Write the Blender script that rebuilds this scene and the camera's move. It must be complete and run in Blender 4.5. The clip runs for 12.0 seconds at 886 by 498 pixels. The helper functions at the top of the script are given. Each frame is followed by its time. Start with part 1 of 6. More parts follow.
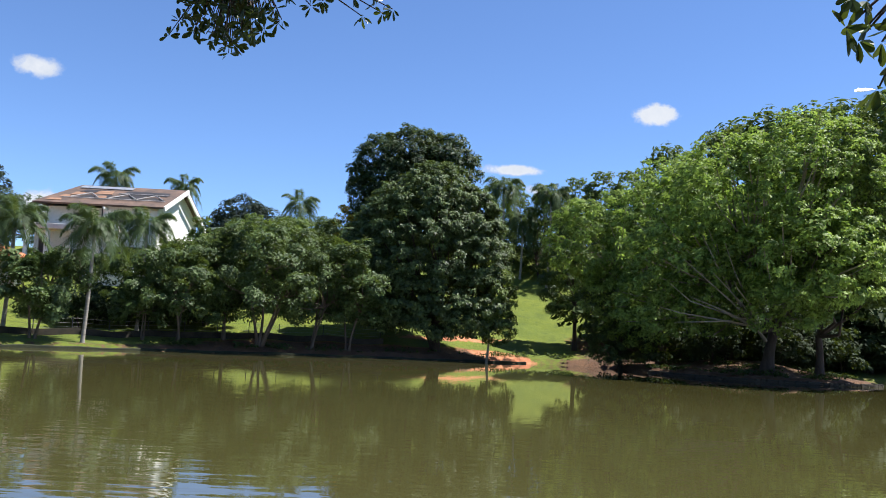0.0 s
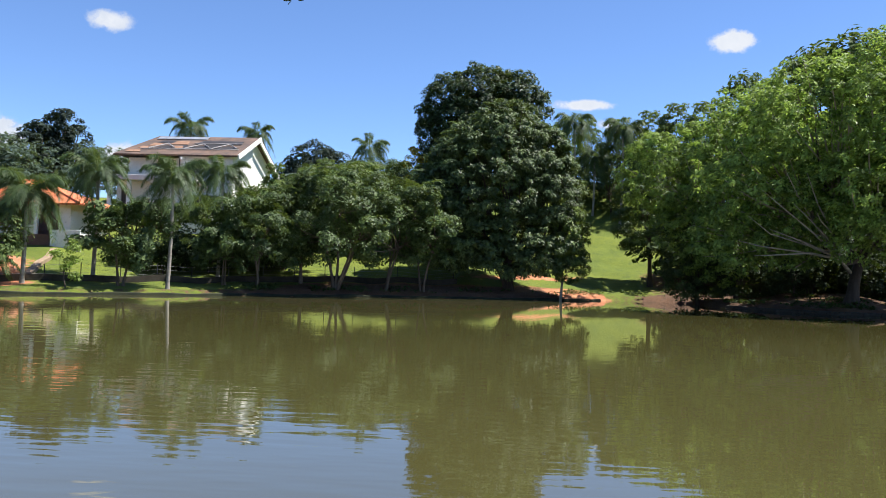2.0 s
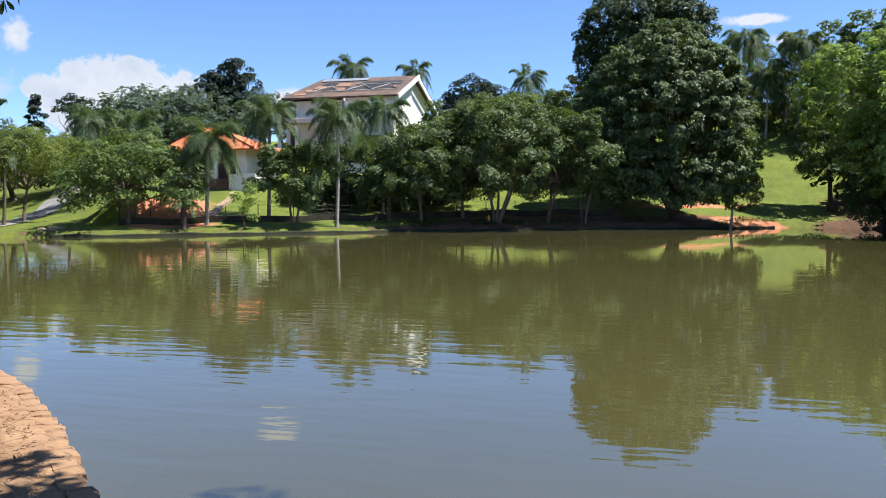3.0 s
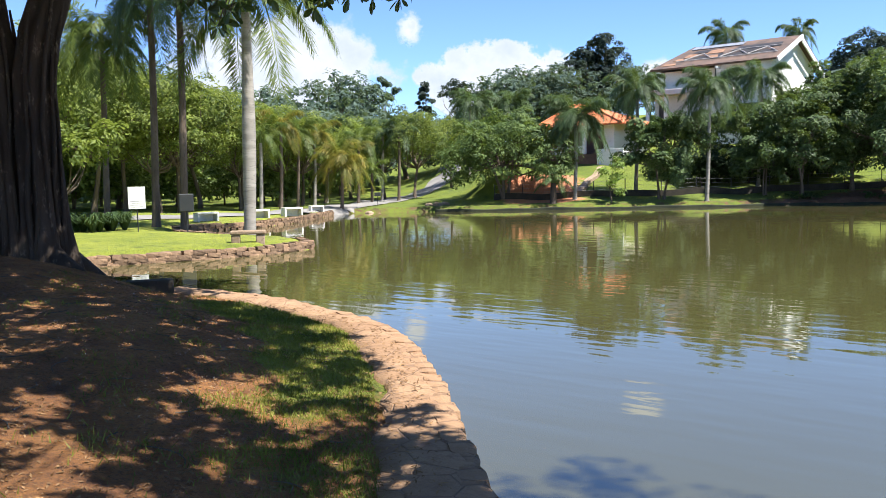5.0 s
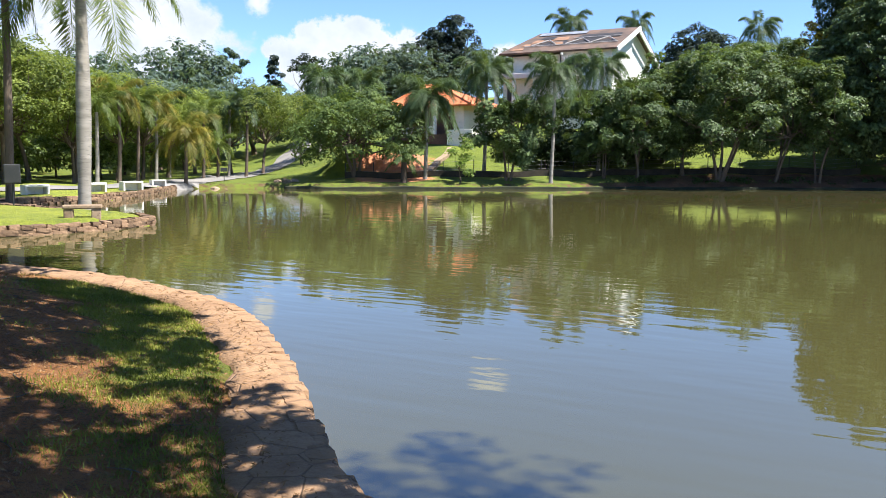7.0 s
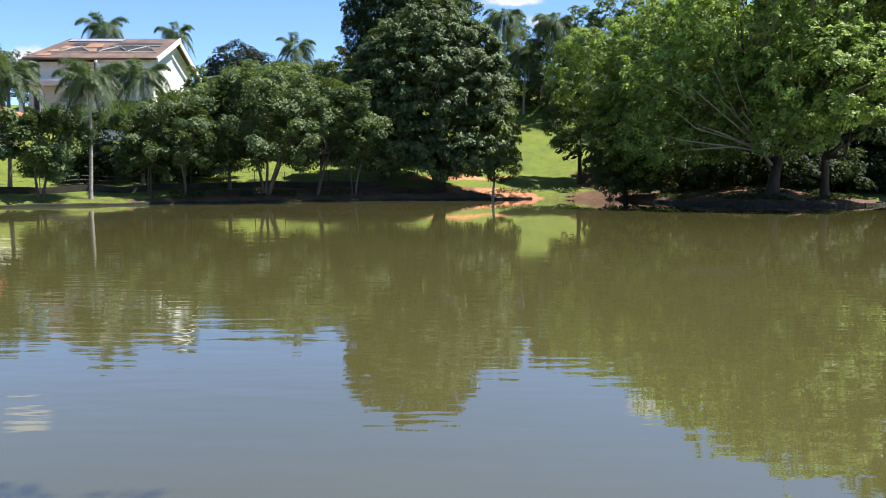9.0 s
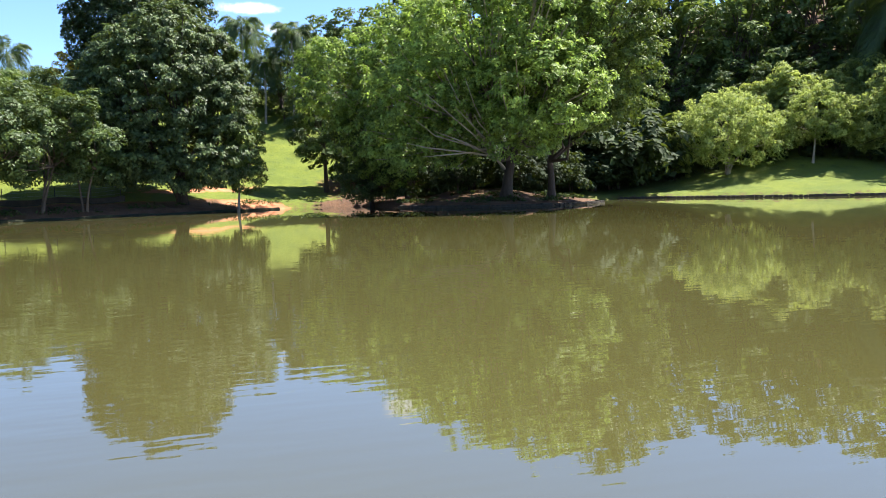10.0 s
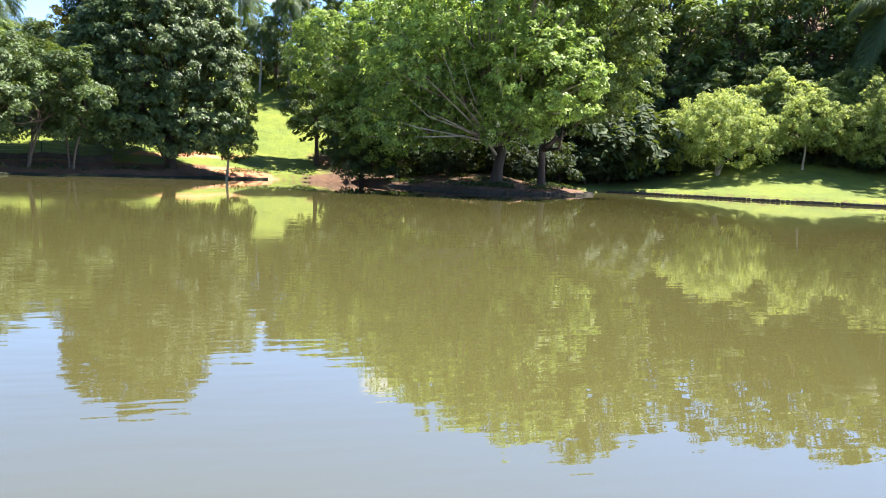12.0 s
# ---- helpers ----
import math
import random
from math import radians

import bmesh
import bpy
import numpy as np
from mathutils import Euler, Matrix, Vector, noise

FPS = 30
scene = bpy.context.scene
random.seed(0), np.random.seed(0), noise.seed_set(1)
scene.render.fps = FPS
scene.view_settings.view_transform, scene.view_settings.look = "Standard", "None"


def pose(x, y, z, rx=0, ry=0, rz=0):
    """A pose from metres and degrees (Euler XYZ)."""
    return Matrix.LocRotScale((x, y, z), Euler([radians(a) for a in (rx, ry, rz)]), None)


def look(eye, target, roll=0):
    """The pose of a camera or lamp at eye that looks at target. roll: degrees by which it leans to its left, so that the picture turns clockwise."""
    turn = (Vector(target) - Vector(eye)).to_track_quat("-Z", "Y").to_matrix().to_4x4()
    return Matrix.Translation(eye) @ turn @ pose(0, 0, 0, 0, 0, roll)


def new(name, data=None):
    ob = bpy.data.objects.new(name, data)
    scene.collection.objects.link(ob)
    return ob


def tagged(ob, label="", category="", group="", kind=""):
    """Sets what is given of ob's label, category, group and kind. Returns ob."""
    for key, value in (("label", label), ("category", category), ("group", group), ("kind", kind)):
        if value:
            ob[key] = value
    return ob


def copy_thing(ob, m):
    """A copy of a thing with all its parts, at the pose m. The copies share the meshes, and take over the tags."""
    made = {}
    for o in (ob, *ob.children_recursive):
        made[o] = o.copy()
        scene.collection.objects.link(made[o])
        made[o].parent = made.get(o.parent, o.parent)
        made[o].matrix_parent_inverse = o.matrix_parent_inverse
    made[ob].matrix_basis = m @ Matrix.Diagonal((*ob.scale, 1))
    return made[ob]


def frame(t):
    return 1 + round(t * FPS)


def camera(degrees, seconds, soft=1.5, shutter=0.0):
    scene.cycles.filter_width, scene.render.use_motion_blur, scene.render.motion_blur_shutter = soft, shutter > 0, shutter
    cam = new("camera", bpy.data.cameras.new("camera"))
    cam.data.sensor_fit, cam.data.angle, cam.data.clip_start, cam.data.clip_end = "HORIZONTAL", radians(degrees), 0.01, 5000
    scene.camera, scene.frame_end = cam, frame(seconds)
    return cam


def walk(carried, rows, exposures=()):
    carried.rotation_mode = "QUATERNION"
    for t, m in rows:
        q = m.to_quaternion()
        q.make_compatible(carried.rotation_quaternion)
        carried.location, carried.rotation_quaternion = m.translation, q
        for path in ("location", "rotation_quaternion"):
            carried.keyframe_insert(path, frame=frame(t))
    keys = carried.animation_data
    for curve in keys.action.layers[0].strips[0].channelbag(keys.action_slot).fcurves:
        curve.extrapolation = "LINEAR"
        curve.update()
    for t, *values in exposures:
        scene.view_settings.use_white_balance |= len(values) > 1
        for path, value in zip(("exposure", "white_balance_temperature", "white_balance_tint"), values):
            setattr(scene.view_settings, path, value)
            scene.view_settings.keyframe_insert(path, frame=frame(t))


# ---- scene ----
cam = camera(55.06, 12.0, soft=0.9)
EYE = (0.0, 0.0, 2.6)
# seconds, yaw, pitch, roll in degrees: the camera turns where it stands
PATH = [
    (0, -0.43, 5.68, -2.92), (0.5, -1.20, 4.96, -2.96), (1, -0.54, 3.97, -3.16), (1.5, 0.99, 3.39, -2.88),
    (2, 4.48, 1.45, -1.64), (2.5, 9.58, -1.87, -0.50), (2.7, 11.81, -2.62, -0.10), (4.3, 30.96, -5.10, 0.19),
    (4.5, 33.44, -5.22, 0.63), (5, 39.59, -4.65, 1.15), (5.5, 42.74, -4.39, 1.80), (6, 40.25, -5.18, 0.74),
    (6.5, 34.91, -5.67, -0.32), (6.7, 32.99, -5.96, -0.36), (8.3, 10.16, -5.84, -0.22), (8.5, 7.25, -5.91, -0.40),
    (9, -0.08, -5.11, -0.18), (9.5, -9.64, -4.31, 0.28), (10, -16.98, -4.71, 1.46), (10.5, -20.60, -4.96, 0.57),
    (11, -22.11, -5.55, -1.20), (11.5, -20.33, -5.76, -1.78), (12, -17.60, -5.92, -2.45),
]
walk(cam, [(t, pose(*EYE, 90 + p, r, y)) for t, y, p, r in PATH],
     exposures=[(0, 1.09, 6250, 10), (2.0, 1.13, 6300, 10), (2.7, 1.13, 6200, 10), (4.5, 1.40, 6200, 10), (6.7, 1.45, 6250, 10), (8.5, 1.33, 6300, 10),
                (9.5, 1.43, 6350, 10), (10.0, 1.80, 6450, 10), (10.5, 2.13, 6500, 11), (12, 2.32, 6550, 11)])

# ---- sky and sun ----
SUN_AZ, SUN_EL = 80.0, 61.0          # degrees clockwise from +y, and above the horizon
world = bpy.data.worlds.new("sky")
scene.world = world
world.use_nodes = True
wn = world.node_tree.nodes
sky = wn.new("ShaderNodeTexSky")
sky.sky_type, sky.sun_disc = "NISHITA", False
sky.sun_elevation, sky.sun_rotation = radians(SUN_EL), radians(SUN_AZ)
sky.altitude, sky.air_density, sky.dust_density, sky.ozone_density = 2200, 1.0, 0.0, 7.0
wn["Background"].inputs["Strength"].default_value = 0.09
_tint = wn.new("ShaderNodeMix")
_tint.data_type, _tint.blend_type = "RGBA", "MULTIPLY"
_tint.inputs[0].default_value = 1.0
_tint.inputs[7].default_value = (0.98, 0.965, 1.005, 1)
world.node_tree.links.new(sky.outputs[0], _tint.inputs[6])
world.node_tree.links.new(_tint.outputs[2], wn["Background"].inputs["Color"])
sun_data = bpy.data.lights.new("sun", "SUN")
sun_data.energy, sun_data.angle, sun_data.color = 5.0, radians(0.53), (1.0, 0.95, 0.86)
sun = new("sun", sun_data)
_a, _e = radians(SUN_AZ), radians(SUN_EL)
sun.matrix_world = look((math.sin(_a) * math.cos(_e) * 60, math.cos(_a) * math.cos(_e) * 60, math.sin(_e) * 60), (0, 0, 0))


# ---- materials ----
def material(name, rough=0.8):
    m = bpy.data.materials.new(name)
    m.use_nodes = True
    b = m.node_tree.nodes["Principled BSDF"]
    b.inputs["Roughness"].default_value = rough
    return m, m.node_tree.nodes, m.node_tree.links, b


def mixed(n, l, fac, a, b):
    x = n.new("ShaderNodeMix")
    x.data_type = "RGBA"
    if isinstance(fac, (int, float)):
        x.inputs[0].default_value = fac
    else:
        l.new(fac, x.inputs[0])
    for sock, v in ((x.inputs[6], a), (x.inputs[7], b)):
        if isinstance(v, tuple):
            sock.default_value = (*v, 1)
        else:
            l.new(v, sock)
    return x.outputs[2]


def noised(n, l, scale, detail=4, rough=0.6, coord="Object", stretch=None):
    c = n.new("ShaderNodeTexCoord")
    t = n.new("ShaderNodeTexNoise")
    t.inputs["Scale"].default_value, t.inputs["Detail"].default_value, t.inputs["Roughness"].default_value = scale, detail, rough
    out = c.outputs[coord]
    if stretch:
        mp = n.new("ShaderNodeMapping")
        mp.inputs["Scale"].default_value = stretch
        l.new(out, mp.inputs[0])
        out = mp.outputs[0]
    l.new(out, t.inputs["Vector"])
    return t.outputs["Fac"]


def ramp(n, l, fac, lo, hi):
    r = n.new("ShaderNodeMapRange")
    r.inputs[1].default_value, r.inputs[2].default_value = lo, hi
    l.new(fac, r.inputs[0])
    return r.outputs[0]


def bumped(n, l, bsdf, height, strength, distance):
    b = n.new("ShaderNodeBump")
    b.inputs["Strength"].default_value, b.inputs["Distance"].default_value = strength, distance
    l.new(height, b.inputs["Height"])
    l.new(b.outputs[0], bsdf.inputs["Normal"])


def plain(name, a, b, scale=3.0, rough=0.8, bump=0.3, distance=0.02, fine=25.0, metal=0.0, stretch=None):
    """A surface of two tones in large stains, with fine grain and relief."""
    m, n, l, s = material(name, rough)
    s.inputs["Metallic"].default_value = metal
    big = ramp(n, l, noised(n, l, scale, stretch=stretch), 0.35, 0.65)
    small = noised(n, l, fine, 5, stretch=stretch)
    col = mixed(n, l, big, a, b)
    dark = tuple(v * 0.6 for v in a)
    col = mixed(n, l, ramp(n, l, small, 0.55, 0.75), col, dark)
    l.new(col, s.inputs["Base Color"])
    bumped(n, l, s, small, bump, distance)
    return m


def leafy(name, dark, light, translucent=0.35, rough=0.5, tint=0.5, through_leaf=(0.20, 0.26, 0.022)):
    """Foliage: old and young tufts, every leaf its own tone, every tree its own cast; light passes through."""
    m, n, l, s = material(name, rough)
    g = n.new("ShaderNodeNewGeometry")
    o = n.new("ShaderNodeObjectInfo")
    tuft = ramp(n, l, noised(n, l, 1.25, 3, 0.6), 0.43, 0.60)
    both = n.new("ShaderNodeMath")
    both.operation = "MULTIPLY_ADD"
    l.new(g.outputs["Random Per Island"], both.inputs[0])
    both.inputs[1].default_value = 0.4
    half = n.new("ShaderNodeMath")
    half.operation = "MULTIPLY"
    half.inputs[1].default_value = 0.65
    l.new(tuft, half.inputs[0])
    l.new(half.outputs[0], both.inputs[2])
    col = mixed(n, l, both.outputs[0], dark, light)
    hue = n.new("ShaderNodeHueSaturation")
    r = n.new("ShaderNodeMapRange")
    r.inputs[3].default_value, r.inputs[4].default_value = 1 - 0.35 * tint, 1 + 0.35 * tint
    l.new(o.outputs["Random"], r.inputs[0])
    l.new(r.outputs[0], hue.inputs["Value"])
    l.new(col, hue.inputs["Color"])
    l.new(hue.outputs[0], s.inputs["Base Color"])
    s.inputs["Specular IOR Level"].default_value = 0.3
    tr = n.new("ShaderNodeBsdfTranslucent")
    warm = mixed(n, l, 0.5, hue.outputs[0], through_leaf)
    l.new(warm, tr.inputs["Color"])
    mx = n.new("ShaderNodeMixShader")
    mx.inputs[0].default_value = translucent
    l.new(s.outputs[0], mx.inputs[1])
    l.new(tr.outputs[0], mx.inputs[2])
    l.new(mx.outputs[0], n["Material Output"].inputs[0])
    return m


M_LEAF = leafy("leaf_green", (0.039, 0.071, 0.023), (0.150, 0.212, 0.058), 0.43, 0.6)
M_LEAF_ROW = leafy("leaf_row", (0.018, 0.038, 0.014), (0.112, 0.165, 0.050), 0.30, 0.5)
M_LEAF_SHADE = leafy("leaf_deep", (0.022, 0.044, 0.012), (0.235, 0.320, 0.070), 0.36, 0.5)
M_MANGO = leafy("leaf_mango", (0.011, 0.026, 0.011), (0.140, 0.196, 0.066), 0.25, 0.5)
M_LEAF_DARK = leafy("leaf_dark", (0.018, 0.040, 0.015), (0.110, 0.165, 0.050), 0.3, 0.62)
M_LEAF_DOME = leafy("leaf_deep_green", (0.012, 0.026, 0.011), (0.052, 0.088, 0.030), 0.25, 0.45)
M_LEAF_PARK = leafy("leaf_park", (0.050, 0.080, 0.018), (0.260, 0.310, 0.062), 0.46, 0.55, through_leaf=(0.30, 0.37, 0.05))
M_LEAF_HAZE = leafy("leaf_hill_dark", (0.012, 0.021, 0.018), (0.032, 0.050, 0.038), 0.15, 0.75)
M_LEAF_LIGHT = leafy("leaf_light", (0.036, 0.066, 0.016), (0.425, 0.570, 0.118), 0.48, 0.5, through_leaf=(0.30, 0.42, 0.06))
M_LEAF_PALE = leafy("leaf_pale", (0.085, 0.130, 0.034), (0.420, 0.485, 0.140), 0.5, 0.6, through_leaf=(0.42, 0.48, 0.09))
# blue-grey cast of distance haze mixed into the leaf colour
M_LEAF_FAR_HAZE = leafy("leaf_far_haze", (0.056, 0.086, 0.076), (0.115, 0.160, 0.122), 0.38, 0.7)
M_FLOWER = leafy("yellow_flower", (0.30, 0.17, 0.012), (0.55, 0.38, 0.03), 0.4, 0.6)
M_PALM = leafy("palm_leaf", (0.030, 0.058, 0.026), (0.088, 0.135, 0.048), 0.36, 0.5)
M_PALM_LIGHT = leafy("palm_leaf_light", (0.060, 0.098, 0.020), (0.165, 0.205, 0.045), 0.45, 0.45)
M_PALM_YELLOW = leafy("palm_leaf_yellow", (0.10, 0.12, 0.018), (0.29, 0.22, 0.035), 0.45, 0.5)
M_GRASS_BLADE = leafy("grass_blade", (0.075, 0.10, 0.012), (0.29, 0.28, 0.045), 0.4, 0.6)
M_LITTER = leafy("dry_leaf", (0.12, 0.058, 0.025), (0.38, 0.22, 0.10), 0.1, 0.8)
M_BARK = plain("bark_grey_brown", (0.085, 0.06, 0.042), (0.14, 0.105, 0.075), 2.0, 0.9, 0.8, 0.05, 14, stretch=(1, 1, 0.25))
M_BARK_DARK = plain("bark_dark", (0.045, 0.032, 0.024), (0.085, 0.06, 0.045), 2.0, 0.9, 0.9, 0.06, 12, stretch=(1, 1, 0.25))
M_BARK_PALE = plain("bark_pale", (0.24, 0.19, 0.13), (0.36, 0.30, 0.22), 2.0, 0.85, 0.5, 0.02, 14)
M_PALM_TRUNK = plain("palm_trunk", (0.20, 0.18, 0.15), (0.32, 0.29, 0.25), 1.2, 0.85, 0.4, 0.015, 7, stretch=(0.35, 0.35, 2.0))
M_STONE = plain("wall_stone", (0.20, 0.135, 0.085), (0.33, 0.24, 0.155), 2.5, 0.9, 0.7, 0.03, 12)
M_WHITE = plain("white_paint", (0.74, 0.73, 0.70), (0.82, 0.81, 0.78), 0.6, 0.75, 0.15, 0.005, 8)
M_CREAM = plain("stained_cream_paint", (0.66, 0.63, 0.58), (0.77, 0.74, 0.69), 0.5, 0.8, 0.2, 0.005, 5)
M_GREYWALL = plain("grey_paint", (0.54, 0.51, 0.49), (0.66, 0.63, 0.60), 0.5, 0.85, 0.2, 0.005, 6)
M_BRICK = plain("raw_brick", (0.11, 0.062, 0.045), (0.18, 0.10, 0.07), 0.8, 0.9, 0.4, 0.01, 9)
M_ROOF = plain("weathered_roof_tile", (0.070, 0.050, 0.042), (0.150, 0.092, 0.066), 0.55, 0.85, 0.6, 0.03, 3.5)
M_TILE = plain("orange_roof_tile", (0.44, 0.12, 0.042), (0.56, 0.18, 0.07), 0.6, 0.8, 0.5, 0.03, 4.0)
M_DARK = plain("dark_opening", (0.020, 0.018, 0.018), (0.035, 0.03, 0.03), 1.0, 0.6, 0.1, 0.005)
M_BEAM = plain("grey_timber", (0.24, 0.22, 0.21), (0.36, 0.34, 0.33), 2.0, 0.8, 0.2, 0.005)
M_BLACK = plain("black_paint", (0.018, 0.02, 0.02), (0.03, 0.03, 0.03), 2.0, 0.5, 0.1, 0.003)
M_ASPHALT = plain("asphalt", (0.17, 0.16, 0.15), (0.24, 0.22, 0.205), 0.4, 0.9, 0.3, 0.01, 9)
# leaf colours taken down towards black, to carry the shade under the trees
M_UNDER_SHADE = leafy("undergrowth_shade_leaf", (0.014, 0.028, 0.009), (0.052, 0.082, 0.022), 0.25, 0.75)
M_SHRUB_SHADE = leafy("shrub_shade_leaf", (0.010, 0.021, 0.007), (0.026, 0.046, 0.013), 0.2, 0.75)

M_WATER, _n, _l, _s = material("lake_water", 0.012)
_murk = ramp(_n, _l, noised(_n, _l, 0.03, 3), 0.35, 0.65)
_l.new(mixed(_n, _l, _murk, (0.059, 0.055, 0.019), (0.076, 0.070, 0.025)), _s.inputs["Base Color"])
_s.inputs["IOR"].default_value = 2.3
_s.inputs["Specular IOR Level"].default_value = 0.5
_c = _n.new("ShaderNodeMath")
_c.operation = "MULTIPLY_ADD"
_l.new(noised(_n, _l, 0.40, 2, 0.5, stretch=(0.8, 2.4, 1.0)), _c.inputs[0])
_c.inputs[1].default_value = 1.6
_fine = _n.new("ShaderNodeMath")
_fine.operation = "MULTIPLY_ADD"
_l.new(noised(_n, _l, 4.2, 2, 0.5, stretch=(0.6, 2.6, 1.0)), _fine.inputs[0])
_fine.inputs[1].default_value = 0.10
_l.new(noised(_n, _l, 1.3, 1, 0.4, stretch=(0.7, 2.4, 1.0)), _fine.inputs[2])
_l.new(_fine.outputs[0], _c.inputs[2])
# a light breeze ruffles the open water; under the woods it lies calmer
_pos = _n.new("ShaderNodeTexCoord")
_sep = _n.new("ShaderNodeSeparateXYZ")
_l.new(_pos.outputs["Object"], _sep.inputs[0])
_breeze = _n.new("ShaderNodeMapRange")
_breeze.interpolation_type = "SMOOTHSTEP"
_breeze.inputs[1].default_value, _breeze.inputs[2].default_value, _breeze.inputs[3].default_value, _breeze.inputs[4].default_value = -14, 14, 1.75, 0.58
_l.new(_sep.outputs[0], _breeze.inputs[0])
_lee = _n.new("ShaderNodeMapRange")
_lee.interpolation_type = "SMOOTHSTEP"
_lee.inputs[1].default_value, _lee.inputs[2].default_value, _lee.inputs[3].default_value, _lee.inputs[4].default_value = 22, 60, 1.0, 0.32
_l.new(_sep.outputs[1], _lee.inputs[0])
_wind = _n.new("ShaderNodeMath")
_wind.operation = "MULTIPLY"
_l.new(_breeze.outputs[0], _wind.inputs[0])
_l.new(_lee.outputs[0], _wind.inputs[1])
_w = _n.new("ShaderNodeMath")
_w.operation = "MULTIPLY"
_l.new(_c.outputs[0], _w.inputs[0])
_l.new(_wind.outputs[0], _w.inputs[1])
bumped(_n, _l, _s, _w.outputs[0], 0.10, 0.028)


# ---- mesh helpers ----
def mesh_of(name, verts, faces, mat, smooth=False):
    """verts: (n,3) array; faces: (m,k) array, all of one size."""
    verts, faces = np.asarray(verts, np.float32), np.asarray(faces, np.int32)
    me = bpy.data.meshes.new(name)
    m, k = faces.shape
    me.vertices.add(len(verts))
    me.vertices.foreach_set("co", verts.ravel())
    me.loops.add(m * k)
    me.loops.foreach_set("vertex_index", faces.ravel())
    me.polygons.add(m)
    me.polygons.foreach_set("loop_start", np.arange(m, dtype=np.int32) * k)
    me.polygons.foreach_set("use_smooth", np.full(m, smooth))
    me.update(calc_edges=True)
    me.materials.append(mat)
    return me


def part(name, data, parent, label="", m=None, mat=None):
    """One mesh object under a thing or part. data: a mesh, or a bmesh with its material."""
    if isinstance(data, bmesh.types.BMesh):
        me = bpy.data.meshes.new(name)
        data.to_mesh(me)
        data.free()
        me.materials.append(mat)
        data = me
    ob = new(name, data)
    if parent is not None:
        ob.parent = parent
    if m is not None:
        ob.matrix_basis = m
    if label:
        tagged(ob, label)
    return ob


def thing(name, m, label, category, group="", kind=""):
    ob = new(name)
    ob.empty_display_size = 0.3
    ob.matrix_basis = m
    return tagged(ob, label, category, group, kind)


def boxed(bm, x0, x1, y0, y1, z0, z1, bevel=0.0):
    r = bmesh.ops.create_cube(bm, size=1.0)
    bmesh.ops.scale(bm, vec=(x1 - x0, y1 - y0, z1 - z0), verts=r["verts"])
    bmesh.ops.translate(bm, vec=((x0 + x1) / 2, (y0 + y1) / 2, (z0 + z1) / 2), verts=r["verts"])
    if bevel:
        es = list({e for v in r["verts"] for e in v.link_edges})
        bmesh.ops.bevel(bm, geom=es, offset=bevel, segments=2, affect="EDGES", profile=0.5)
    return bm


def box_mesh(x0, x1, y0, y1, z0, z1, bevel=0.0):
    return boxed(bmesh.new(), x0, x1, y0, y1, z0, z1, bevel)


def tube(path, radii, sides=8, start=0):
    """Rings swept along a line: vertices and quads, with closed ends left open."""
    path, radii = np.asarray(path, float), np.asarray(radii, float)
    d = np.gradient(path, axis=0)
    d /= np.linalg.norm(d, axis=1, keepdims=True) + 1e-9
    ref = np.array([0.31, 0.95, 0.02])
    u = np.cross(d, ref)
    u /= np.linalg.norm(u, axis=1, keepdims=True) + 1e-9
    w = np.cross(d, u)
    a = np.linspace(0, 2 * np.pi, sides, endpoint=False)
    v = path[:, None] + radii[:, None, None] * (np.cos(a)[None, :, None] * u[:, None] + np.sin(a)[None, :, None] * w[:, None])
    k = len(path)
    i, j = np.meshgrid(np.arange(k - 1), np.arange(sides), indexing="ij")
    j2 = (j + 1) % sides
    f = np.stack([i * sides + j, i * sides + j2, (i + 1) * sides + j2, (i + 1) * sides + j], -1).reshape(-1, 4) + start
    return v.reshape(-1, 3), f


def joined(pieces):
    vs, fs, n = [], [], 0
    for v, f in pieces:
        vs.append(v)
        fs.append(np.asarray(f) + n)
        n += len(v)
    return np.concatenate(vs), np.concatenate(fs)


def leaf_quads(rng, pts, out, length, width, spread=0.4, droop=0.0):
    """One pointed leaf at each point, facing more or less along out."""
    n = len(pts)
    nrm = out + rng.normal(0, spread, (n, 3))
    nrm[:, 2] += 0.8
    nrm /= np.linalg.norm(nrm, axis=1, keepdims=True) + 1e-9
    t = rng.normal(0, 0.8, (n, 3)) + 0.5 * out
    t[:, 2] -= 0.5 + droop
    t -= nrm * (t * nrm).sum(1, keepdims=True)
    t /= np.linalg.norm(t, axis=1, keepdims=True) + 1e-9
    s = np.cross(nrm, t)
    size = rng.uniform(0.6, 1.25, (n, 1))
    L, Wd = length * size, width * size * 1.1
    base, tip = pts - t * L * 0.5, pts + t * L * 0.5 - nrm * L * 0.15
    v = np.stack([base, pts + s * Wd * 0.5, tip, pts - s * Wd * 0.5], 1).reshape(-1, 3)
    return v, np.arange(4 * n).reshape(-1, 4)


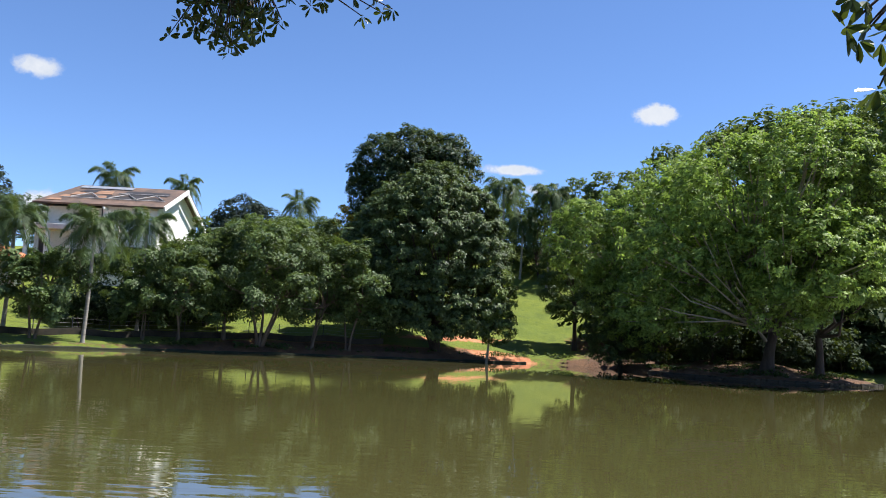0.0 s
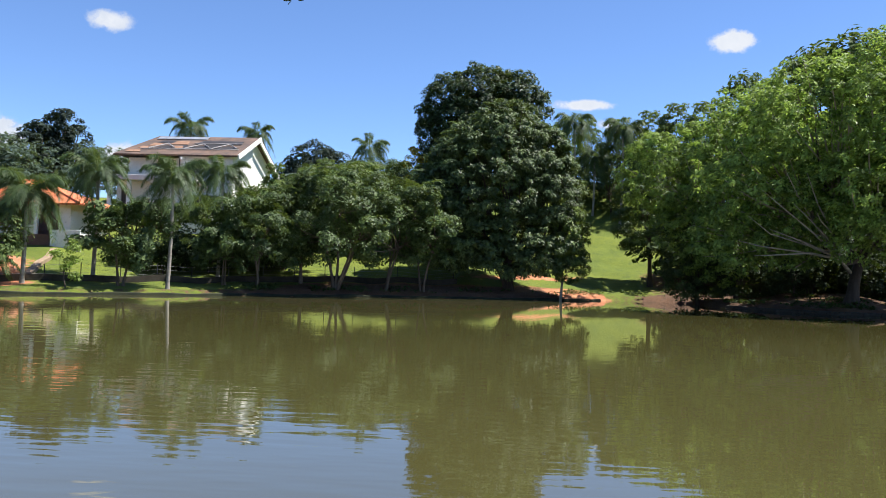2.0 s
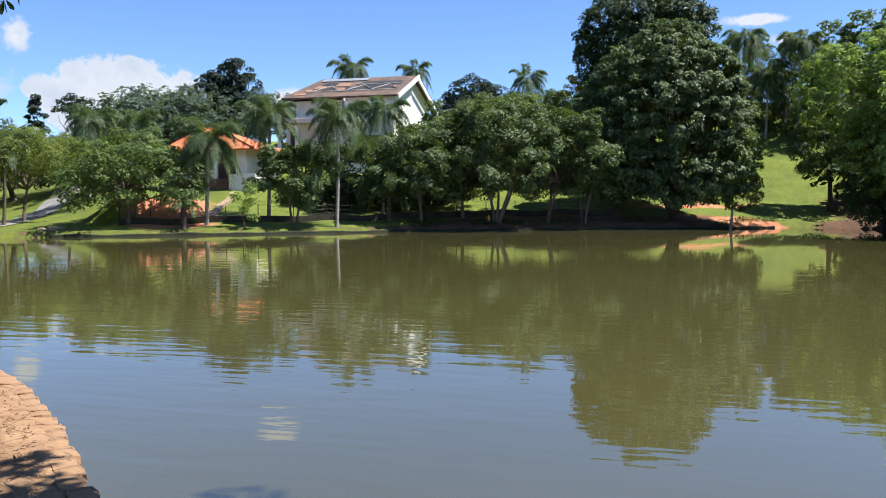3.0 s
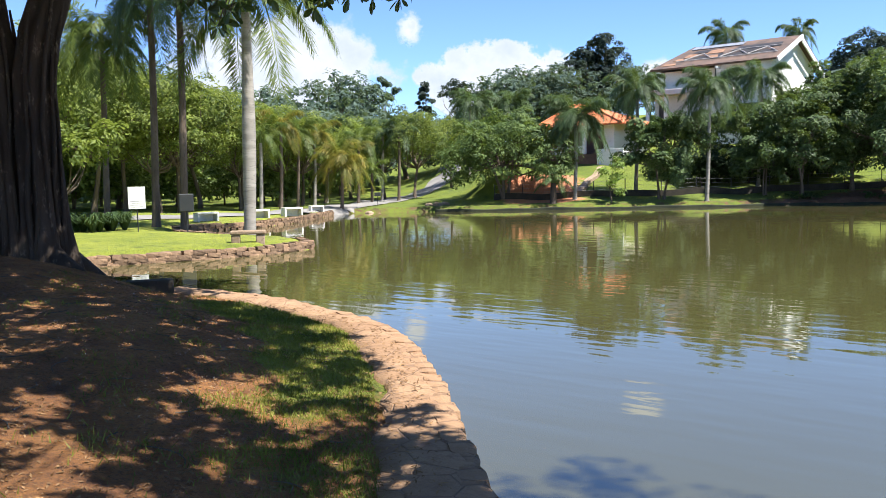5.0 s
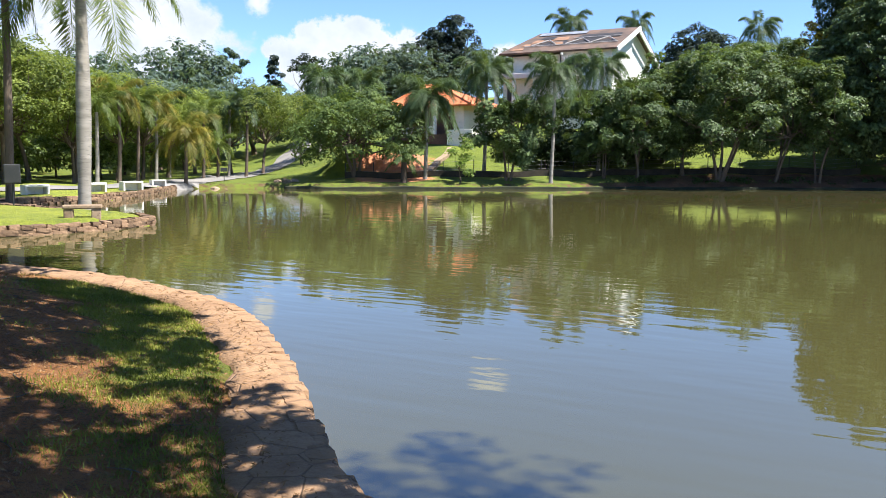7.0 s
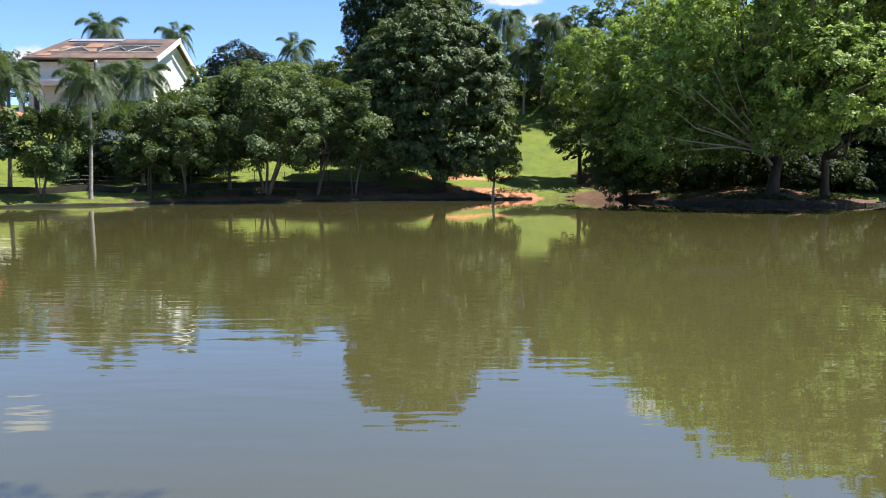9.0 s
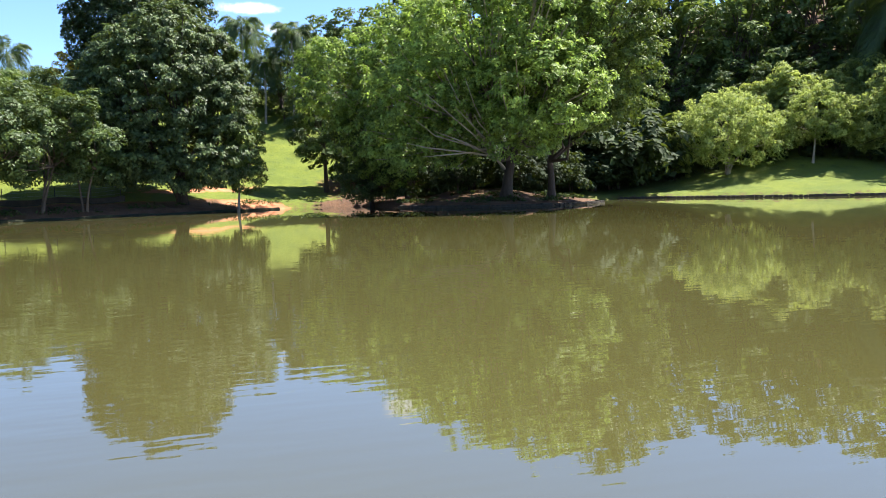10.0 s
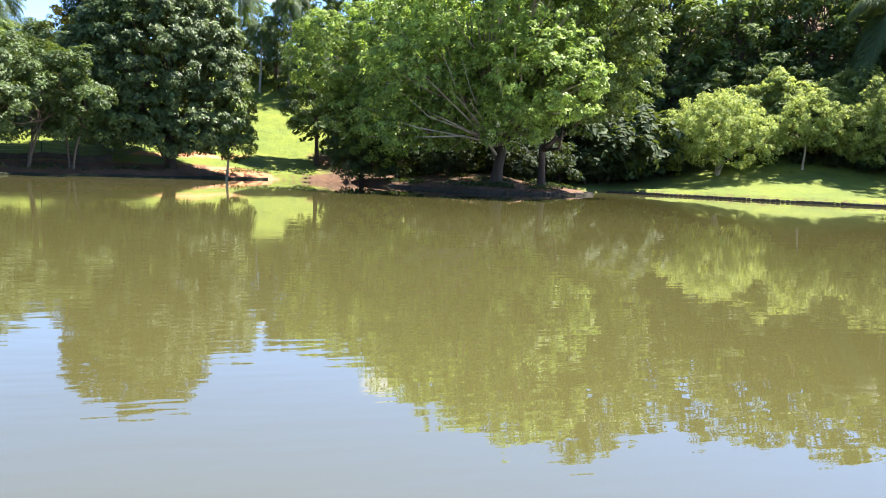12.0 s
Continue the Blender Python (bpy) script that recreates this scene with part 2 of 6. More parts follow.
def crown_points(rng, lobes, n, clump=0.75, inner=0.2, dense=1.5, flat=0.72):
    """Points on small rounded clumps that cover the lobes (x, y, z, rx, ry, rz), and the way out of each."""
    lobes = np.asarray(lobes, float)
    area = lobes[:, 3] * (lobes[:, 4] + lobes[:, 5])
    C, S, Q = [], [], []
    for lb, a in zip(lobes, area):
        k = max(4, int(dense * a / clump ** 2))
        d = rng.normal(0, 1, (k, 3))
        d[:, 2] += 0.3
        d /= np.linalg.norm(d, axis=1, keepdims=True)
        f = np.where(rng.random((k, 1)) < inner, rng.uniform(0.3, 0.8, (k, 1)), rng.uniform(0.82, 1.08, (k, 1)))
        C.append(lb[:3] + d * f * lb[3:])
        S.append(rng.uniform(0.55, 1.15, k) * clump)
        Q.append(d)
    C, S, Q = np.concatenate(C), np.concatenate(S), np.concatenate(Q)
    w = S ** 2
    pick = rng.choice(len(C), n, p=w / w.sum())
    d = rng.normal(0, 1, (n, 3))
    d[:, 2] += 0.55
    d /= np.linalg.norm(d, axis=1, keepdims=True)
    r = S[pick, None] * rng.uniform(0.6, 1.05, (n, 1))
    return C[pick] + d * r * np.array([1, 1, flat]), 0.6 * d + 0.7 * Q[pick]


def make_lobes(rng, rad, z0, z1, count, shape="round"):
    """Lobes that fill a crown of that radius between two heights."""
    out = []
    for i in range(count):
        f = (i + 0.5) / count
        a = i * 2.39996 + rng.uniform(-0.4, 0.4)
        z = z0 + (z1 - z0) * (f if shape != "umbrella" else 0.45 + 0.5 * f)
        if shape == "round":
            env = math.sqrt(max(0.05, 1 - (2 * f - 0.85) ** 2 * 0.8))
        elif shape == "dome":
            env = math.sqrt(max(0.04, 1 - f ** 2.2))
        elif shape == "egg":
            env = math.sqrt(max(0.0, 1 - ((f - 0.36) / 0.64) ** 2)) if f > 0.36 else 0.80 + 0.20 * f / 0.36
        elif shape == "umbrella":
            env = 1.0
        else:
            env = 1 - 0.8 * f
        r = rad * env
        q = math.sqrt(rng.uniform(0.12, 0.85)) * r
        s = rad * rng.uniform(0.24, 0.44) * (0.7 + 0.3 * env)
        if shape == "egg":
            s = rad * rng.uniform(0.20, 0.28)
            q = max(0.0, r - s * 0.8) * (rng.uniform(0.93, 1.0) if i % 4 else 0.5)
        out.append((q * math.cos(a), q * math.sin(a), z, s, s, s * rng.uniform(0.62, 0.85)))
    return out


def woody(rng, lobes, height, r0, fork=0.35, trunks=1, lean=0.05, sides=8, twigs=0, every=1):
    """A tapered trunk (or several) with a bent limb to each lobe."""
    pieces, forks = [], []
    for k in range(trunks):
        a = rng.uniform(0, 6.28)
        off = np.array([math.cos(a), math.sin(a), 0]) * (r0 * 1.2 if trunks > 1 else 0)
        top = np.array([off[0] * 3 + rng.normal(0, lean) * height, off[1] * 3 + rng.normal(0, lean) * height, height * fork])
        tt = np.linspace(0, 1, 6)[:, None]
        line = off + (top - off) * tt + np.sin(tt * np.pi) * rng.normal(0, lean * 0.5, 3) * height * fork
        line[0, 2] = -0.4
        flare = np.array([1.75, 1.15, 1.0, 0.92, 0.86, 0.78])
        pieces.append(tube(line, r0 * flare / (1 if trunks == 1 else 1.4), sides))
        forks.append(top)
    for i, lb in enumerate(lobes[::every]):
        b = forks[i % len(forks)]
        e = np.array(lb[:3])
        tt = np.linspace(0, 1, 5)[:, None]
        line = b + (e - b) * tt + np.sin(tt * np.pi) * np.array([0, 0, -0.08 * np.linalg.norm(e - b)]) + np.sin(tt * np.pi * 2) * rng.normal(0, 0.05, 3) * np.linalg.norm(e - b)
        line[0, 2] -= 0.15
        pieces.append(tube(line, r0 * np.array([0.6, 0.42, 0.3, 0.2, 0.08]), max(5, sides - 3)))
        for _ in range(twigs):
            d = rng.normal(0, 1, 3)
            d[2] = abs(d[2]) * 0.4
            d /= np.linalg.norm(d)
            s = line[rng.integers(2, 5)]
            ln = lb[3] * rng.uniform(0.6, 1.0)
            pieces.append(tube(np.array([s, s + d * ln * 0.5 + (0, 0, 0.1), s + d * ln]), r0 * np.array([0.16, 0.1, 0.04]), 4))
    return joined(pieces)


def pads(rng, blobs, count, each, r, flat=0.62, up=0.35, inner=0.12, hollow=0.86, rag=0.09):
    """Leaf points on flattened pads that cover a body of overlapping blobs (x, y, z, rx, ry, rz); also the pads' centres."""
    B = np.asarray(blobs, float)
    w = B[:, 3] * (B[:, 4] + B[:, 5])
    k = rng.choice(len(B), count * 3, p=w / w.sum())
    d = rng.normal(0, 1, (len(k), 3))
    d[:, 2] += up
    d /= np.linalg.norm(d, axis=1, keepdims=True)
    deep = rng.random((len(k), 1)) < inner
    C = B[k, :3] + d * B[k, 3:] * np.where(deep, rng.uniform(0.4, 0.8, (len(k), 1)), rng.uniform(0.97 - rag, 0.97 + rag, (len(k), 1)))
    q = np.linalg.norm((C[:, None] - B[None, :, :3]) / B[None, :, 3:], axis=2)
    q[np.arange(len(k)), k] = 9
    keep = np.where((q.min(1) > hollow) | deep[:, 0])[0][:count]
    C, d = C[keep], d[keep]
    S = r * rng.uniform(0.55, 1.3, len(C))
    pick = rng.choice(len(C), count * each, p=S ** 2 / (S ** 2).sum())
    e = rng.normal(0, 1, (len(pick), 3)) + 0.45 * d[pick]
    e[:, 2] += 0.5
    e /= np.linalg.norm(e, axis=1, keepdims=True)
    P = C[pick] + e * S[pick, None] * rng.uniform(0.5, 1.05, (len(pick), 1)) * np.array([1, 1, flat])
    return P, 0.7 * e + 0.5 * d[pick], C


# ---- the lie of the land ----
# the water's edge, counter-clockwise from the near bank
NEAR_SHORE = [
    (90, -14), (45, -8), (20, -2), (9, 0.6), (4, 1.9), (1, 2.6), (-1.5, 3.3), (-3.4, 4.6), (-4.7, 5.9), (-5.7, 6.9),
    (-7.2, 8.2), (-8.6, 9.2), (-10.1, 9.7), (-11.3, 10), (-13, 10.4), (-15, 10.3), (-19, 9.6)]
PROMONTORY_SHORE = [
    (-24, 10.4), (-26.7, 13), (-25.9, 15.5), (-25.2, 17.4), (-24.8, 19.9), (-25.3, 22.3), (-27.5, 23.6), (-32, 23.4),
    (-37, 24), (-40.8, 26.4), (-40.5, 31.5), (-42.5, 36), (-46, 41), (-49, 45.5), (-50.5, 49), (-47.8, 50.6)]
FAR_SHORE = [
    (-44.8, 53.1), (-40.6, 55.4), (-37.2, 58), (-33.6, 60.4), (-30, 63.3), (-26.5, 66), (-22, 69.5), (-17, 72.8),
    (-10, 77.4), (-6, 78.6), (0, 81), (4.8, 83.2), (9.6, 87)]
HEADLAND_SHORE = [
    (14.5, 87.5), (18.2, 84.5), (19.4, 77.5), (21.6, 72.6), (25, 69.6), (30, 69), (34.8, 69.6), (37.4, 71.6), (38.6, 79), (44, 80.5),
    (51, 75.3), (56, 69.7), (63, 65.2), (70, 63), (90, 52), (105, 20)]
SHORE = np.array(NEAR_SHORE + PROMONTORY_SHORE + FAR_SHORE + HEADLAND_SHORE, float)


def smooth(a, b, x):
    t = np.clip((np.asarray(x, float) - a) / (b - a), 0, 1)
    return t * t * (3 - 2 * t)


def shore_distance(x, y):
    """Metres from the water's edge: positive on land, negative in the lake."""
    p = np.stack([np.ravel(x), np.ravel(y)], 1).astype(float)
    a, b = SHORE, np.roll(SHORE, -1, 0)
    best, inside = np.full(len(p), 1e9), np.zeros(len(p), bool)
    for (ax, ay), (bx, by) in zip(a, b):
        dx, dy = bx - ax, by - ay
        t = np.clip(((p[:, 0] - ax) * dx + (p[:, 1] - ay) * dy) / (dx * dx + dy * dy), 0, 1)
        best = np.minimum(best, np.hypot(p[:, 0] - ax - t * dx, p[:, 1] - ay - t * dy))
        if ay != by:
            inside ^= ((ay > p[:, 1]) != (by > p[:, 1])) & (p[:, 0] < dx * (p[:, 1] - ay) / dy + ax)
    return np.where(inside, -best, best).reshape(np.shape(x))


def land(x, y):
    """Height of the ground."""
    x, y = np.asarray(x, float), np.asarray(y, float)
    d, r = shore_distance(x, y), np.hypot(x, y)
    az = np.degrees(np.arctan2(x, y))
    dd = np.minimum(np.maximum(d, 0), 40) + 5 * (1 - np.exp(-np.maximum(d - 40, 0) / 20))
    k = 0.42 + 0.2 * smooth(-36, -28, az) + 0.38 * smooth(-24, -10, az) - 0.72 * smooth(11, 15, az) + 0.60 * smooth(28, 38, az)
    hill = 0.36 + k * (0.15 * dd + 0.006 * dd ** 2)
    flat = 0.40 + 0.018 * np.minimum(d, 30) + 0.10 * np.maximum(d - 32, 0) * smooth(30, 45, d)
    flat = np.minimum(flat, 9)
    fade = 1 - 0.7 * smooth(150, 500, r)
    w = smooth(-43, -35, az) * (1 - smooth(70, 100, az))
    far = (flat * (1 - w) + hill * w) * fade
    near = 0.38 + 0.09 * smooth(0.6, 0.95, d) + 0.55 * smooth(0.8, 4.6, d)
    nw = (1 - smooth(22, 30, r)) * np.where((y < 12.5), 1, 0)
    nw = np.maximum(nw, smooth(-2, -12, y))
    z = far * (1 - nw) + near * nw
    wob = 0.05 * np.sin(x * 0.9 + y * 0.4) * np.sin(y * 0.7 - x * 0.3) * smooth(1, 6, d)
    z = z + wob * (1 + 2 * smooth(40, 80, r))
    z = z + 0.62 * np.exp(-((x - 28.0) / 11.0) ** 2 - ((y - 80.0) / 8.0) ** 2) * smooth(1.0, 7.0, d)
    z = z + 0.5 * np.exp(-((x + 16.0) / 2.4) ** 2 - ((y - 6.8) / 2.6) ** 2) * smooth(0.9, 2.4, d)
    cut = smooth(-37.8, -36.4, az) * (1 - smooth(-32.2, -30.8, az)) * smooth(6.0, 8.2, d) * (r > 60)
    z = z + np.maximum(2.9 - z, 0) * cut
    z = z + 20 * smooth(138, 172, r) * smooth(12, 18, az) * (1 - smooth(60, 75, az)) * fade
    bed = -0.25 - 0.25 * np.minimum(-d, 4)
    s = smooth(-0.15, 0.45, d)
    return np.where(d < -0.15, bed, bed * (1 - s) + z * s)


def polar(az, d):
    return d * math.sin(radians(az)), d * math.cos(radians(az))


def zat(x, y):
    return float(land(np.array([x]), np.array([y]))[0])


def spaced(lo, hi, fine_lo, fine_hi, step, grow=1.16):
    mid = list(np.arange(fine_lo, fine_hi + step / 2, step))
    a, s = [], step
    v = fine_lo
    while v > lo:
        s *= grow
        v -= s
        a.append(v)
    b, s = [], step
    v = fine_hi
    while v < hi:
        s *= grow
        v += s
        b.append(v)
    return np.array(a[::-1] + mid + b)


gx = np.unique(np.round(np.concatenate([spaced(-2200, 2200, -60, 75, 1.15), np.arange(-20, 6, 0.3), np.arange(-11, -1, 0.15)]), 3))
gy = np.unique(np.round(np.concatenate([spaced(-1500, 2500, -6, 130, 1.15), np.arange(-3, 13, 0.3), np.arange(1.5, 9.5, 0.15)]), 3))
GX, GY = np.meshgrid(gx, gy, indexing="ij")
GZ = land(GX, GY)
ni, nj = GX.shape
ii, jj = np.meshgrid(np.arange(ni - 1), np.arange(nj - 1), indexing="ij")
gf = np.stack([ii * nj + jj, (ii + 1) * nj + jj, (ii + 1) * nj + jj + 1, ii * nj + jj + 1], -1).reshape(-1, 4)

# the ground's material: lawn, red earth and bare soil, by place
M_GROUND, _n, _l, _s = material("lawn_and_red_earth", 0.95)
_at = _n.new("ShaderNodeAttribute")
_at.attribute_name = "bare"
_at2 = _n.new("ShaderNodeAttribute")
_at2.attribute_name = "red"
_g = mixed(_n, _l, ramp(_n, _l, noised(_n, _l, 0.25, 5), 0.3, 0.7), (0.080, 0.115, 0.006), (0.160, 0.188, 0.011))
_at4 = _n.new("ShaderNodeAttribute")
_at4.attribute_name = "dry"
_g2 = mixed(_n, _l, ramp(_n, _l, noised(_n, _l, 0.5, 5), 0.3, 0.7), (0.190, 0.225, 0.016), (0.320, 0.335, 0.034))
_g = mixed(_n, _l, _at4.outputs["Fac"], _g, _g2)
_g = mixed(_n, _l, ramp(_n, _l, noised(_n, _l, 9.0, 6, 0.8), 0.45, 0.8), _g, (0.05, 0.085, 0.010))
_g = mixed(_n, _l, ramp(_n, _l, noised(_n, _l, 0.9, 7, 0.75), 0.52, 0.72), _g, (0.045, 0.072, 0.009))
_soil = mixed(_n, _l, ramp(_n, _l, noised(_n, _l, 1.3, 6), 0.3, 0.7), (0.195, 0.070, 0.018), (0.49, 0.212, 0.055))
_soil = mixed(_n, _l, ramp(_n, _l, noised(_n, _l, 26.0, 6, 0.75), 0.5, 0.75), _soil, (0.05, 0.027, 0.012))
# dark leaf mould on the far banks, with the trees' shade in its colour
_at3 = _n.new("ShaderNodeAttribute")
_at3.attribute_name = "mould_shade"
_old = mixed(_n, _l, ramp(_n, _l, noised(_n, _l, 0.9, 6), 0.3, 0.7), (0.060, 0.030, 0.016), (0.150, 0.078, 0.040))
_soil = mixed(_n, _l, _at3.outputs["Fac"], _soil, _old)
_soil = mixed(_n, _l, ramp(_n, _l, noised(_n, _l, 48.0, 5, 0.8), 0.60, 0.72), _soil, (0.40, 0.22, 0.09))
_soil = mixed(_n, _l, ramp(_n, _l, noised(_n, _l, 7.0, 7, 0.75), 0.52, 0.68), _soil, (0.115, 0.042, 0.014))
_red = mixed(_n, _l, ramp(_n, _l, noised(_n, _l, 0.8, 6), 0.3, 0.7), (0.40, 0.135, 0.062), (0.50, 0.23, 0.115))
_nz = _n.new("ShaderNodeMath")
_nz.operation = "MULTIPLY_ADD"
_l.new(noised(_n, _l, 1.7, 6, 0.7), _nz.inputs[0])
_nz.inputs[1].default_value = 1.1
_l.new(_at.outputs["Fac"], _nz.inputs[2])
_col = mixed(_n, _l, ramp(_n, _l, _nz.outputs[0], 0.92, 1.12), _g, _soil)
_nr = _n.new("ShaderNodeMath")
_nr.operation = "MULTIPLY_ADD"
_l.new(noised(_n, _l, 0.9, 6, 0.7), _nr.inputs[0])
_nr.inputs[1].default_value = 1.1
_l.new(_at2.outputs["Fac"], _nr.inputs[2])
_col = mixed(_n, _l, ramp(_n, _l, _nr.outputs[0], 0.95, 1.15), _col, _red)
_l.new(_col, _s.inputs["Base Color"])
bumped(_n, _l, _s, noised(_n, _l, 16.0, 8, 0.85), 1.0, 0.10)

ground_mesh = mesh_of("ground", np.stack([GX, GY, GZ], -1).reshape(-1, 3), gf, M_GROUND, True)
D0, R0, AZ0 = shore_distance(GX, GY).ravel(), np.hypot(GX, GY).ravel(), np.degrees(np.arctan2(GX, GY)).ravel()
X0, Y0 = GX.ravel(), GY.ravel()
near_land = (Y0 < 12) * (R0 < 34)


def near_lawn(x, y, d):
    """How far the strip of grass behind the kerb covers the earth."""
    q = d + 0.35 * np.sin(x * 2.3 + y) * np.sin(y * 2.9 - x * 0.7)
    return (1 - smooth(1.5, 2.5, q)) * smooth(-13.2, -11.8, x) * (1 - 0.5 * smooth(-6.8, -5.4, x)) * (1 - smooth(-4.0, -2.6, x))


bare = near_land * np.clip(1.0 - 0.85 * near_lawn(X0, Y0, D0), 0, 1)
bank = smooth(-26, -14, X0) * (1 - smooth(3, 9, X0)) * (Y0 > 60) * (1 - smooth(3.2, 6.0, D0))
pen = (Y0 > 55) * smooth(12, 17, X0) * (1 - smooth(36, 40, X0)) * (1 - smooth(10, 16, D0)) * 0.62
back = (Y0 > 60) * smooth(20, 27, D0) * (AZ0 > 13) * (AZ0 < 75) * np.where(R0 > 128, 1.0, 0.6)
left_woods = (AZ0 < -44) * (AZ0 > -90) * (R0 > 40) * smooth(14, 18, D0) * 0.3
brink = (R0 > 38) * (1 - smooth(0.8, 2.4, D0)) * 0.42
# where far soil takes the mould colour and its painted shade
mould_shade = np.clip((bank + pen * 1.6 + back + left_woods + 1 - smooth(2.0, 4.0, D0)) * (R0 > 38), 0, 1)
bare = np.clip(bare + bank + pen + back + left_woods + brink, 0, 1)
red = np.exp(-(((AZ0 + 33.0) / 2.6) ** 2)) * smooth(1.5, 3, D0) * (1 - smooth(15, 19, D0)) * (R0 > 60) * 1.3
red += np.exp(-(((X0 - 6.8) / 3.6) ** 2 + ((Y0 - 86.5) / 2.6) ** 2)) * 1.2
red += np.exp(-(((X0 - 2.0) / 9.0) ** 2 + ((D0 - 8.5) / 1.2) ** 2)) * (Y0 > 70) * 0.8
for nm, arr in (("bare", bare), ("red", np.clip(red, 0, 1)), ("mould_shade", mould_shade), ("dry", smooth(-42, -46, AZ0) * (1 - smooth(60, 75, R0)))):
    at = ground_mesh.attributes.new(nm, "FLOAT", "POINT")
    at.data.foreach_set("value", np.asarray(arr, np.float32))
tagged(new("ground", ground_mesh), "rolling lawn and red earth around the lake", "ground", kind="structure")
water_mesh = mesh_of("water", [(-60, -20, 0), (115, -20, 0), (115, 95, 0), (-60, 95, 0)], [(0, 1, 2, 3)], M_WATER)
tagged(new("water", water_mesh), "murky olive green lake with small ripples", "lake", kind="structure")


# ---- trees ----
def tree(name, x, y, top, width, mat, label, leaves=9000, leaf=0.34, shape="round", lobes=16, base=0.28, trunk=0.22, bark=None, trunks=1,
         fork=0.34, seed=1, droop=0.0, group="", twigs=1, inner=0.2, category="tree", spread=0.4, clump=0.0, dense=1.5, flat=0.72, every=1):
    """A tree with its foot on the ground at x, y, its top at that height and its crown that wide."""
    rng = np.random.default_rng(seed)
    z = zat(x, y)
    h = top - z
    rad = width / 2
    lb = make_lobes(rng, rad, h * base + rad * (0.15 if shape == "egg" else 0.25), h - rad * (0.2 if shape == "egg" else 0.33), lobes, shape)
    t = thing(name, pose(x, y, z), label, category, group)
    v, f = woody(rng, lb, h, trunk, fork, trunks, twigs=twigs, every=every)
    part("trunk", mesh_of("trunk", v, f, bark or M_BARK, True), t)
    p, o = crown_points(rng, lb, leaves, clump or min(1.15, 0.42 + 0.045 * width), inner, dense, flat)
    low = p[:, 2] > 0.4
    v, f = leaf_quads(rng, p[low], o[low], leaf, leaf * 0.5, spread, droop)
    part("crown", mesh_of("crown", v, f, mat), t)
    return t


def grown(name, x, y, blobs, mat, label, count, each, leaf, r, trunk=0.3, bark=None, trunks=1, fork=0.2, seed=1, droop=0.0, limbs=30, flat=0.62,
          up=0.35, inner=0.12, hollow=0.86, group="", category="tree", pale=None, spread=0.4, rag=0.09):
    """A tree whose crown is a body of blobs (x, y, height above the water, radii) covered with leafy pads, with limbs out to the pads."""
    rng = np.random.default_rng(seed)
    z = zat(x, y)
    B = [(bx - x, by - y, bz - z, a, b, c) for bx, by, bz, a, b, c in blobs]
    h = max(b[2] + b[5] for b in B)
    t = thing(name, pose(x, y, z), label, category, group)
    P, out, C = pads(rng, B, count, each, r, flat, up, inner, hollow, rag)
    v, f = woody(rng, [(*b[:3], b[3]) for b in B if b[2] > h * 0.36], h, trunk, fork, trunks, lean=0.03)
    part("trunk", mesh_of("trunk", v, f, bark or M_BARK_DARK, True), t)
    lines = []
    mids = np.array([b[:3] for b in B])
    for c in C[rng.choice(len(C), min(limbs, len(C)), replace=False)]:
        m = mids[np.argmin(np.linalg.norm(mids - c, axis=1))]
        a = np.array([0, 0, h * fork]) * 0.55 + m * 0.45
        mid = (a + c) / 2 + rng.normal(0, 0.35, 3)
        lines.append(tube([a, a * 0.55 + mid * 0.45 + (0, 0, 0.2), mid, c * 0.7 + mid * 0.3 - (0, 0, 0.15), c + (c - mid) * 0.12], np.array([0.22, 0.2, 0.16, 0.12, 0.05]) * trunk, 5))
    if lines:
        part("branchwork", mesh_of("branchwork", *joined(lines), pale or bark or M_BARK_DARK, True), t, "bare branches inside the crown" if pale else "")
    ok = P[:, 2] > 0.25
    v, f = leaf_quads(rng, P[ok], out[ok], leaf, leaf * 0.52, spread, droop)
    part("crown", mesh_of("crown", v, f, mat), t)
    return t


def blob(az, d, z, a, b=0.0, c=0.0):
    """A blob at a bearing and distance."""
    return (*polar(az, d), z, a, b or a, c or a * 0.85)


def copies(src, spots, seed=5, tops=True, label=""):
    """Copies of a tree at spots (x, y, height)."""
    rng = random.Random(seed)
    h0 = max(v.co.z for v in src.children[1].data.vertices)
    for x, y, top in spots:
        z = zat(x, y)
        s = (top - z) / h0
        w = s * rng.uniform(0.9, 1.15)
        c = copy_thing(src, pose(x, y, z, 0, 0, rng.uniform(0, 360)) @ Matrix.Diagonal((w, w, s, 1)))
        if label:
            tagged(c, label)


# the row along the far shore
SMALL = "small shade tree with dark green leaves on the far bank"
tree("shade_tree", -31.0, 65.8, 8.3, 7.0, M_LEAF_ROW, SMALL, 10500, 0.31, lobes=15, base=0.13, trunk=0.13, trunks=2, seed=11, group="trees along the far bank")
tree("young_tree", -33.6, 62.2, 4.3, 1.9, M_LEAF_LIGHT, "thin young tree with sparse light leaves on the lawn", 900, 0.26, lobes=7, base=0.12, trunk=0.05, seed=12, group="trees along the far bank")
tree("shade_tree", -21.9, 72.8, 9.8, 7.6, M_LEAF_ROW, SMALL, 13500, 0.31, lobes=18, base=0.12, trunk=0.14, trunks=2, seed=13, group="trees along the far bank")
tree("shade_tree", -19.0, 76.5, 11.2, 7.4, M_LEAF_ROW, SMALL, 12000, 0.31, lobes=16, base=0.13, trunk=0.15, seed=14, group="trees along the far bank")
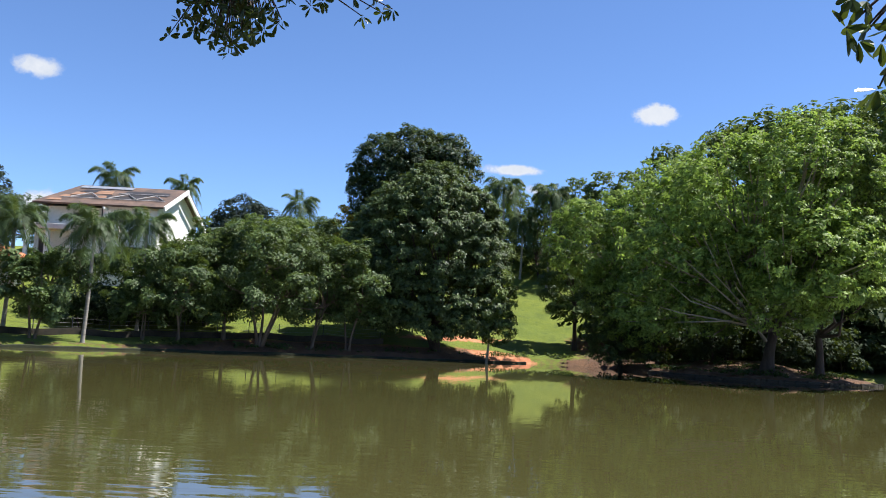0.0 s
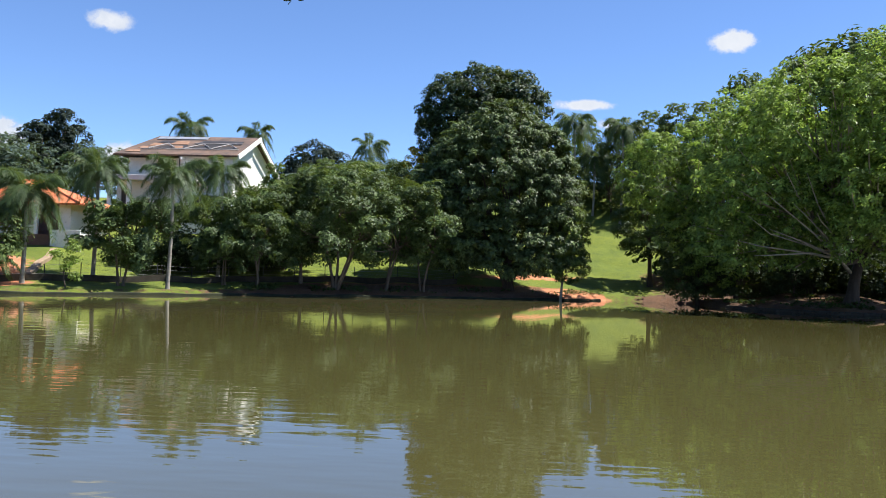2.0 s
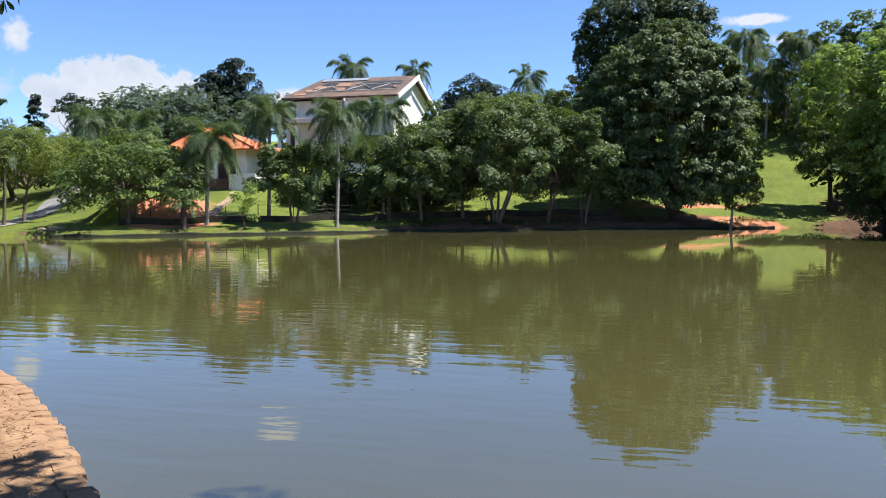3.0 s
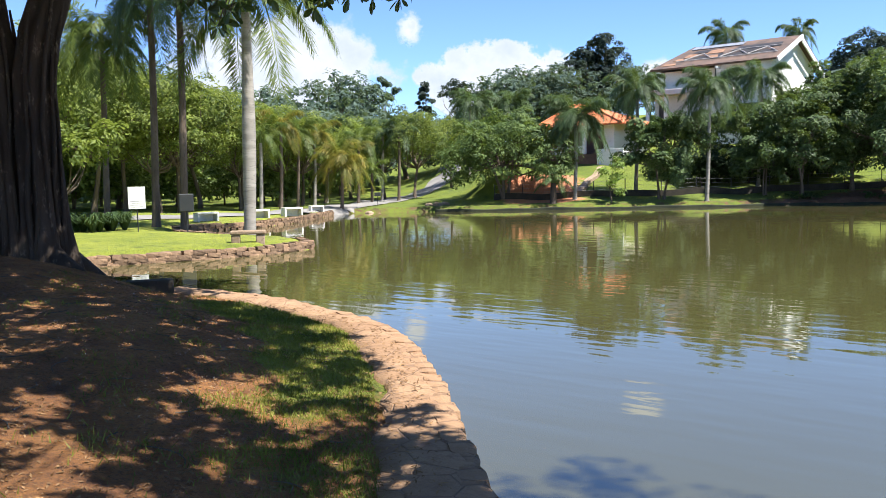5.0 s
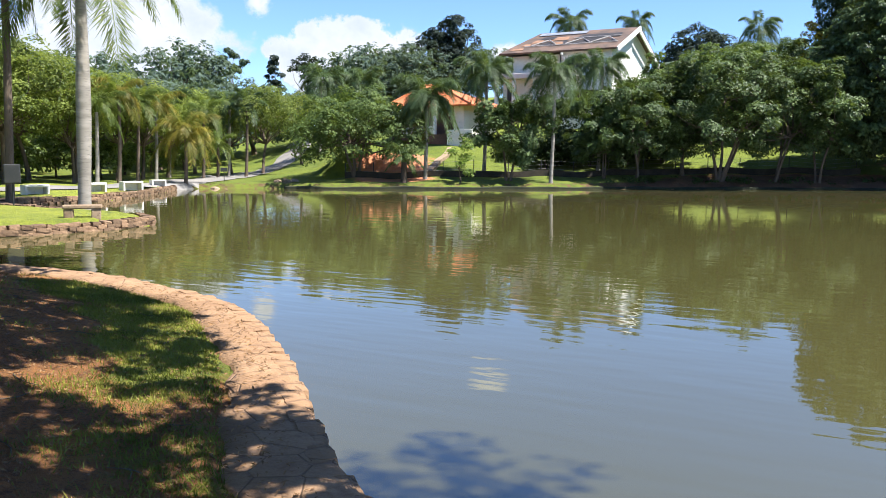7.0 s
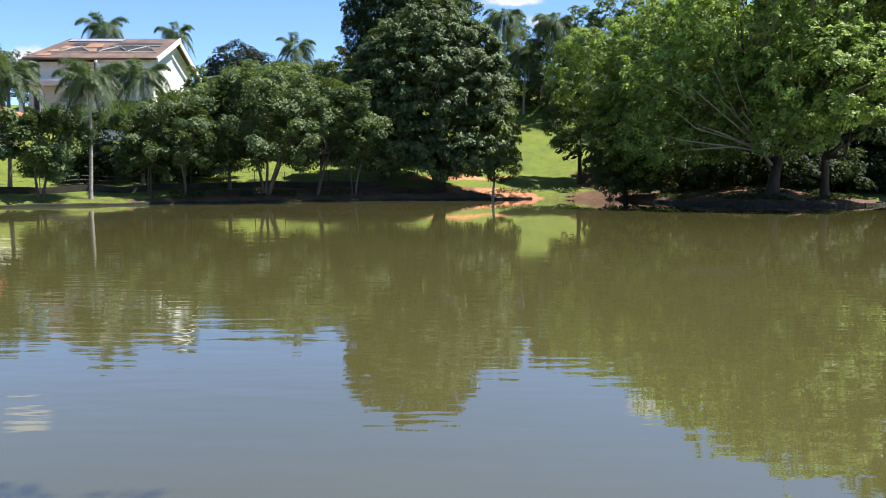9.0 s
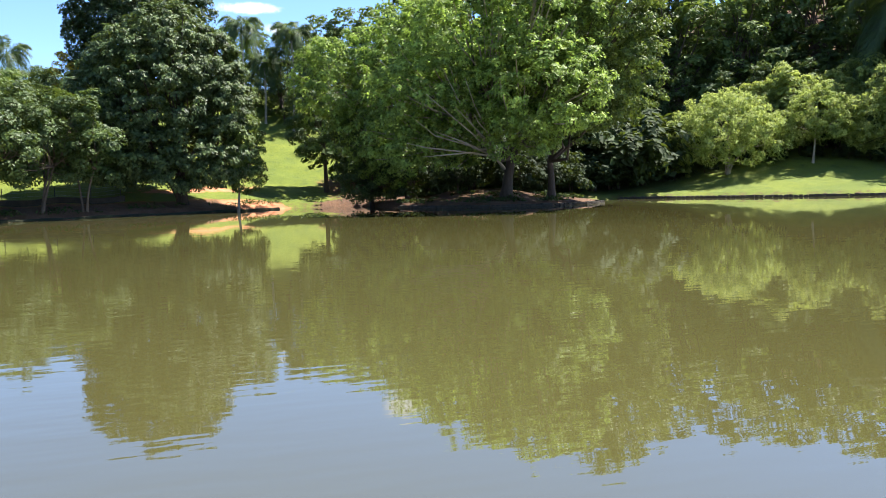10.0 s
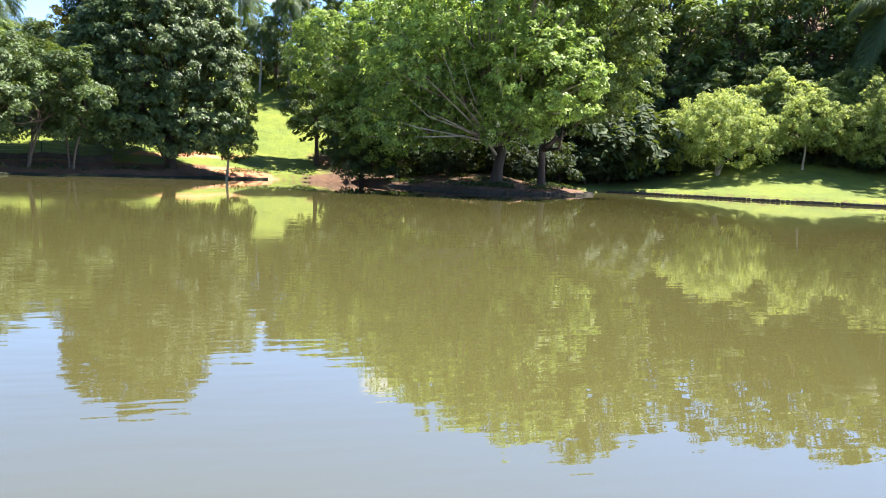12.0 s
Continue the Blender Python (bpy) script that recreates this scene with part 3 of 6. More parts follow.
tree("shade_tree", -15.7, 76.0, 13.2, 11.2, M_LEAF_ROW, "bushy shade tree with several trunks on the far bank", 19500, 0.31, lobes=22, base=0.13, trunk=0.17, trunks=4, seed=15, group="trees along the far bank")
tree("shade_tree", -11.6, 78.3, 12.4, 10.2, M_LEAF_ROW, "bushy shade tree with several trunks on the far bank", 15000, 0.31, lobes=18, base=0.13, trunk=0.15, trunks=3, seed=16, group="trees along the far bank")
tree("shade_tree", -8.2, 79.4, 11.6, 8.8, M_LEAF_ROW, SMALL, 10500, 0.31, lobes=14, base=0.18, trunk=0.13, trunks=2, seed=17, group="trees along the far bank")
tree("shade_tree", -24.6, 71.6, 7.8, 6.0, M_LEAF_ROW, SMALL, 7500, 0.31, lobes=12, base=0.13, trunk=0.1, trunks=2, seed=18, group="trees along the far bank")
tree("round_bush_tree", -42.8, 60.2, 9.0, 11.0, M_LEAF, "wide bushy tree hanging low over the shore", 20000, 0.3, "dome", 26, 0.13, 0.18, trunks=3, seed=19)
BANK = "leafy shade tree on the slope behind the bank"
for i, (x, y, t, w, n) in enumerate(((-28.5, 81.5, 9.6, 7.5, 7000), (-34.8, 83.5, 9.4, 7.0, 7000), (-37.8, 84.5, 8.8, 5.5, 5000), (-23.9, 84, 11.6, 8.0, 8000), (-16.3, 94.0, 15.3, 9.0, 8000), (-10.5, 95.5, 15.4, 9.0, 8000), (-21.3, 94, 14.3, 9.0, 8000))):
    tree("slope_tree", x, y, t, w, M_LEAF_ROW if i % 2 else M_LEAF, BANK, int(n * 1.2), 0.3, lobes=16, base=0.4, trunk=0.14, trunks=2, seed=110 + i, group="trees behind the far bank")
for x, y, t, w in ((20.6, 111.5, 15.0, 7.0),):
    tree("slope_tree", x, y, t, w, M_LEAF_ROW, "leafy shade tree at the edge of the grass slope", 6000, 0.32, lobes=14, base=0.15, trunk=0.14, trunks=2, seed=int(131 + x), group="trees behind the far bank")
# the two great domes of foliage
grown("mango_tree", 0.4, 84.6, [(-1.9, 85.4, 10.6, 6.6, 6.0, 6.6), (-0.8, 85.0, 14.4, 4.6, 4.4, 4.7), (-4.8, 85.2, 12.8, 3.2, 3.2, 4.4), (2.4, 84.8, 12.6, 3.6, 3.4, 4.4), (-7.0, 85.0, 9.6, 3.0, 3.0, 4.4), (3.2, 84.6, 10.0, 3.7, 3.6, 4.6),
                                (-7.4, 84.5, 5.4, 2.2, 2.2, 2.6), (-3.2, 82.6, 6.0, 3.0, 2.4, 2.9), (0.6, 82.4, 6.4, 2.8, 2.4, 3.2), (3.6, 82.8, 5.6, 3.0, 2.8, 3.3), (-5.4, 87, 5.4, 3, 3, 2.6), (-0.8, 81.8, 4.2, 2.4, 1.6, 1.9), (2.4, 81.9, 4.0, 2.0, 1.6, 1.9), (-6.2, 83, 4.2, 2.0, 1.8, 1.7)],
      M_MANGO, "great dome of glossy dark leaves above the red bank", 1900, 60, 0.34, 0.68, 0.42, M_BARK_DARK, 4, 0.16, 21, 0.5, 30, 0.66, inner=0.25, rag=0.13)
grown("tall_dome_tree", *polar(-1.9, 99), [blob(-1.9, 99, 15.0, 7.2, 6.6, 7.6), blob(-3.9, 99, 19.4, 4.3, 4.4, 5.9), blob(-2.1, 99, 20.6, 4.8, 4.8, 5.8), blob(-0.1, 98.5, 19.9, 4.3, 4.4, 5.7), blob(-4.9, 98, 16.4, 2.7, 2.8, 4.4)],
      M_LEAF_DOME, "tall rounded dark tree rising behind the mango tree", 1900, 40, 0.38, 0.7, 0.4, M_BARK_DARK, 1, 0.3, 22, 0.1, 10, 0.75, inner=0.35)
tree("flowering_tree", *polar(-6.5, 96), 17.0, 3.4, M_FLOWER, "small tree crowned with yellow orange flowers", 1500, 0.3, "round", 8, 0.5, 0.12, seed=29)
grown("pale_leafed_tree", 4.9, 82.6, [(5.7, 82.8, 6.0, 1.8, 1.7, 2.9), (5.9, 82.5, 3.6, 1.7, 1.5, 1.7), (5.0, 82.7, 4.8, 1.5, 1.4, 1.8)], M_LEAF_SHADE, "small tree with a pale trunk and drooping leaves", 150, 75, 0.26, 0.5, 0.13, M_BARK_PALE, 1, 0.25, 23, 0.8, 8, 0.8)
grown("lone_tree", 15.2, 93.8, [(14.3, 94.0, 9.4, 2.9, 2.8, 3.9), (12.9, 93.8, 8.1, 1.8, 1.8, 2.3), (16.1, 94.0, 8.1, 2.1, 2.1, 2.6), (14.7, 93.4, 6.5, 1.8, 1.7, 1.5)], M_LEAF_ROW, "slim tree with a straight bare trunk on the grass slope", 260, 70, 0.26, 0.6, 0.22, M_BARK_DARK, 1, 0.45, 24, 0.2, 12, 0.7)
grown("dense_shore_tree", 18.0, 83.8, [(17.6, 83.6, 6.2, 3.2, 3.0, 3.6), (16.9, 83.2, 3.2, 2.2, 2.0, 2.6), (19.6, 83.2, 4.4, 2.8, 2.4, 3.4), (18.2, 84, 9.2, 2.6, 2.4, 2.8)], M_LEAF_ROW, "dense dark tree with leaves down to the bank", 380, 70, 0.27, 0.7, 0.2, M_BARK_DARK, 2, 0.2, 25, 0.3, 10, 0.7)
# the wide trees on the small headland
spreading = grown("spreading_headland_tree", *polar(21.2, 78.5), [blob(16.2, 70, 9.4, 4.4, 4.4, 3.6), blob(14.6, 71, 5.8, 3.2, 3.2, 2.4), blob(19, 69.5, 14.2, 4.8, 4.8, 4.4), blob(23.3, 70, 15.4, 5.2, 5.2, 4.8), blob(24, 66.5, 9.4, 4.6, 4.2, 3.6), blob(20, 70, 9.2, 4.0, 3.8, 2.6), blob(17.2, 71.5, 5.8, 3.2, 3.0, 2.2), blob(22.4, 68, 6.2, 3.4, 3.2, 2.0), blob(22.4, 78, 11.5, 5, 5, 4), blob(18.6, 78, 11, 4.6, 4.6, 4)],
      M_LEAF_LIGHT, "wide spreading light green tree with bare branches on the headland", 2800, 32, 0.33, 0.56, 0.46, M_BARK_DARK, 1, 0.2, 26, 0.1, 150, 0.7, up=0.25, inner=0.17, hollow=0.66, rag=0.22, pale=M_BARK_PALE)
# bare pale branches that fan out low in front of the crown
br = np.random.default_rng(33)
b0 = np.array([*polar(21.2, 78.5), zat(*polar(21.2, 78.5))])
for az1, z1 in ((14.6, 5.4), (15.2, 7.2), (16.0, 9.0), (16.5, 6.2), (17.2, 10.8), (17.8, 8.2), (18.6, 10.2), (15.6, 4.3), (19.2, 7.4), (18.2, 5.6)):
    a, c = np.array([*polar(21.1, 77.8), 3.4]), np.array([*polar(20.5, 69.5), 4.3])
    e = np.array([*polar(az1, 65.5 + br.uniform(-0.8, 0.8)), z1])
    m1, m2 = c * 0.62 + e * 0.38 + br.normal(0, 0.22, 3), c * 0.28 + e * 0.72 + br.normal(0, 0.28, 3)
    part("bare_branch", mesh_of("bare_branch", *tube([a - b0, c - b0, m1 - b0, m2 - b0, e - b0], [0.16, 0.10, 0.065, 0.045, 0.015], 6), M_BARK_PALE, True), spreading, "bare pale branch")
grown("headland_shade_tree", *polar(24.2, 80), [blob(27.2, 75, 16.9, 5.2, 5.2, 5.6), blob(29.4, 76, 11.6, 3.0, 3.0, 4.2), blob(25.4, 73, 9.4, 4.2, 4.2, 4.0), blob(26.9, 74, 9.0, 2.6, 2.6, 2.4), blob(25.6, 80, 11, 4.6, 4.6, 4)],
      M_LEAF_SHADE, "tall leafy tree with deep green foliage on the headland", 1800, 34, 0.33, 0.56, 0.32, M_BARK_DARK, 1, 0.16, 28, 0.1, 50, 0.7, inner=0.28, hollow=0.68, rag=0.2)
grown("headland_tree", *polar(14.6, 84.5), [blob(12.6, 82, 12.2, 4.6, 4.6, 4.6), blob(15.6, 80, 15.0, 4.6, 4.6, 4.4), blob(10.2, 84, 11.8, 4.2, 4.2, 3.6), blob(9.3, 84, 15.0, 2.2, 2.0, 1.2), blob(11.8, 82, 7.4, 3.3, 3.3, 3.2), blob(14.2, 79, 9.6, 3.8, 3.6, 3.6), blob(13.4, 83, 4.6, 2.6, 2.4, 2.6)],
      M_LEAF_LIGHT, "leafy tree leaning out from the headland", 1500, 32, 0.33, 0.56, 0.26, M_BARK_DARK, 1, 0.2, 27, 0.1, 90, 0.7, up=0.25, inner=0.28, hollow=0.68, rag=0.2, pale=M_BARK_PALE)
# lawn on the far side of the headland
grown("pale_bush_tree", *polar(35.4, 102.5), [blob(35.3, 102, 7.4, 5.0, 4.6, 3.7), blob(33.3, 101, 6.2, 3.2, 3.0, 2.7), blob(37.3, 101.5, 6.4, 3.0, 3.0, 2.8), blob(35.5, 102, 9.6, 2.8, 2.8, 1.9)],
      M_LEAF_PALE, "bushy low tree with yellowish pale leaves on the lawn", 760, 34, 0.29, 0.55, 0.16, M_BARK_PALE, 4, 0.12, 31, 0.0, 26, 0.8, up=0.1, inner=0.2, hollow=0.62, spread=0.7, rag=0.24)
grown("lawn_sapling", *polar(40.4, 104), [blob(40.7, 104, 9.4, 2.9, 2.8, 2.7), blob(39.8, 104, 7.4, 2.1, 2.1, 1.8), blob(41.8, 104, 7.6, 2.3, 2.2, 1.9)],
      M_LEAF_PALE, "slender sapling with a crooked pale trunk on the lawn", 330, 34, 0.29, 0.5, 0.12, M_BARK_PALE, 1, 0.34, 32, 0.0, 14, 0.8, up=0.1, inner=0.2, hollow=0.62, spread=0.7, rag=0.24)
grown("round_lawn_tree", *polar(46.3, 105), [blob(46.3, 105, 9.2, 5.4, 5.2, 4.6), blob(43.8, 104, 7.6, 3.0, 3.0, 3.0), blob(48.8, 105, 8, 3.6, 3.4, 3.6)],
      M_LEAF_PALE, "round tree with light green leaves on the lawn", 850, 34, 0.29, 0.55, 0.19, M_BARK_DARK, 1, 0.2, 33, 0.0, 22, 0.8, up=0.1, inner=0.2, hollow=0.62, spread=0.7, rag=0.24)

# woods: one of each kind, then copies
W1 = tree("forest_tree", *polar(30, 120), 29.0, 13.0, M_LEAF_DARK, "tall dark forest tree on the hillside", 6500, 0.76, "round", 32, -0.02, 0.3, M_BARK_DARK, seed=41, group="hillside woods", inner=0.2)
W2 = tree("forest_tree", *polar(36, 122), 31.0, 12.0, M_LEAF, "tall green forest tree on the hillside", 6500, 0.72, "round", 28, -0.02, 0.28, M_BARK_DARK, seed=42, group="hillside woods", inner=0.2)
W3 = tree("forest_shrub", *polar(33, 111), 8.5, 8.5, M_UNDER_SHADE, "dark undergrowth shrub at the edge of the woods", 2900, 0.56, "dome", 16, 0.0, 0.08, M_BARK_DARK, 3, seed=43, group="undergrowth at the woods' edge", category="shrub")
D1 = tree("dark_shrub", 31.5, 78.0, 5.6, 6.0, M_SHRUB_SHADE, "dense shrub with shade in its near-black leaf colour", 3600, 0.34, "dome", 14, 0.0, 0.08, M_BARK_DARK, 2, seed=67, group="dark shrubs behind the headland", category="shrub")
W4 = tree("light_shrub", *polar(37.5, 110), 13.6, 6.0, M_LEAF_PALE, "upright shrub with fresh light green shoots", 5600, 0.36, "cone", 18, 0.02, 0.07, seed=44, group="light shrubs on the lawn's edge", category="shrub")
F1 = tree("far_tree", *polar(-33.2, 140), 19.4, 14.0, M_LEAF_FAR_HAZE, "distant broad tree on the wooded hill", 9500, 0.48, "round", 26, 0.1, 0.3, seed=45, group="distant hill trees", inner=0.2, clump=0.75)
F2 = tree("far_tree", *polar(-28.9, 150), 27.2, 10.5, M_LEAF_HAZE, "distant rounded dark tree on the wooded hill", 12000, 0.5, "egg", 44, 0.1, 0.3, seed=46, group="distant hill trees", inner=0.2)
P1 = tree("park_tree", *polar(-58, 66), 9.4, 8.0, M_LEAF_PARK, "slender park tree with light leaves beside the path", 9500, 0.22, "round", 16, 0.36, 0.13, seed=47, group="park trees by the path")
P2 = tree("park_tree", *polar(-53, 70), 8.6, 7.0, M_LEAF_PARK, "slender park tree with fresh green leaves beside the path", 8500, 0.22, "round", 16, 0.34, 0.12, seed=48, group="park trees by the path")
copies(W1, [(*polar(a, d), t) for a, d, t in ((16.5, 124, 29), (18.5, 120, 32), (21.5, 120, 34), (25.5, 118, 34), (40.5, 127, 33), (46, 130, 34), (33, 130, 34), (43, 138, 39), (19.3, 134, 36), (28, 130, 38), (49.5, 134, 35), (15, 140, 34), (23.5, 142, 40), (31, 144, 42), (35.5, 146, 42), (39.5, 146, 42), (44.5, 148, 42), (48, 148, 42))], 51)
copies(W2, [(*polar(a, d), t) for a, d, t in ((17, 110, 22), (23, 110, 27), (27.5, 112, 25), (32, 120, 29), (43.5, 123, 29), (38, 130, 36), (48, 124, 30))], 52)
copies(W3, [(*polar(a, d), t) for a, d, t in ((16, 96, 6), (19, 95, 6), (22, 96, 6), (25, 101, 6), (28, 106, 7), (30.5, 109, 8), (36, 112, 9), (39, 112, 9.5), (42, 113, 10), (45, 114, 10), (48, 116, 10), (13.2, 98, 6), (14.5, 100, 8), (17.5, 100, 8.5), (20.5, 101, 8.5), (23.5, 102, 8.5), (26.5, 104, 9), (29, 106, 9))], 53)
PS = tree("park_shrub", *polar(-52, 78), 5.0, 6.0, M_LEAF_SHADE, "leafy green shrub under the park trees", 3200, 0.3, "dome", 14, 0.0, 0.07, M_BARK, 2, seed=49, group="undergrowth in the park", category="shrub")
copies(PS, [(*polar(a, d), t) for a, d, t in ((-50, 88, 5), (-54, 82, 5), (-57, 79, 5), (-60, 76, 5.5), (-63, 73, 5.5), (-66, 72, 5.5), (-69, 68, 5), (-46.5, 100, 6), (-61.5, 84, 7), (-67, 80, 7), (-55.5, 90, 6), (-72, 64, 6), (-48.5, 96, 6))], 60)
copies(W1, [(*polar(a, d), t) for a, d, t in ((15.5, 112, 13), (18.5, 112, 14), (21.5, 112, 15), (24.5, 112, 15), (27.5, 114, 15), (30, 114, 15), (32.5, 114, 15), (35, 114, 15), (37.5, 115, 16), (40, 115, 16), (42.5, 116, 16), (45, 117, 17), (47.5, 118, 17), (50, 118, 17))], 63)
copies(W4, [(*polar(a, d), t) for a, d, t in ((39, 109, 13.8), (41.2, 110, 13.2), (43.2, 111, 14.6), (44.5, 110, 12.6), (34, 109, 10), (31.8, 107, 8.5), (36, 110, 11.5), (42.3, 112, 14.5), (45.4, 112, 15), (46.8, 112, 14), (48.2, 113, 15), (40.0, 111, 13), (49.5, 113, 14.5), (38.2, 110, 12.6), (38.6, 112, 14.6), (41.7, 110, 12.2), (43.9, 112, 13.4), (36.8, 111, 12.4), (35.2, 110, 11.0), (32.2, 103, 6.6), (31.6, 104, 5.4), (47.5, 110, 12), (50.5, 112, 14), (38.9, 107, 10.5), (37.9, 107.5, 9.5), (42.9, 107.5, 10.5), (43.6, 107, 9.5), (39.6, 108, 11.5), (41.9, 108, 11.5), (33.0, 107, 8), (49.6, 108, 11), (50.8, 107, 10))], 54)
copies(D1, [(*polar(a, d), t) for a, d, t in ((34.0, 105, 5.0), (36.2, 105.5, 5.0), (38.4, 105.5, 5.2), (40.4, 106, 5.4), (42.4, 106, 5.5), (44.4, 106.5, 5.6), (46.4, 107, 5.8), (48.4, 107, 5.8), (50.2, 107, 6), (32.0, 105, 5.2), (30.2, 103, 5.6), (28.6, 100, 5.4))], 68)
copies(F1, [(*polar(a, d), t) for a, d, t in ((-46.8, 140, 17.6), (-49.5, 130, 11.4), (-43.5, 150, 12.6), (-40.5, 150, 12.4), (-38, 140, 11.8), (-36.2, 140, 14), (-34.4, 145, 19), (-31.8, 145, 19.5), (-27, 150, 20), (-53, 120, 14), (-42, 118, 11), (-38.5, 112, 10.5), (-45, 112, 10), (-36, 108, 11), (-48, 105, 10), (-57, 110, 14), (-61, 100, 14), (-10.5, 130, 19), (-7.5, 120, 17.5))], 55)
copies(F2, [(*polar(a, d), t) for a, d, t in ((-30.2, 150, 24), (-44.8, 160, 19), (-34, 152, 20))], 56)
copies(W2, [(*polar(a, d), t) for a, d, t in ((-15.8, 94, 13.5), (-12.5, 96, 14.5), (-9.5, 94, 14), (8.9, 130, 27), (6.9, 132, 26.5), (5.0, 131, 26), (3.2, 128, 25), (10.6, 130, 28), (12.4, 130, 28))], 57)
copies(P1, [(*polar(a, d), t) for a, d, t in ((-62, 66, 10.5), (-55.5, 72, 9.5), (-50.5, 76, 8.5), (-66, 62, 12), (-71, 54, 12), (-60.5, 76, 12), (-47.5, 84, 8), (-41.5, 86, 8.6))], 58)
copies(P2, [(*polar(a, d), t) for a, d, t in ((-60, 68, 10.5), (-56.8, 68, 9.5), (-51.5, 80, 9), (-65.5, 74, 12), (-49, 78, 8), (-45.8, 92, 8.5), (-43.5, 88, 8), (-39, 90, 8.4))], 59)

copies(W1, [(*polar(29 + 2.6 * i, 122 + 2 * math.sin(i * 1.9)), 19.5 + 2.5 * math.sin(i * 2.7)) for i in range(9)], 69)
# the hedge of shrubs at the top of the grass slope, and the dark edge behind the lawn trees
copies(W1, [(*polar(2.4 + 0.85 * i, 122 + 2.5 * math.sin(i * 2.3)), 18.4 + 1.1 * math.sin(i * 1.7)) for i in range(13)], 64)
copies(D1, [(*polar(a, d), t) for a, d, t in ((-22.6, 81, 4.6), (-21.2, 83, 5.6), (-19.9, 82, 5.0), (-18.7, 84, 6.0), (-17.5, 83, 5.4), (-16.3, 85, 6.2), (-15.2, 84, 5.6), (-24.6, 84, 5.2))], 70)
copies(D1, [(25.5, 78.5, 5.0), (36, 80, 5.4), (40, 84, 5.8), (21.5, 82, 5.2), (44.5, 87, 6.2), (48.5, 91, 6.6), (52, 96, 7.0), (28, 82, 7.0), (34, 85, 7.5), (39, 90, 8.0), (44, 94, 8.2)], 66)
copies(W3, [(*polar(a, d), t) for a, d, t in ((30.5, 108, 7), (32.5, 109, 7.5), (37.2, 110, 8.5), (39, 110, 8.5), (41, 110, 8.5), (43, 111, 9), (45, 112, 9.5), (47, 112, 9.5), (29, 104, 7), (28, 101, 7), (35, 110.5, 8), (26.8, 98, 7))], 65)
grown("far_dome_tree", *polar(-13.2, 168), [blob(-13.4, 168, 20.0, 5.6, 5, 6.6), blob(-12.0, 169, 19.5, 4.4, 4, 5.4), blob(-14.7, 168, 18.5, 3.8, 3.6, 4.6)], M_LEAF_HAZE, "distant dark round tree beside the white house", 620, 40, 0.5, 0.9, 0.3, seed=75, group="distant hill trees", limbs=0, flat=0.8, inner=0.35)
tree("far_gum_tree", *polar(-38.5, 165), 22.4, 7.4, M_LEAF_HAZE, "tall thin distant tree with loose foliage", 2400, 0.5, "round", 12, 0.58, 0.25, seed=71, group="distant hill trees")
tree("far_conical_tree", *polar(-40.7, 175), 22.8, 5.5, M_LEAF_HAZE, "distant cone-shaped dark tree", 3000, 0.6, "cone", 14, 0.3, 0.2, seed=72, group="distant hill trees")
tree("far_gum_tree", *polar(-43.4, 180), 25.0, 6.0, M_LEAF_FAR_HAZE, "tall thin distant tree with loose foliage", 2600, 0.6, "round", 8, 0.6, 0.2, seed=73, group="distant hill trees")
tree("far_gum_tree", *polar(-46.2, 160), 19.5, 12.0, M_LEAF_FAR_HAZE, "broad distant tree on the hilltop", 8000, 0.5, "round", 22, 0.2, 0.25, seed=74, group="distant hill trees", clump=0.75)


# low herbs and creepers under the headland trees and along the foot of the far bank
hr = np.random.default_rng(91)
hx, hy = hr.uniform(-24, 40, 52000), hr.uniform(66, 92, 52000)
hd = shore_distance(hx, hy)
thick = np.sin(hx * 0.9 + 1.7 * np.sin(hy * 0.6)) * np.sin(hy * 1.1 + 1.3 * np.sin(hx * 0.5)) + 0.35 * np.sin(hx * 3.1) * np.sin(hy * 2.7)
on = (hd > 0.4) & (hd < np.where(hx > 14, 9.0, 2.6)) & (thick > 0.18)
hx, hy = hx[on], hy[on]
hp = np.stack([hx, hy, land(hx, hy) + hr.uniform(0.05, 0.34, len(hx))], 1)
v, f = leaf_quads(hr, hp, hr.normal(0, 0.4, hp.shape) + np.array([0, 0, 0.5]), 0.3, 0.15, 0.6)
tagged(new("herbs", mesh_of("herbs", v, f, M_UNDER_SHADE)), "low dark herbs on the shaded bank", "undergrowth", kind="stuff")


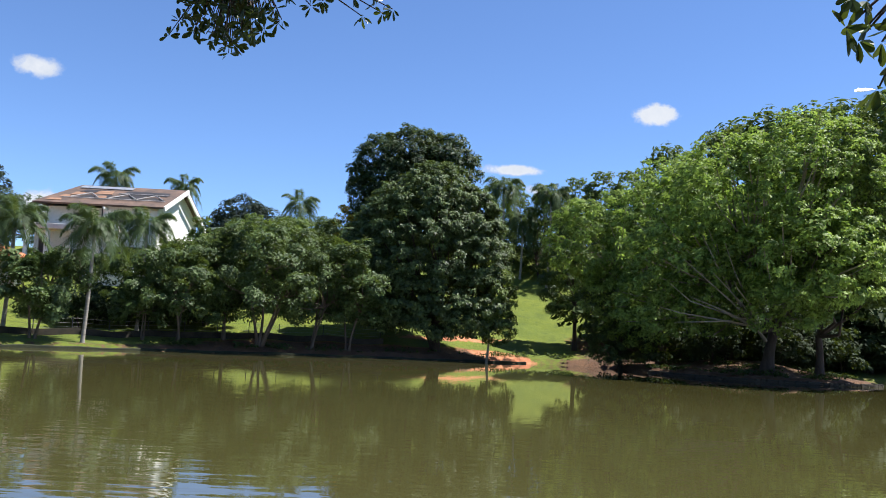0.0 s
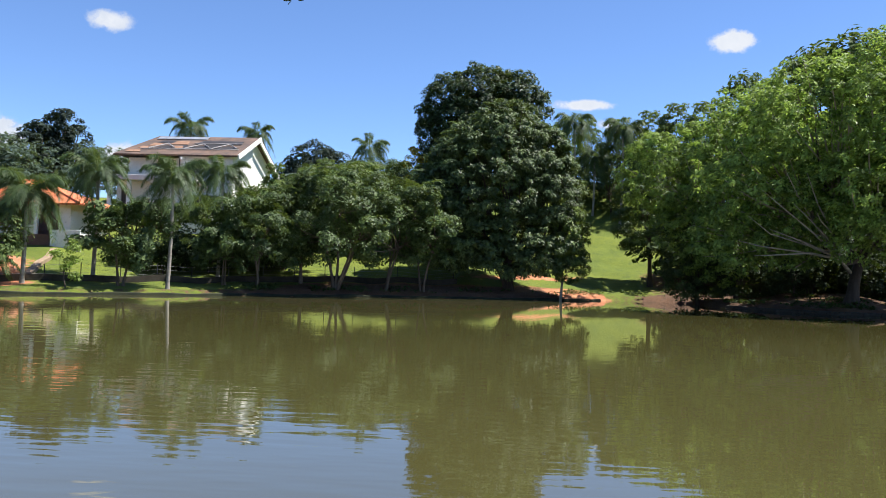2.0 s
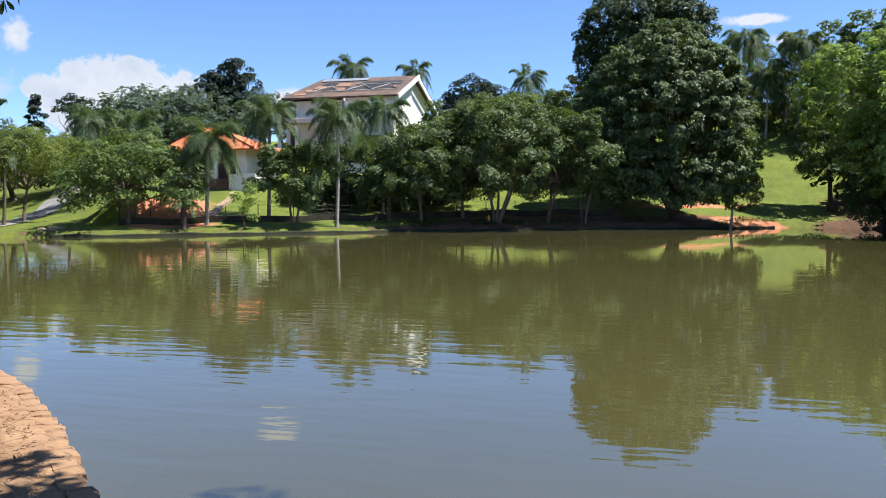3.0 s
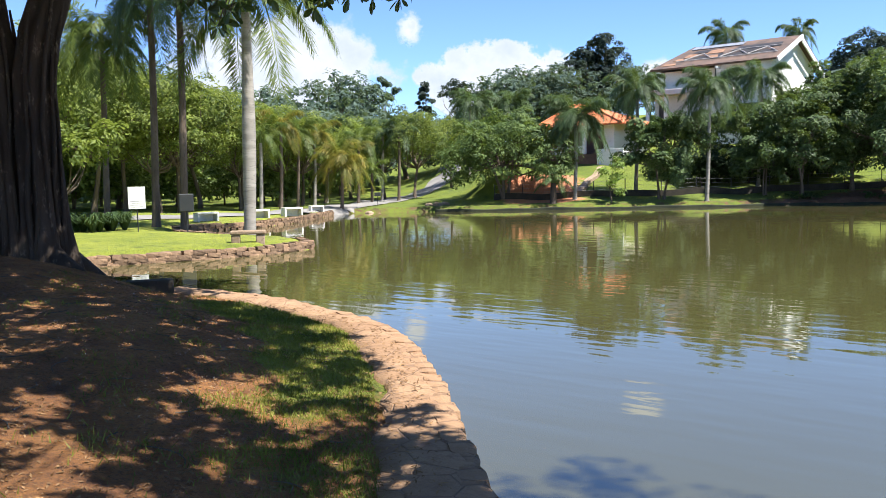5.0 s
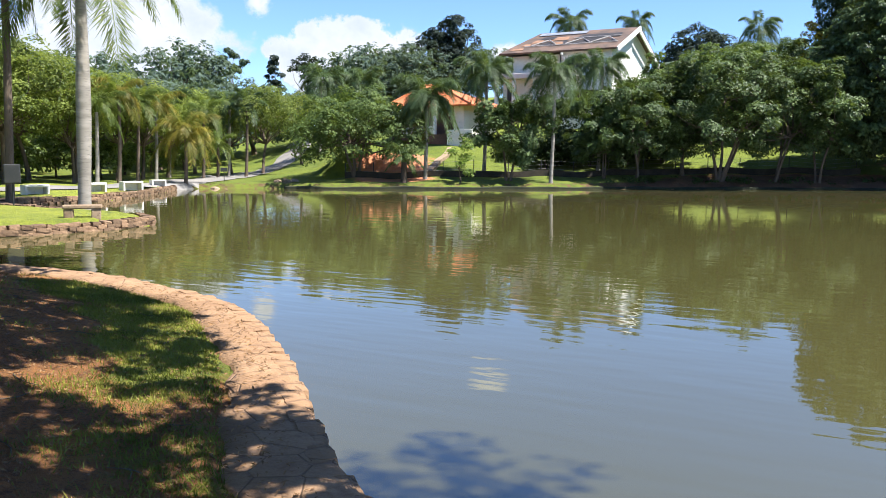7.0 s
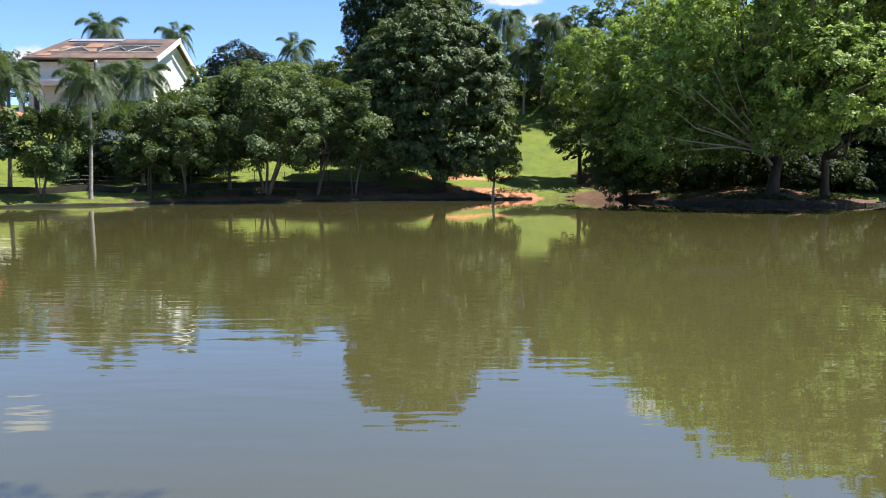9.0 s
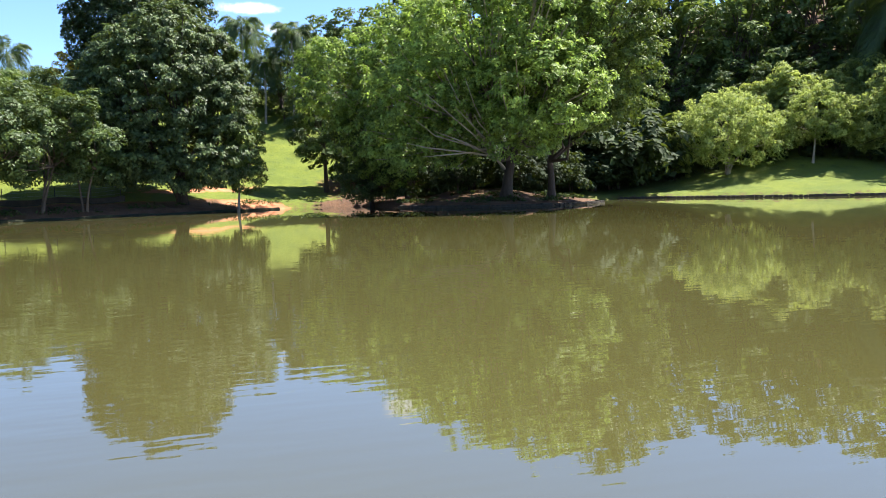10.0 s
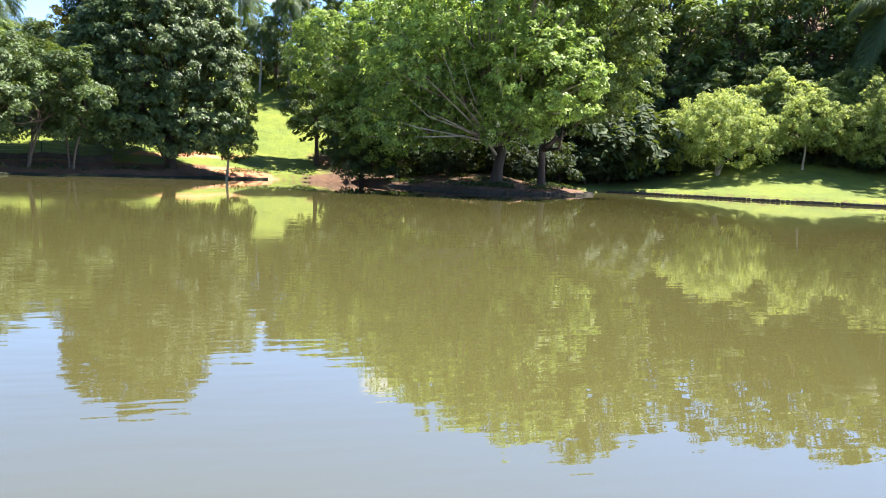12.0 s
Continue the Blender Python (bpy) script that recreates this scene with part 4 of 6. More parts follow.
# ---- palms ----
def frond_mesh(name, length, rise, fall, leaflet, n, mat, seed):
    """A feather leaf that starts along +x, rises and then hangs: midrib and two rows of leaflets."""
    rng = np.random.default_rng(seed)
    t = np.linspace(0, 1, 9)
    rib = np.stack([length * (t - 0.22 * fall * t ** 2.2), 0.04 * length * np.sin(t * 3), length * (rise * t - fall * t ** 2)], 1)
    w = 0.012 * length * (1 - 0.85 * t)
    side = np.array([0, 1.0, 0])
    vs = [np.concatenate([rib + side * w[:, None], rib - side * w[:, None]])]
    k = len(t)
    fs = [np.stack([np.arange(k - 1), np.arange(1, k), np.arange(1, k) + k, np.arange(k - 1) + k], 1)]
    u = np.repeat(np.linspace(0.14, 0.99, n), 2)
    sg = np.tile([1.0, -1.0], n)
    u = np.clip(u + rng.normal(0, 0.008, len(u)), 0.1, 1)
    b = np.stack([np.interp(u, t, rib[:, i]) for i in range(3)], 1)
    along = np.stack([np.interp(u, t, np.gradient(rib[:, i], t)) for i in range(3)], 1)
    along /= np.linalg.norm(along, axis=1, keepdims=True)
    ln = leaflet * (0.55 + 0.6 * np.sin(np.pi * np.clip(u, 0.1, 0.97))) * rng.uniform(0.85, 1.15, len(u))
    d = along * 0.55 + side * sg[:, None] * rng.uniform(0.4, 1.0, (len(u), 1)) + np.array([0, 0, -1.0]) * rng.uniform(-0.2, 0.95, (len(u), 1))
    d /= np.linalg.norm(d, axis=1, keepdims=True)
    mid = b + d * ln[:, None] * 0.5
    tip = b + d * ln[:, None] + np.array([0, 0, -1.0]) * ln[:, None] * 0.2
    wd = along * (0.012 * leaflet + 0.010 + 0.0032 * length)
    v = np.stack([b, mid + wd, tip, mid - wd], 1).reshape(-1, 3)
    vs.append(v)
    fs.append(np.arange(len(v)).reshape(-1, 4) + 2 * k)
    return mesh_of(name, np.concatenate(vs), np.concatenate(fs), mat)


FRONDS = {}


def palm(name, x, y, top, spread, label, mat=None, trunk=0.17, fronds=22, seed=1, group="palms round the lake", droop=1.0, bulge=0.0, bark=None, lean=0.02):
    """A feather palm: ringed trunk, and a head of arching fronds."""
    rng = np.random.default_rng(seed)
    mat = mat or M_PALM
    z = zat(x, y)
    L = spread * 0.62
    h = top - z - L * 0.6
    p = thing(name, pose(x, y, z), label, "palm tree", group)
    k = max(8, int(h * 2.2))
    t = np.linspace(0, 1, k)
    line = np.stack([lean * h * np.sin(t * 2.2), lean * h * 0.5 * t ** 2, -0.3 + (h + 0.3) * t], 1)
    rad = trunk * (1.0 - 0.22 * t + 0.5 * np.exp(-t * 26) + bulge * np.exp(-((t - 0.5) / 0.25) ** 2)) * (1 + 0.015 * (np.arange(k) % 2))
    part("trunk", mesh_of("trunk", *tube(line, rad, 14), bark or M_PALM_TRUNK, True), p)
    head = line[-1]
    sheath = tube(np.array([head + (0, 0, -0.05), head + (0, 0, L * 0.12), head + (0, 0, L * 0.3)]), [trunk * 0.85, trunk * 1.05, trunk * 0.3], 8)
    part("crownshaft", mesh_of("crownshaft", *sheath, mat, True), p)
    key = (mat.name, round(L, 1), droop)
    if key not in FRONDS:
        FRONDS[key] = [frond_mesh("frond", L, r, f * droop, L * 0.21, int(62 + 14 * L), mat, i) for i, (r, f) in enumerate(((1.15, 0.85), (0.85, 1.05), (0.5, 1.15), (0.12, 1.05)))]
    for i in range(fronds):
        q = i / fronds
        kind = min(3, int(q * 4 + rng.uniform(-0.3, 0.3)) if q > 0.02 else 0)
        m = Matrix.Translation(head + (0, 0, L * 0.2 - 0.2 * q)) @ pose(0, 0, 0, rng.uniform(-14, 14), rng.uniform(-10, 10), i * 137.5 + rng.uniform(-15, 15))
        part("frond", FRONDS[key][max(kind, 0)], p, m=m @ Matrix.Scale(rng.uniform(0.85, 1.1), 4))
    return p


FAR_PALM = "feather palm with arching fronds on the far bank"
palm("palm_tree", -37.1, 62.2, 9.2, 6.0, FAR_PALM, seed=1, fronds=32)
palm("palm_tree", -34.4, 67.9, 11.4, 5.5, FAR_PALM, seed=2, fronds=24)
palm("palm_tree", -27.5, 66.7, 11.0, 5.4, "feather palm with a pale slim trunk at the water", seed=3, fronds=24, trunk=0.16)
palm("palm_tree", -26.5, 75.6, 12.2, 5.5, FAR_PALM, seed=4, fronds=24)
palm("palm_tree", *polar(-9.7, 112), 19.8, 5.5, "distant palm above the trees", seed=5)
palm("palm_tree", *polar(-8.2, 104), 16.0, 5.5, "distant palm above the trees", seed=15)
palm("palm_tree", *polar(4.0, 116), 24.6, 6.4, "tall palm with hanging grey green fronds on the slope", seed=6, droop=1.25, fronds=26)
palm("palm_tree", *polar(7.2, 117), 24.0, 6.4, "tall palm with hanging grey green fronds on the slope", seed=7, droop=1.25, fronds=26)
palm("palm_tree", *polar(5.4, 119), 20.6, 6.4, "tall palm with hanging grey green fronds on the slope", seed=27, droop=1.25, fronds=26)
palm("palm_tree", *polar(8.6, 118), 19.6, 6.4, "tall palm with hanging grey green fronds on the slope", seed=28, droop=1.25, fronds=26)
palm("palm_tree", *polar(45.6, 114), 25.0, 15.0, "large palm with long hanging fronds before dark woods", M_PALM, seed=8, droop=1.25, fronds=36, trunk=0.25)
palm("royal_palm", *polar(-21.4, 128), 23.8, 6.6, "royal palm rising behind the house", seed=9, droop=1.1, fronds=24, trunk=0.22)
palm("royal_palm", *polar(-17.1, 128), 23.4, 5.6, "royal palm rising behind the house", seed=10, droop=1.1, fronds=22, trunk=0.22)
palm("palm_tree", *polar(-37.8, 95), 12.5, 6.0, "dark palm among trees on the hill", seed=29)
palm("palm_tree", *polar(-35.2, 100), 12.8, 6.5, "dark palm among trees on the hill", seed=30)
# palms by the left-hand path
palm("royal_palm", -34.8, 26.7, 14.4, 9.0, "thick grey royal palm with a ringed trunk by the stone bench", M_PALM_LIGHT, seed=41, trunk=0.29, fronds=14, bulge=0.28, droop=0.95, group="palms by the path")
palm("palm_tree", *polar(-56.6, 46), 15.5, 6.2, "leaning palm with hanging fronds beside the path", M_PALM, seed=42, trunk=0.2, bark=M_BARK, droop=1.25, fronds=26, group="palms by the path")
palm("palm_tree", *polar(-58.3, 47.5), 15.0, 6.2, "leaning palm with hanging fronds beside the path", M_PALM, seed=43, trunk=0.2, bark=M_BARK, droop=1.25, fronds=26, group="palms by the path")
palm("palm_tree", *polar(-61.2, 50), 12.2, 6.2, "palm with sunlit hanging fronds among the park trees", M_PALM_LIGHT, seed=44, trunk=0.17, bark=M_BARK, droop=1.25, fronds=26, group="palms by the path")
for i, (a, d, t, w, m, f, dr) in enumerate(((-51.7, 66, 7.2, 4.0, M_PALM_LIGHT, 18, 0.9), (-50.4, 69, 8.4, 4.4, M_PALM_YELLOW, 15, 1.0), (-49.3, 72, 7.9, 3.8, M_PALM_LIGHT, 17, 0.9), (-48.2, 75, 8.0, 4.4, M_PALM_YELLOW, 14, 1.0), (-46.4, 70, 5.8, 5.0, M_PALM_YELLOW, 22, 0.9),
                                            (-45.3, 78, 7.6, 4.0, M_PALM_LIGHT, 16, 1.0), (-43.7, 84, 8.6, 4.2, M_PALM, 18, 1.0), (-42.6, 83, 8.4, 4.0, M_PALM, 16, 0.9), (-44.4, 80, 4.6, 3.2, M_PALM_LIGHT, 16, 0.9), (-47.4, 84, 8.8, 4.4, M_PALM, 16, 1.0), (-52.9, 72, 8.6, 4.2, M_PALM_YELLOW, 16, 1.0))):
    palm("young_palm", *polar(a, d), t, w, "young palm with yellowing fronds along the road" if m is M_PALM_YELLOW else "young green palm along the road", m, 0.15, f, 60 + i, "young palms along the road", droop=dr, bark=M_BARK if i % 3 else M_PALM_TRUNK, lean=0.03)
palm("cycad", -37.6, 59.6, 3.4, 3.2, "dark bristly cycad on a short trunk at the shore", M_LEAF_DARK, 0.28, 14, 81, droop=0.7, group="", bark=M_BARK_DARK)


M_PANEL = plain("panel_glass", (0.20, 0.21, 0.23), (0.30, 0.31, 0.33), 1.0, 0.3, 0.1, 0.003)
M_TILE_FADED = plain("faded_orange_tile", (0.20, 0.105, 0.062), (0.29, 0.165, 0.10), 1.2, 0.85, 0.5, 0.02, 5.0)
# ---- the white house on the hill ----
house = thing("house", pose(0, 0, 0), "large white house with a weathered brown roof under repair", "house")
HX0, HX1, HY0, HY1, HZE, HZR = -45.2, -32.1, 95.4, 110.6, 15.3, 18.4
HYM = (HY0 + HY1) / 2


def prism(x0, x1, pts):
    """A solid whose outline (y, z) runs from x0 to x1."""
    bm = bmesh.new()
    a = [bm.verts.new((x0, y, z)) for y, z in pts]
    b = [bm.verts.new((x1, y, z)) for y, z in pts]
    bm.faces.new(a[::-1])
    bm.faces.new(b)
    for i in range(len(pts)):
        j = (i + 1) % len(pts)
        bm.faces.new((a[i], a[j], b[j], b[i]))
    bmesh.ops.recalc_face_normals(bm, faces=bm.faces)
    return bm


right_wing = part("wall", prism(-38.2, HX1, [(HY0, 4), (HY1, 4), (HY1, HZE), (HYM, HZR - 0.35), (HY0, HZE)]), house, "white gable wing", mat=M_WHITE)
part("wall", box_mesh(HX0, -38.2, HY0 + 1.5, HY1, 4, 14.9), house, "stained cream wing", mat=M_CREAM)
part("wall", box_mesh(-45.6, -38.2, HY0 - 0.4, HY0 + 1.5, 4, 11.9), house, "stained cream lower storey", mat=M_CREAM)
part("balcony", box_mesh(-46.2, -35.6, HY0 - 2.2, HY0 + 1.52, 11.9, 12.5, 0.05), house, "grey balcony slab", mat=M_GREYWALL)
for x in (-45.8, -43.5, -40.8, -38.4):
    part("column", box_mesh(x - 0.2, x + 0.2, HY0 - 2.0, HY0 - 1.6, 5.5, 11.9, 0.03), house, mat=M_WHITE)
part("terrace_wall", box_mesh(-39.0, -33.4, HY0 - 2.6, HY0 - 2.3, 5.0, 7.9), house, "cream terrace wall", mat=M_CREAM)
for x in (-38.9, -36.9):
    part("column", box_mesh(x - 0.28, x + 0.28, HY0 - 2.75, HY0 - 2.62, 5.0, 8.5, 0.02), house, mat=M_WHITE)
part("porch_beam", box_mesh(-37.95, -37.75, HY0 - 1.2, HY0 - 0.02, 14.5, 14.75, 0.03), house, "white porch beam", mat=M_WHITE)


def window(parent, x0, x1, y, z0, z1, bars=1):
    w = part("window", box_mesh(x0, x1, y - 0.02, y + 0.1, z0, z1), parent, "dark glazed window", mat=M_DARK)
    for a, b, c, d in ((x0 - 0.08, x0, z0, z1), (x1, x1 + 0.08, z0, z1), (x0 - 0.08, x1 + 0.08, z1, z1 + 0.08), (x0 - 0.08, x1 + 0.08, z0 - 0.08, z0)):
        part("window_frame", box_mesh(a, b, y - 0.07, y + 0.06, c, d), w, mat=M_BEAM)
    for i in range(bars):
        x = x0 + (x1 - x0) * (i + 1) / (bars + 1)
        part("window_bar", box_mesh(x - 0.03, x + 0.03, y - 0.05, y - 0.021, z0, z1), w, mat=M_BEAM)
    return w


window(house, -42.2, -40.4, HY0 + 1.5, 12.6, 14.2)
window(house, -37.6, -35.9, HY0, 13.1, 14.1, 2)
window(house, -37.0, -33.6, HY0, 8.2, 10.4, 2)
window(house, -45.0, -43.9, HY0 - 0.4, 9.0, 11.2)
window(house, -42.0, -39.6, HY0 - 0.4, 7.4, 9.8)
part("drain_pipe", mesh_of("drain_pipe", *tube([(-38.35, HY0 - 0.1, 14.9), (-38.35, HY0 - 0.1, 13), (-38.35, HY0 - 0.1, 11.4)], [0.07] * 3, 6), M_BLACK, True), house)


def slab(a, b, c, d, thick):
    """A thick sheet with four corners."""
    q = [Vector(p) for p in (a, b, c, d)]
    n = (q[1] - q[0]).cross(q[3] - q[0]).normalized() * thick
    v = np.array([list(p) for p in q] + [list(p - n) for p in q])
    return v, np.array([(0, 1, 2, 3), (7, 6, 5, 4), (0, 4, 5, 1), (1, 5, 6, 2), (2, 6, 7, 3), (3, 7, 4, 0)])


RX0, RX1, EY0, EY1, EZ = -46.0, -31.2, HY0 - 0.9, HY1 + 0.9, HZE - 0.25
RIDGE0 = (-44.2, HYM, HZR)
RIDGE1 = (RX1, HYM, HZR)
roof = part("roof", mesh_of("roof", *joined([slab((RX0, EY0, EZ), (RX1, EY0, EZ), RIDGE1, RIDGE0, 0.22), slab((RX1, EY1, EZ), (RX0, EY1, EZ), RIDGE0, RIDGE1, 0.22),
            slab((RX0, EY1, EZ), (RX0, EY0, EZ), RIDGE0, (-44.2, HYM + 0.01, HZR), 0.22)]), M_ROOF), house, "weathered brown tile roof with stripped patches")
for (y0, y1) in ((EY0, HYM), (EY1, HYM)):
    part("bargeboard", mesh_of("bargeboard", *slab((RX1 + 0.003, y0, EZ - 0.45), (RX1 + 0.16, y0, EZ - 0.45), (RX1 + 0.16, y1, HZR - 0.45), (RX1 + 0.003, y1, HZR - 0.45), -0.5), M_WHITE), roof)


def on_roof(x, s, lift=0.0):
    n = Vector((0, -(HZR - EZ), HYM - EY0)).normalized()
    return tuple(Vector((x, EY0 + (HYM - EY0) * s, EZ + (HZR - EZ) * s)) + n * lift)


rng = np.random.default_rng(3)
for x0, x1, s0, s1 in ((-38.0, -32.4, 0.53, 0.74), (-38.3, -32.2, 0.28, 0.39), (-42.9, -39.6, 0.60, 0.74), (-39.6, -38.5, 0.26, 0.50), (-42.2, -40.2, 0.28, 0.40), (-36.9, -34.6, 0.40, 0.53)):
    part("stripped_patch", mesh_of("stripped_patch", *slab(on_roof(x0, s0, 0.05), on_roof(x1, s0, 0.05), on_roof(x1 - 0.2, s1, 0.05), on_roof(x0 + 0.4, s1, 0.05), 0.04), M_DARK), roof, "dark stripped roof boards")


def bar(a, b, r, mat, parent, name="rafter"):
    part(name, mesh_of(name, *tube([a, [(p + q) / 2 for p, q in zip(a, b)], b], [r] * 3, 5), mat), parent)


for x in (-42.7, -38.4, -35.2):
    bar(on_roof(x, 0.27, 0.14), on_roof(x + 1.55, 0.50, 0.18), 0.085, M_BEAM, roof)
    bar(on_roof(x + 3.1, 0.27, 0.14), on_roof(x + 1.55, 0.50, 0.18), 0.085, M_BEAM, roof)
    part("stripped_patch", mesh_of("stripped_patch", *slab(on_roof(x + 0.35, 0.29, 0.07), on_roof(x + 2.75, 0.29, 0.07), on_roof(x + 1.65, 0.45, 0.07), on_roof(x + 1.45, 0.45, 0.07), 0.05), M_DARK), roof, "dark stripped roof boards")
bar(on_roof(-43.6, 0.24, 0.12), on_roof(-31.8, 0.24, 0.12), 0.06, M_BEAM, roof, "batten")
bar(on_roof(-38.2, 0.56, 0.12), on_roof(-32.2, 0.56, 0.12), 0.05, M_BEAM, roof, "batten")
for k in range(6):
    # solar panels under the ridge
    x = -43.7 + k * 1.06
    part("solar_panel", mesh_of("solar_panel", *slab(on_roof(x, 0.80, 0.12), on_roof(x + 0.98, 0.80, 0.12), on_roof(x + 0.98, 0.93, 0.12), on_roof(x, 0.93, 0.12), 0.06), M_PANEL), roof, "grey solar panel")
for x0, x1, s0, s1 in ((-45.0, -43.2, 0.10, 0.20), (-43.4, -41.9, 0.42, 0.58), (-41.0, -38.9, 0.52, 0.70), (-44.2, -43.0, 0.30, 0.40), (-40.2, -38.8, 0.30, 0.42)):
    part("tile_patch", mesh_of("tile_patch", *slab(on_roof(x0, s0, 0.06), on_roof(x1, s0, 0.06), on_roof(x1 - 0.3, s1, 0.06), on_roof(x0 + 0.2, s1, 0.06), 0.05), M_TILE_FADED), roof, "faded orange tile patch")

# ---- the house with the orange roof ----
cottage = thing("cottage", pose(-1.6, -0.9, 0), "small house with a bright orange tile roof on a brick base", "house")
CX0, CX1, CY0, CY1 = -49.2, -40.4, 80.2, 88.2
part("wall", box_mesh(CX0, -42.4, CY0 + 1.4, CY1, 3, 8.15), cottage, "brown wall in the shade of the veranda", mat=M_BRICK)
part("wall", box_mesh(-42.4, CX1 - 0.8, CY0 + 0.4, CY1, 3, 8.15), cottage, "pale plastered wall", mat=M_CREAM)
part("brick_base", box_mesh(CX0 - 0.3, -42.75, CY0 - 0.6, CY0 + 1.38, 1.8, 5.0), cottage, "raw brown brick base", mat=M_BRICK)
part("parapet", box_mesh(-42.5, -39.5, CY0 - 0.9, CY0 - 0.7, 3.4, 5.45, 0.02), cottage, "white parapet wall", mat=M_WHITE)
part("pillar", box_mesh(-44.45, -44.1, CY0 - 0.5, CY0 - 0.2, 3.6, 8.1, 0.02), cottage, "white veranda pillar", mat=M_WHITE)
part("pillar", box_mesh(CX0, CX0 + 0.3, CY0 - 0.5, CY0 - 0.2, 5.0, 8.1, 0.02), cottage, "white veranda pillar", mat=M_WHITE)
part("veranda_rail", box_mesh(CX0, -44.5, CY0 - 0.45, CY0 - 0.3, 5.0, 5.9, 0.02), cottage, "grey veranda rail", mat=M_GREYWALL)
window(cottage, -47.6, -46.2, CY0 + 1.4, 5.6, 7.4)
part("doorway", box_mesh(-46.9, -46.2, CY0 - 0.63, CY0 - 0.58, 2.4, 4.2), cottage, "dark doorway in the brick base", mat=M_DARK)
ra, rb = (-48.4, 84.4, 10.6), (-46.6, 84.4, 10.6)
ex0, ex1, ey0, ey1, ez = CX0 - 0.8, CX1 + 0.7, CY0 - 1.0, CY1 + 0.8, 8.05
part("roof", mesh_of("roof", *joined([slab((ex0, ey0, ez), (ex1, ey0, ez), rb, ra, 0.18), slab((ex1, ey1, ez), (ex0, ey1, ez), ra, rb, 0.18),
     slab((ex1, ey0, ez), (ex1, ey1, ez), rb, (rb[0], rb[1] - 0.01, rb[2]), 0.18), slab((ex0, ey1, ez), (ex0, ey0, ez), ra, (ra[0], ra[1] + 0.01, ra[2]), 0.18)]), M_TILE), cottage, "bright orange tile roof")
for a, b in (((ex0, ey0, ez + 0.06), ra), ((ex1, ey0, ez + 0.06), rb), (ra, rb)):
    bar(a, b, 0.12, M_TILE, cottage, "ridge_tile")
bm = box_mesh(-46.0, -45.6, 81.2, 81.7, 8.6, 9.8, 0.03)
part("chimney", bm, cottage, "short brick chimney", mat=M_BRICK)

far_house = thing("far_building", pose(*polar(-12.8, 146), 0), "pale flat-roofed building among far trees", "building")
part("wall", box_mesh(-4.5, 5.0, -4, 4, 8, 18.0), far_house, mat=M_CREAM)
part("roof", mesh_of("roof", *slab((-5.2, -4.6, 17.8), (5.6, -4.6, 19.2), (5.6, 4.6, 20.2), (-5.2, 4.6, 19.0), 0.3), M_CREAM), far_house)


# dark stone, made darker still to hold the shade on the far banks
M_SHADE_STONE = plain("dark_shade_stone", (0.026, 0.023, 0.017), (0.055, 0.043, 0.030), 1.2, 0.95, 0.6, 0.03, 10)


# ---- walls and paths round the lake ----
def along(line, step):
    """Points at even steps along a line, with the way forward at each."""
    line = np.asarray(line, float)
    seg = np.hypot(*np.diff(line, axis=0).T)
    s = np.concatenate([[0], np.cumsum(seg)])
    u = np.arange(0, s[-1], step)
    p = np.stack([np.interp(u, s, line[:, 0]), np.interp(u, s, line[:, 1])], 1)
    return p, np.gradient(p, axis=0) / (np.linalg.norm(np.gradient(p, axis=0), axis=1, keepdims=True) + 1e-9)


def strip(line, half, lift, mat, name, label, category, step=1.2, across=5, soft=0.0, seed=1):
    p, d = along(line, step)
    n = np.stack([-d[:, 1], d[:, 0]], 1)
    rg = np.random.default_rng(seed)
    w = half + rg.normal(0, soft, len(p))
    u = np.linspace(-1, 1, across)
    xy = p[:, None] + n[:, None] * (u[None, :, None] * w[:, None, None])
    z = land(xy[..., 0], xy[..., 1]) + lift
    v = np.concatenate([xy, z[..., None]], -1).reshape(-1, 3)
    i, j = np.meshgrid(np.arange(len(p) - 1), np.arange(across - 1), indexing="ij")
    f = np.stack([i * across + j, i * across + j + 1, (i + 1) * across + j + 1, (i + 1) * across + j], -1).reshape(-1, 4)[:, ::-1]
    return tagged(new(name, mesh_of(name, v, f, mat, True)), label, category, kind="structure")


strip([polar(-68, 55), polar(-60, 56), polar(-54, 59), polar(-49.5, 64.5), polar(-46.5, 72), polar(-43.2, 84), polar(-40.2, 98), polar(-38.6, 116)], 2.0, 0.06, M_ASPHALT, "road", "pale asphalt road curving up past the lake", "road", soft=0.05)
PATH_LINE = [SHORE[i] for i in range(33, 45)]


def inland(line, dist):
    """The line moved away from the lake by that much."""
    p, d = along(line, 1.5)
    n = np.stack([-d[:, 1], d[:, 0]], 1)
    q = p + n * dist
    return q


def low_wall(line, h, half, mat, name, label, category, drop=0.3, kind="structure"):
    p = np.asarray(line)
    d = np.gradient(p, axis=0)
    d /= np.linalg.norm(d, axis=1, keepdims=True)
    n = np.stack([-d[:, 1], d[:, 0]], 1)
    z = land(p[:, 0], p[:, 1])
    v = np.stack([np.concatenate([p + n * half, (z - drop)[:, None]], 1), np.concatenate([p + n * half, (z + h)[:, None]], 1),
                  np.concatenate([p - n * half, (z + h)[:, None]], 1), np.concatenate([p - n * half, (z - drop)[:, None]], 1)], 1).reshape(-1, 3)
    i, j = np.meshgrid(np.arange(len(p) - 1), np.arange(3), indexing="ij")
    f = np.stack([i * 4 + j, i * 4 + j + 1, (i + 1) * 4 + j + 1, (i + 1) * 4 + j], -1).reshape(-1, 4)
    return tagged(new(name, mesh_of(name, v, f, mat)), label, category, kind=kind)


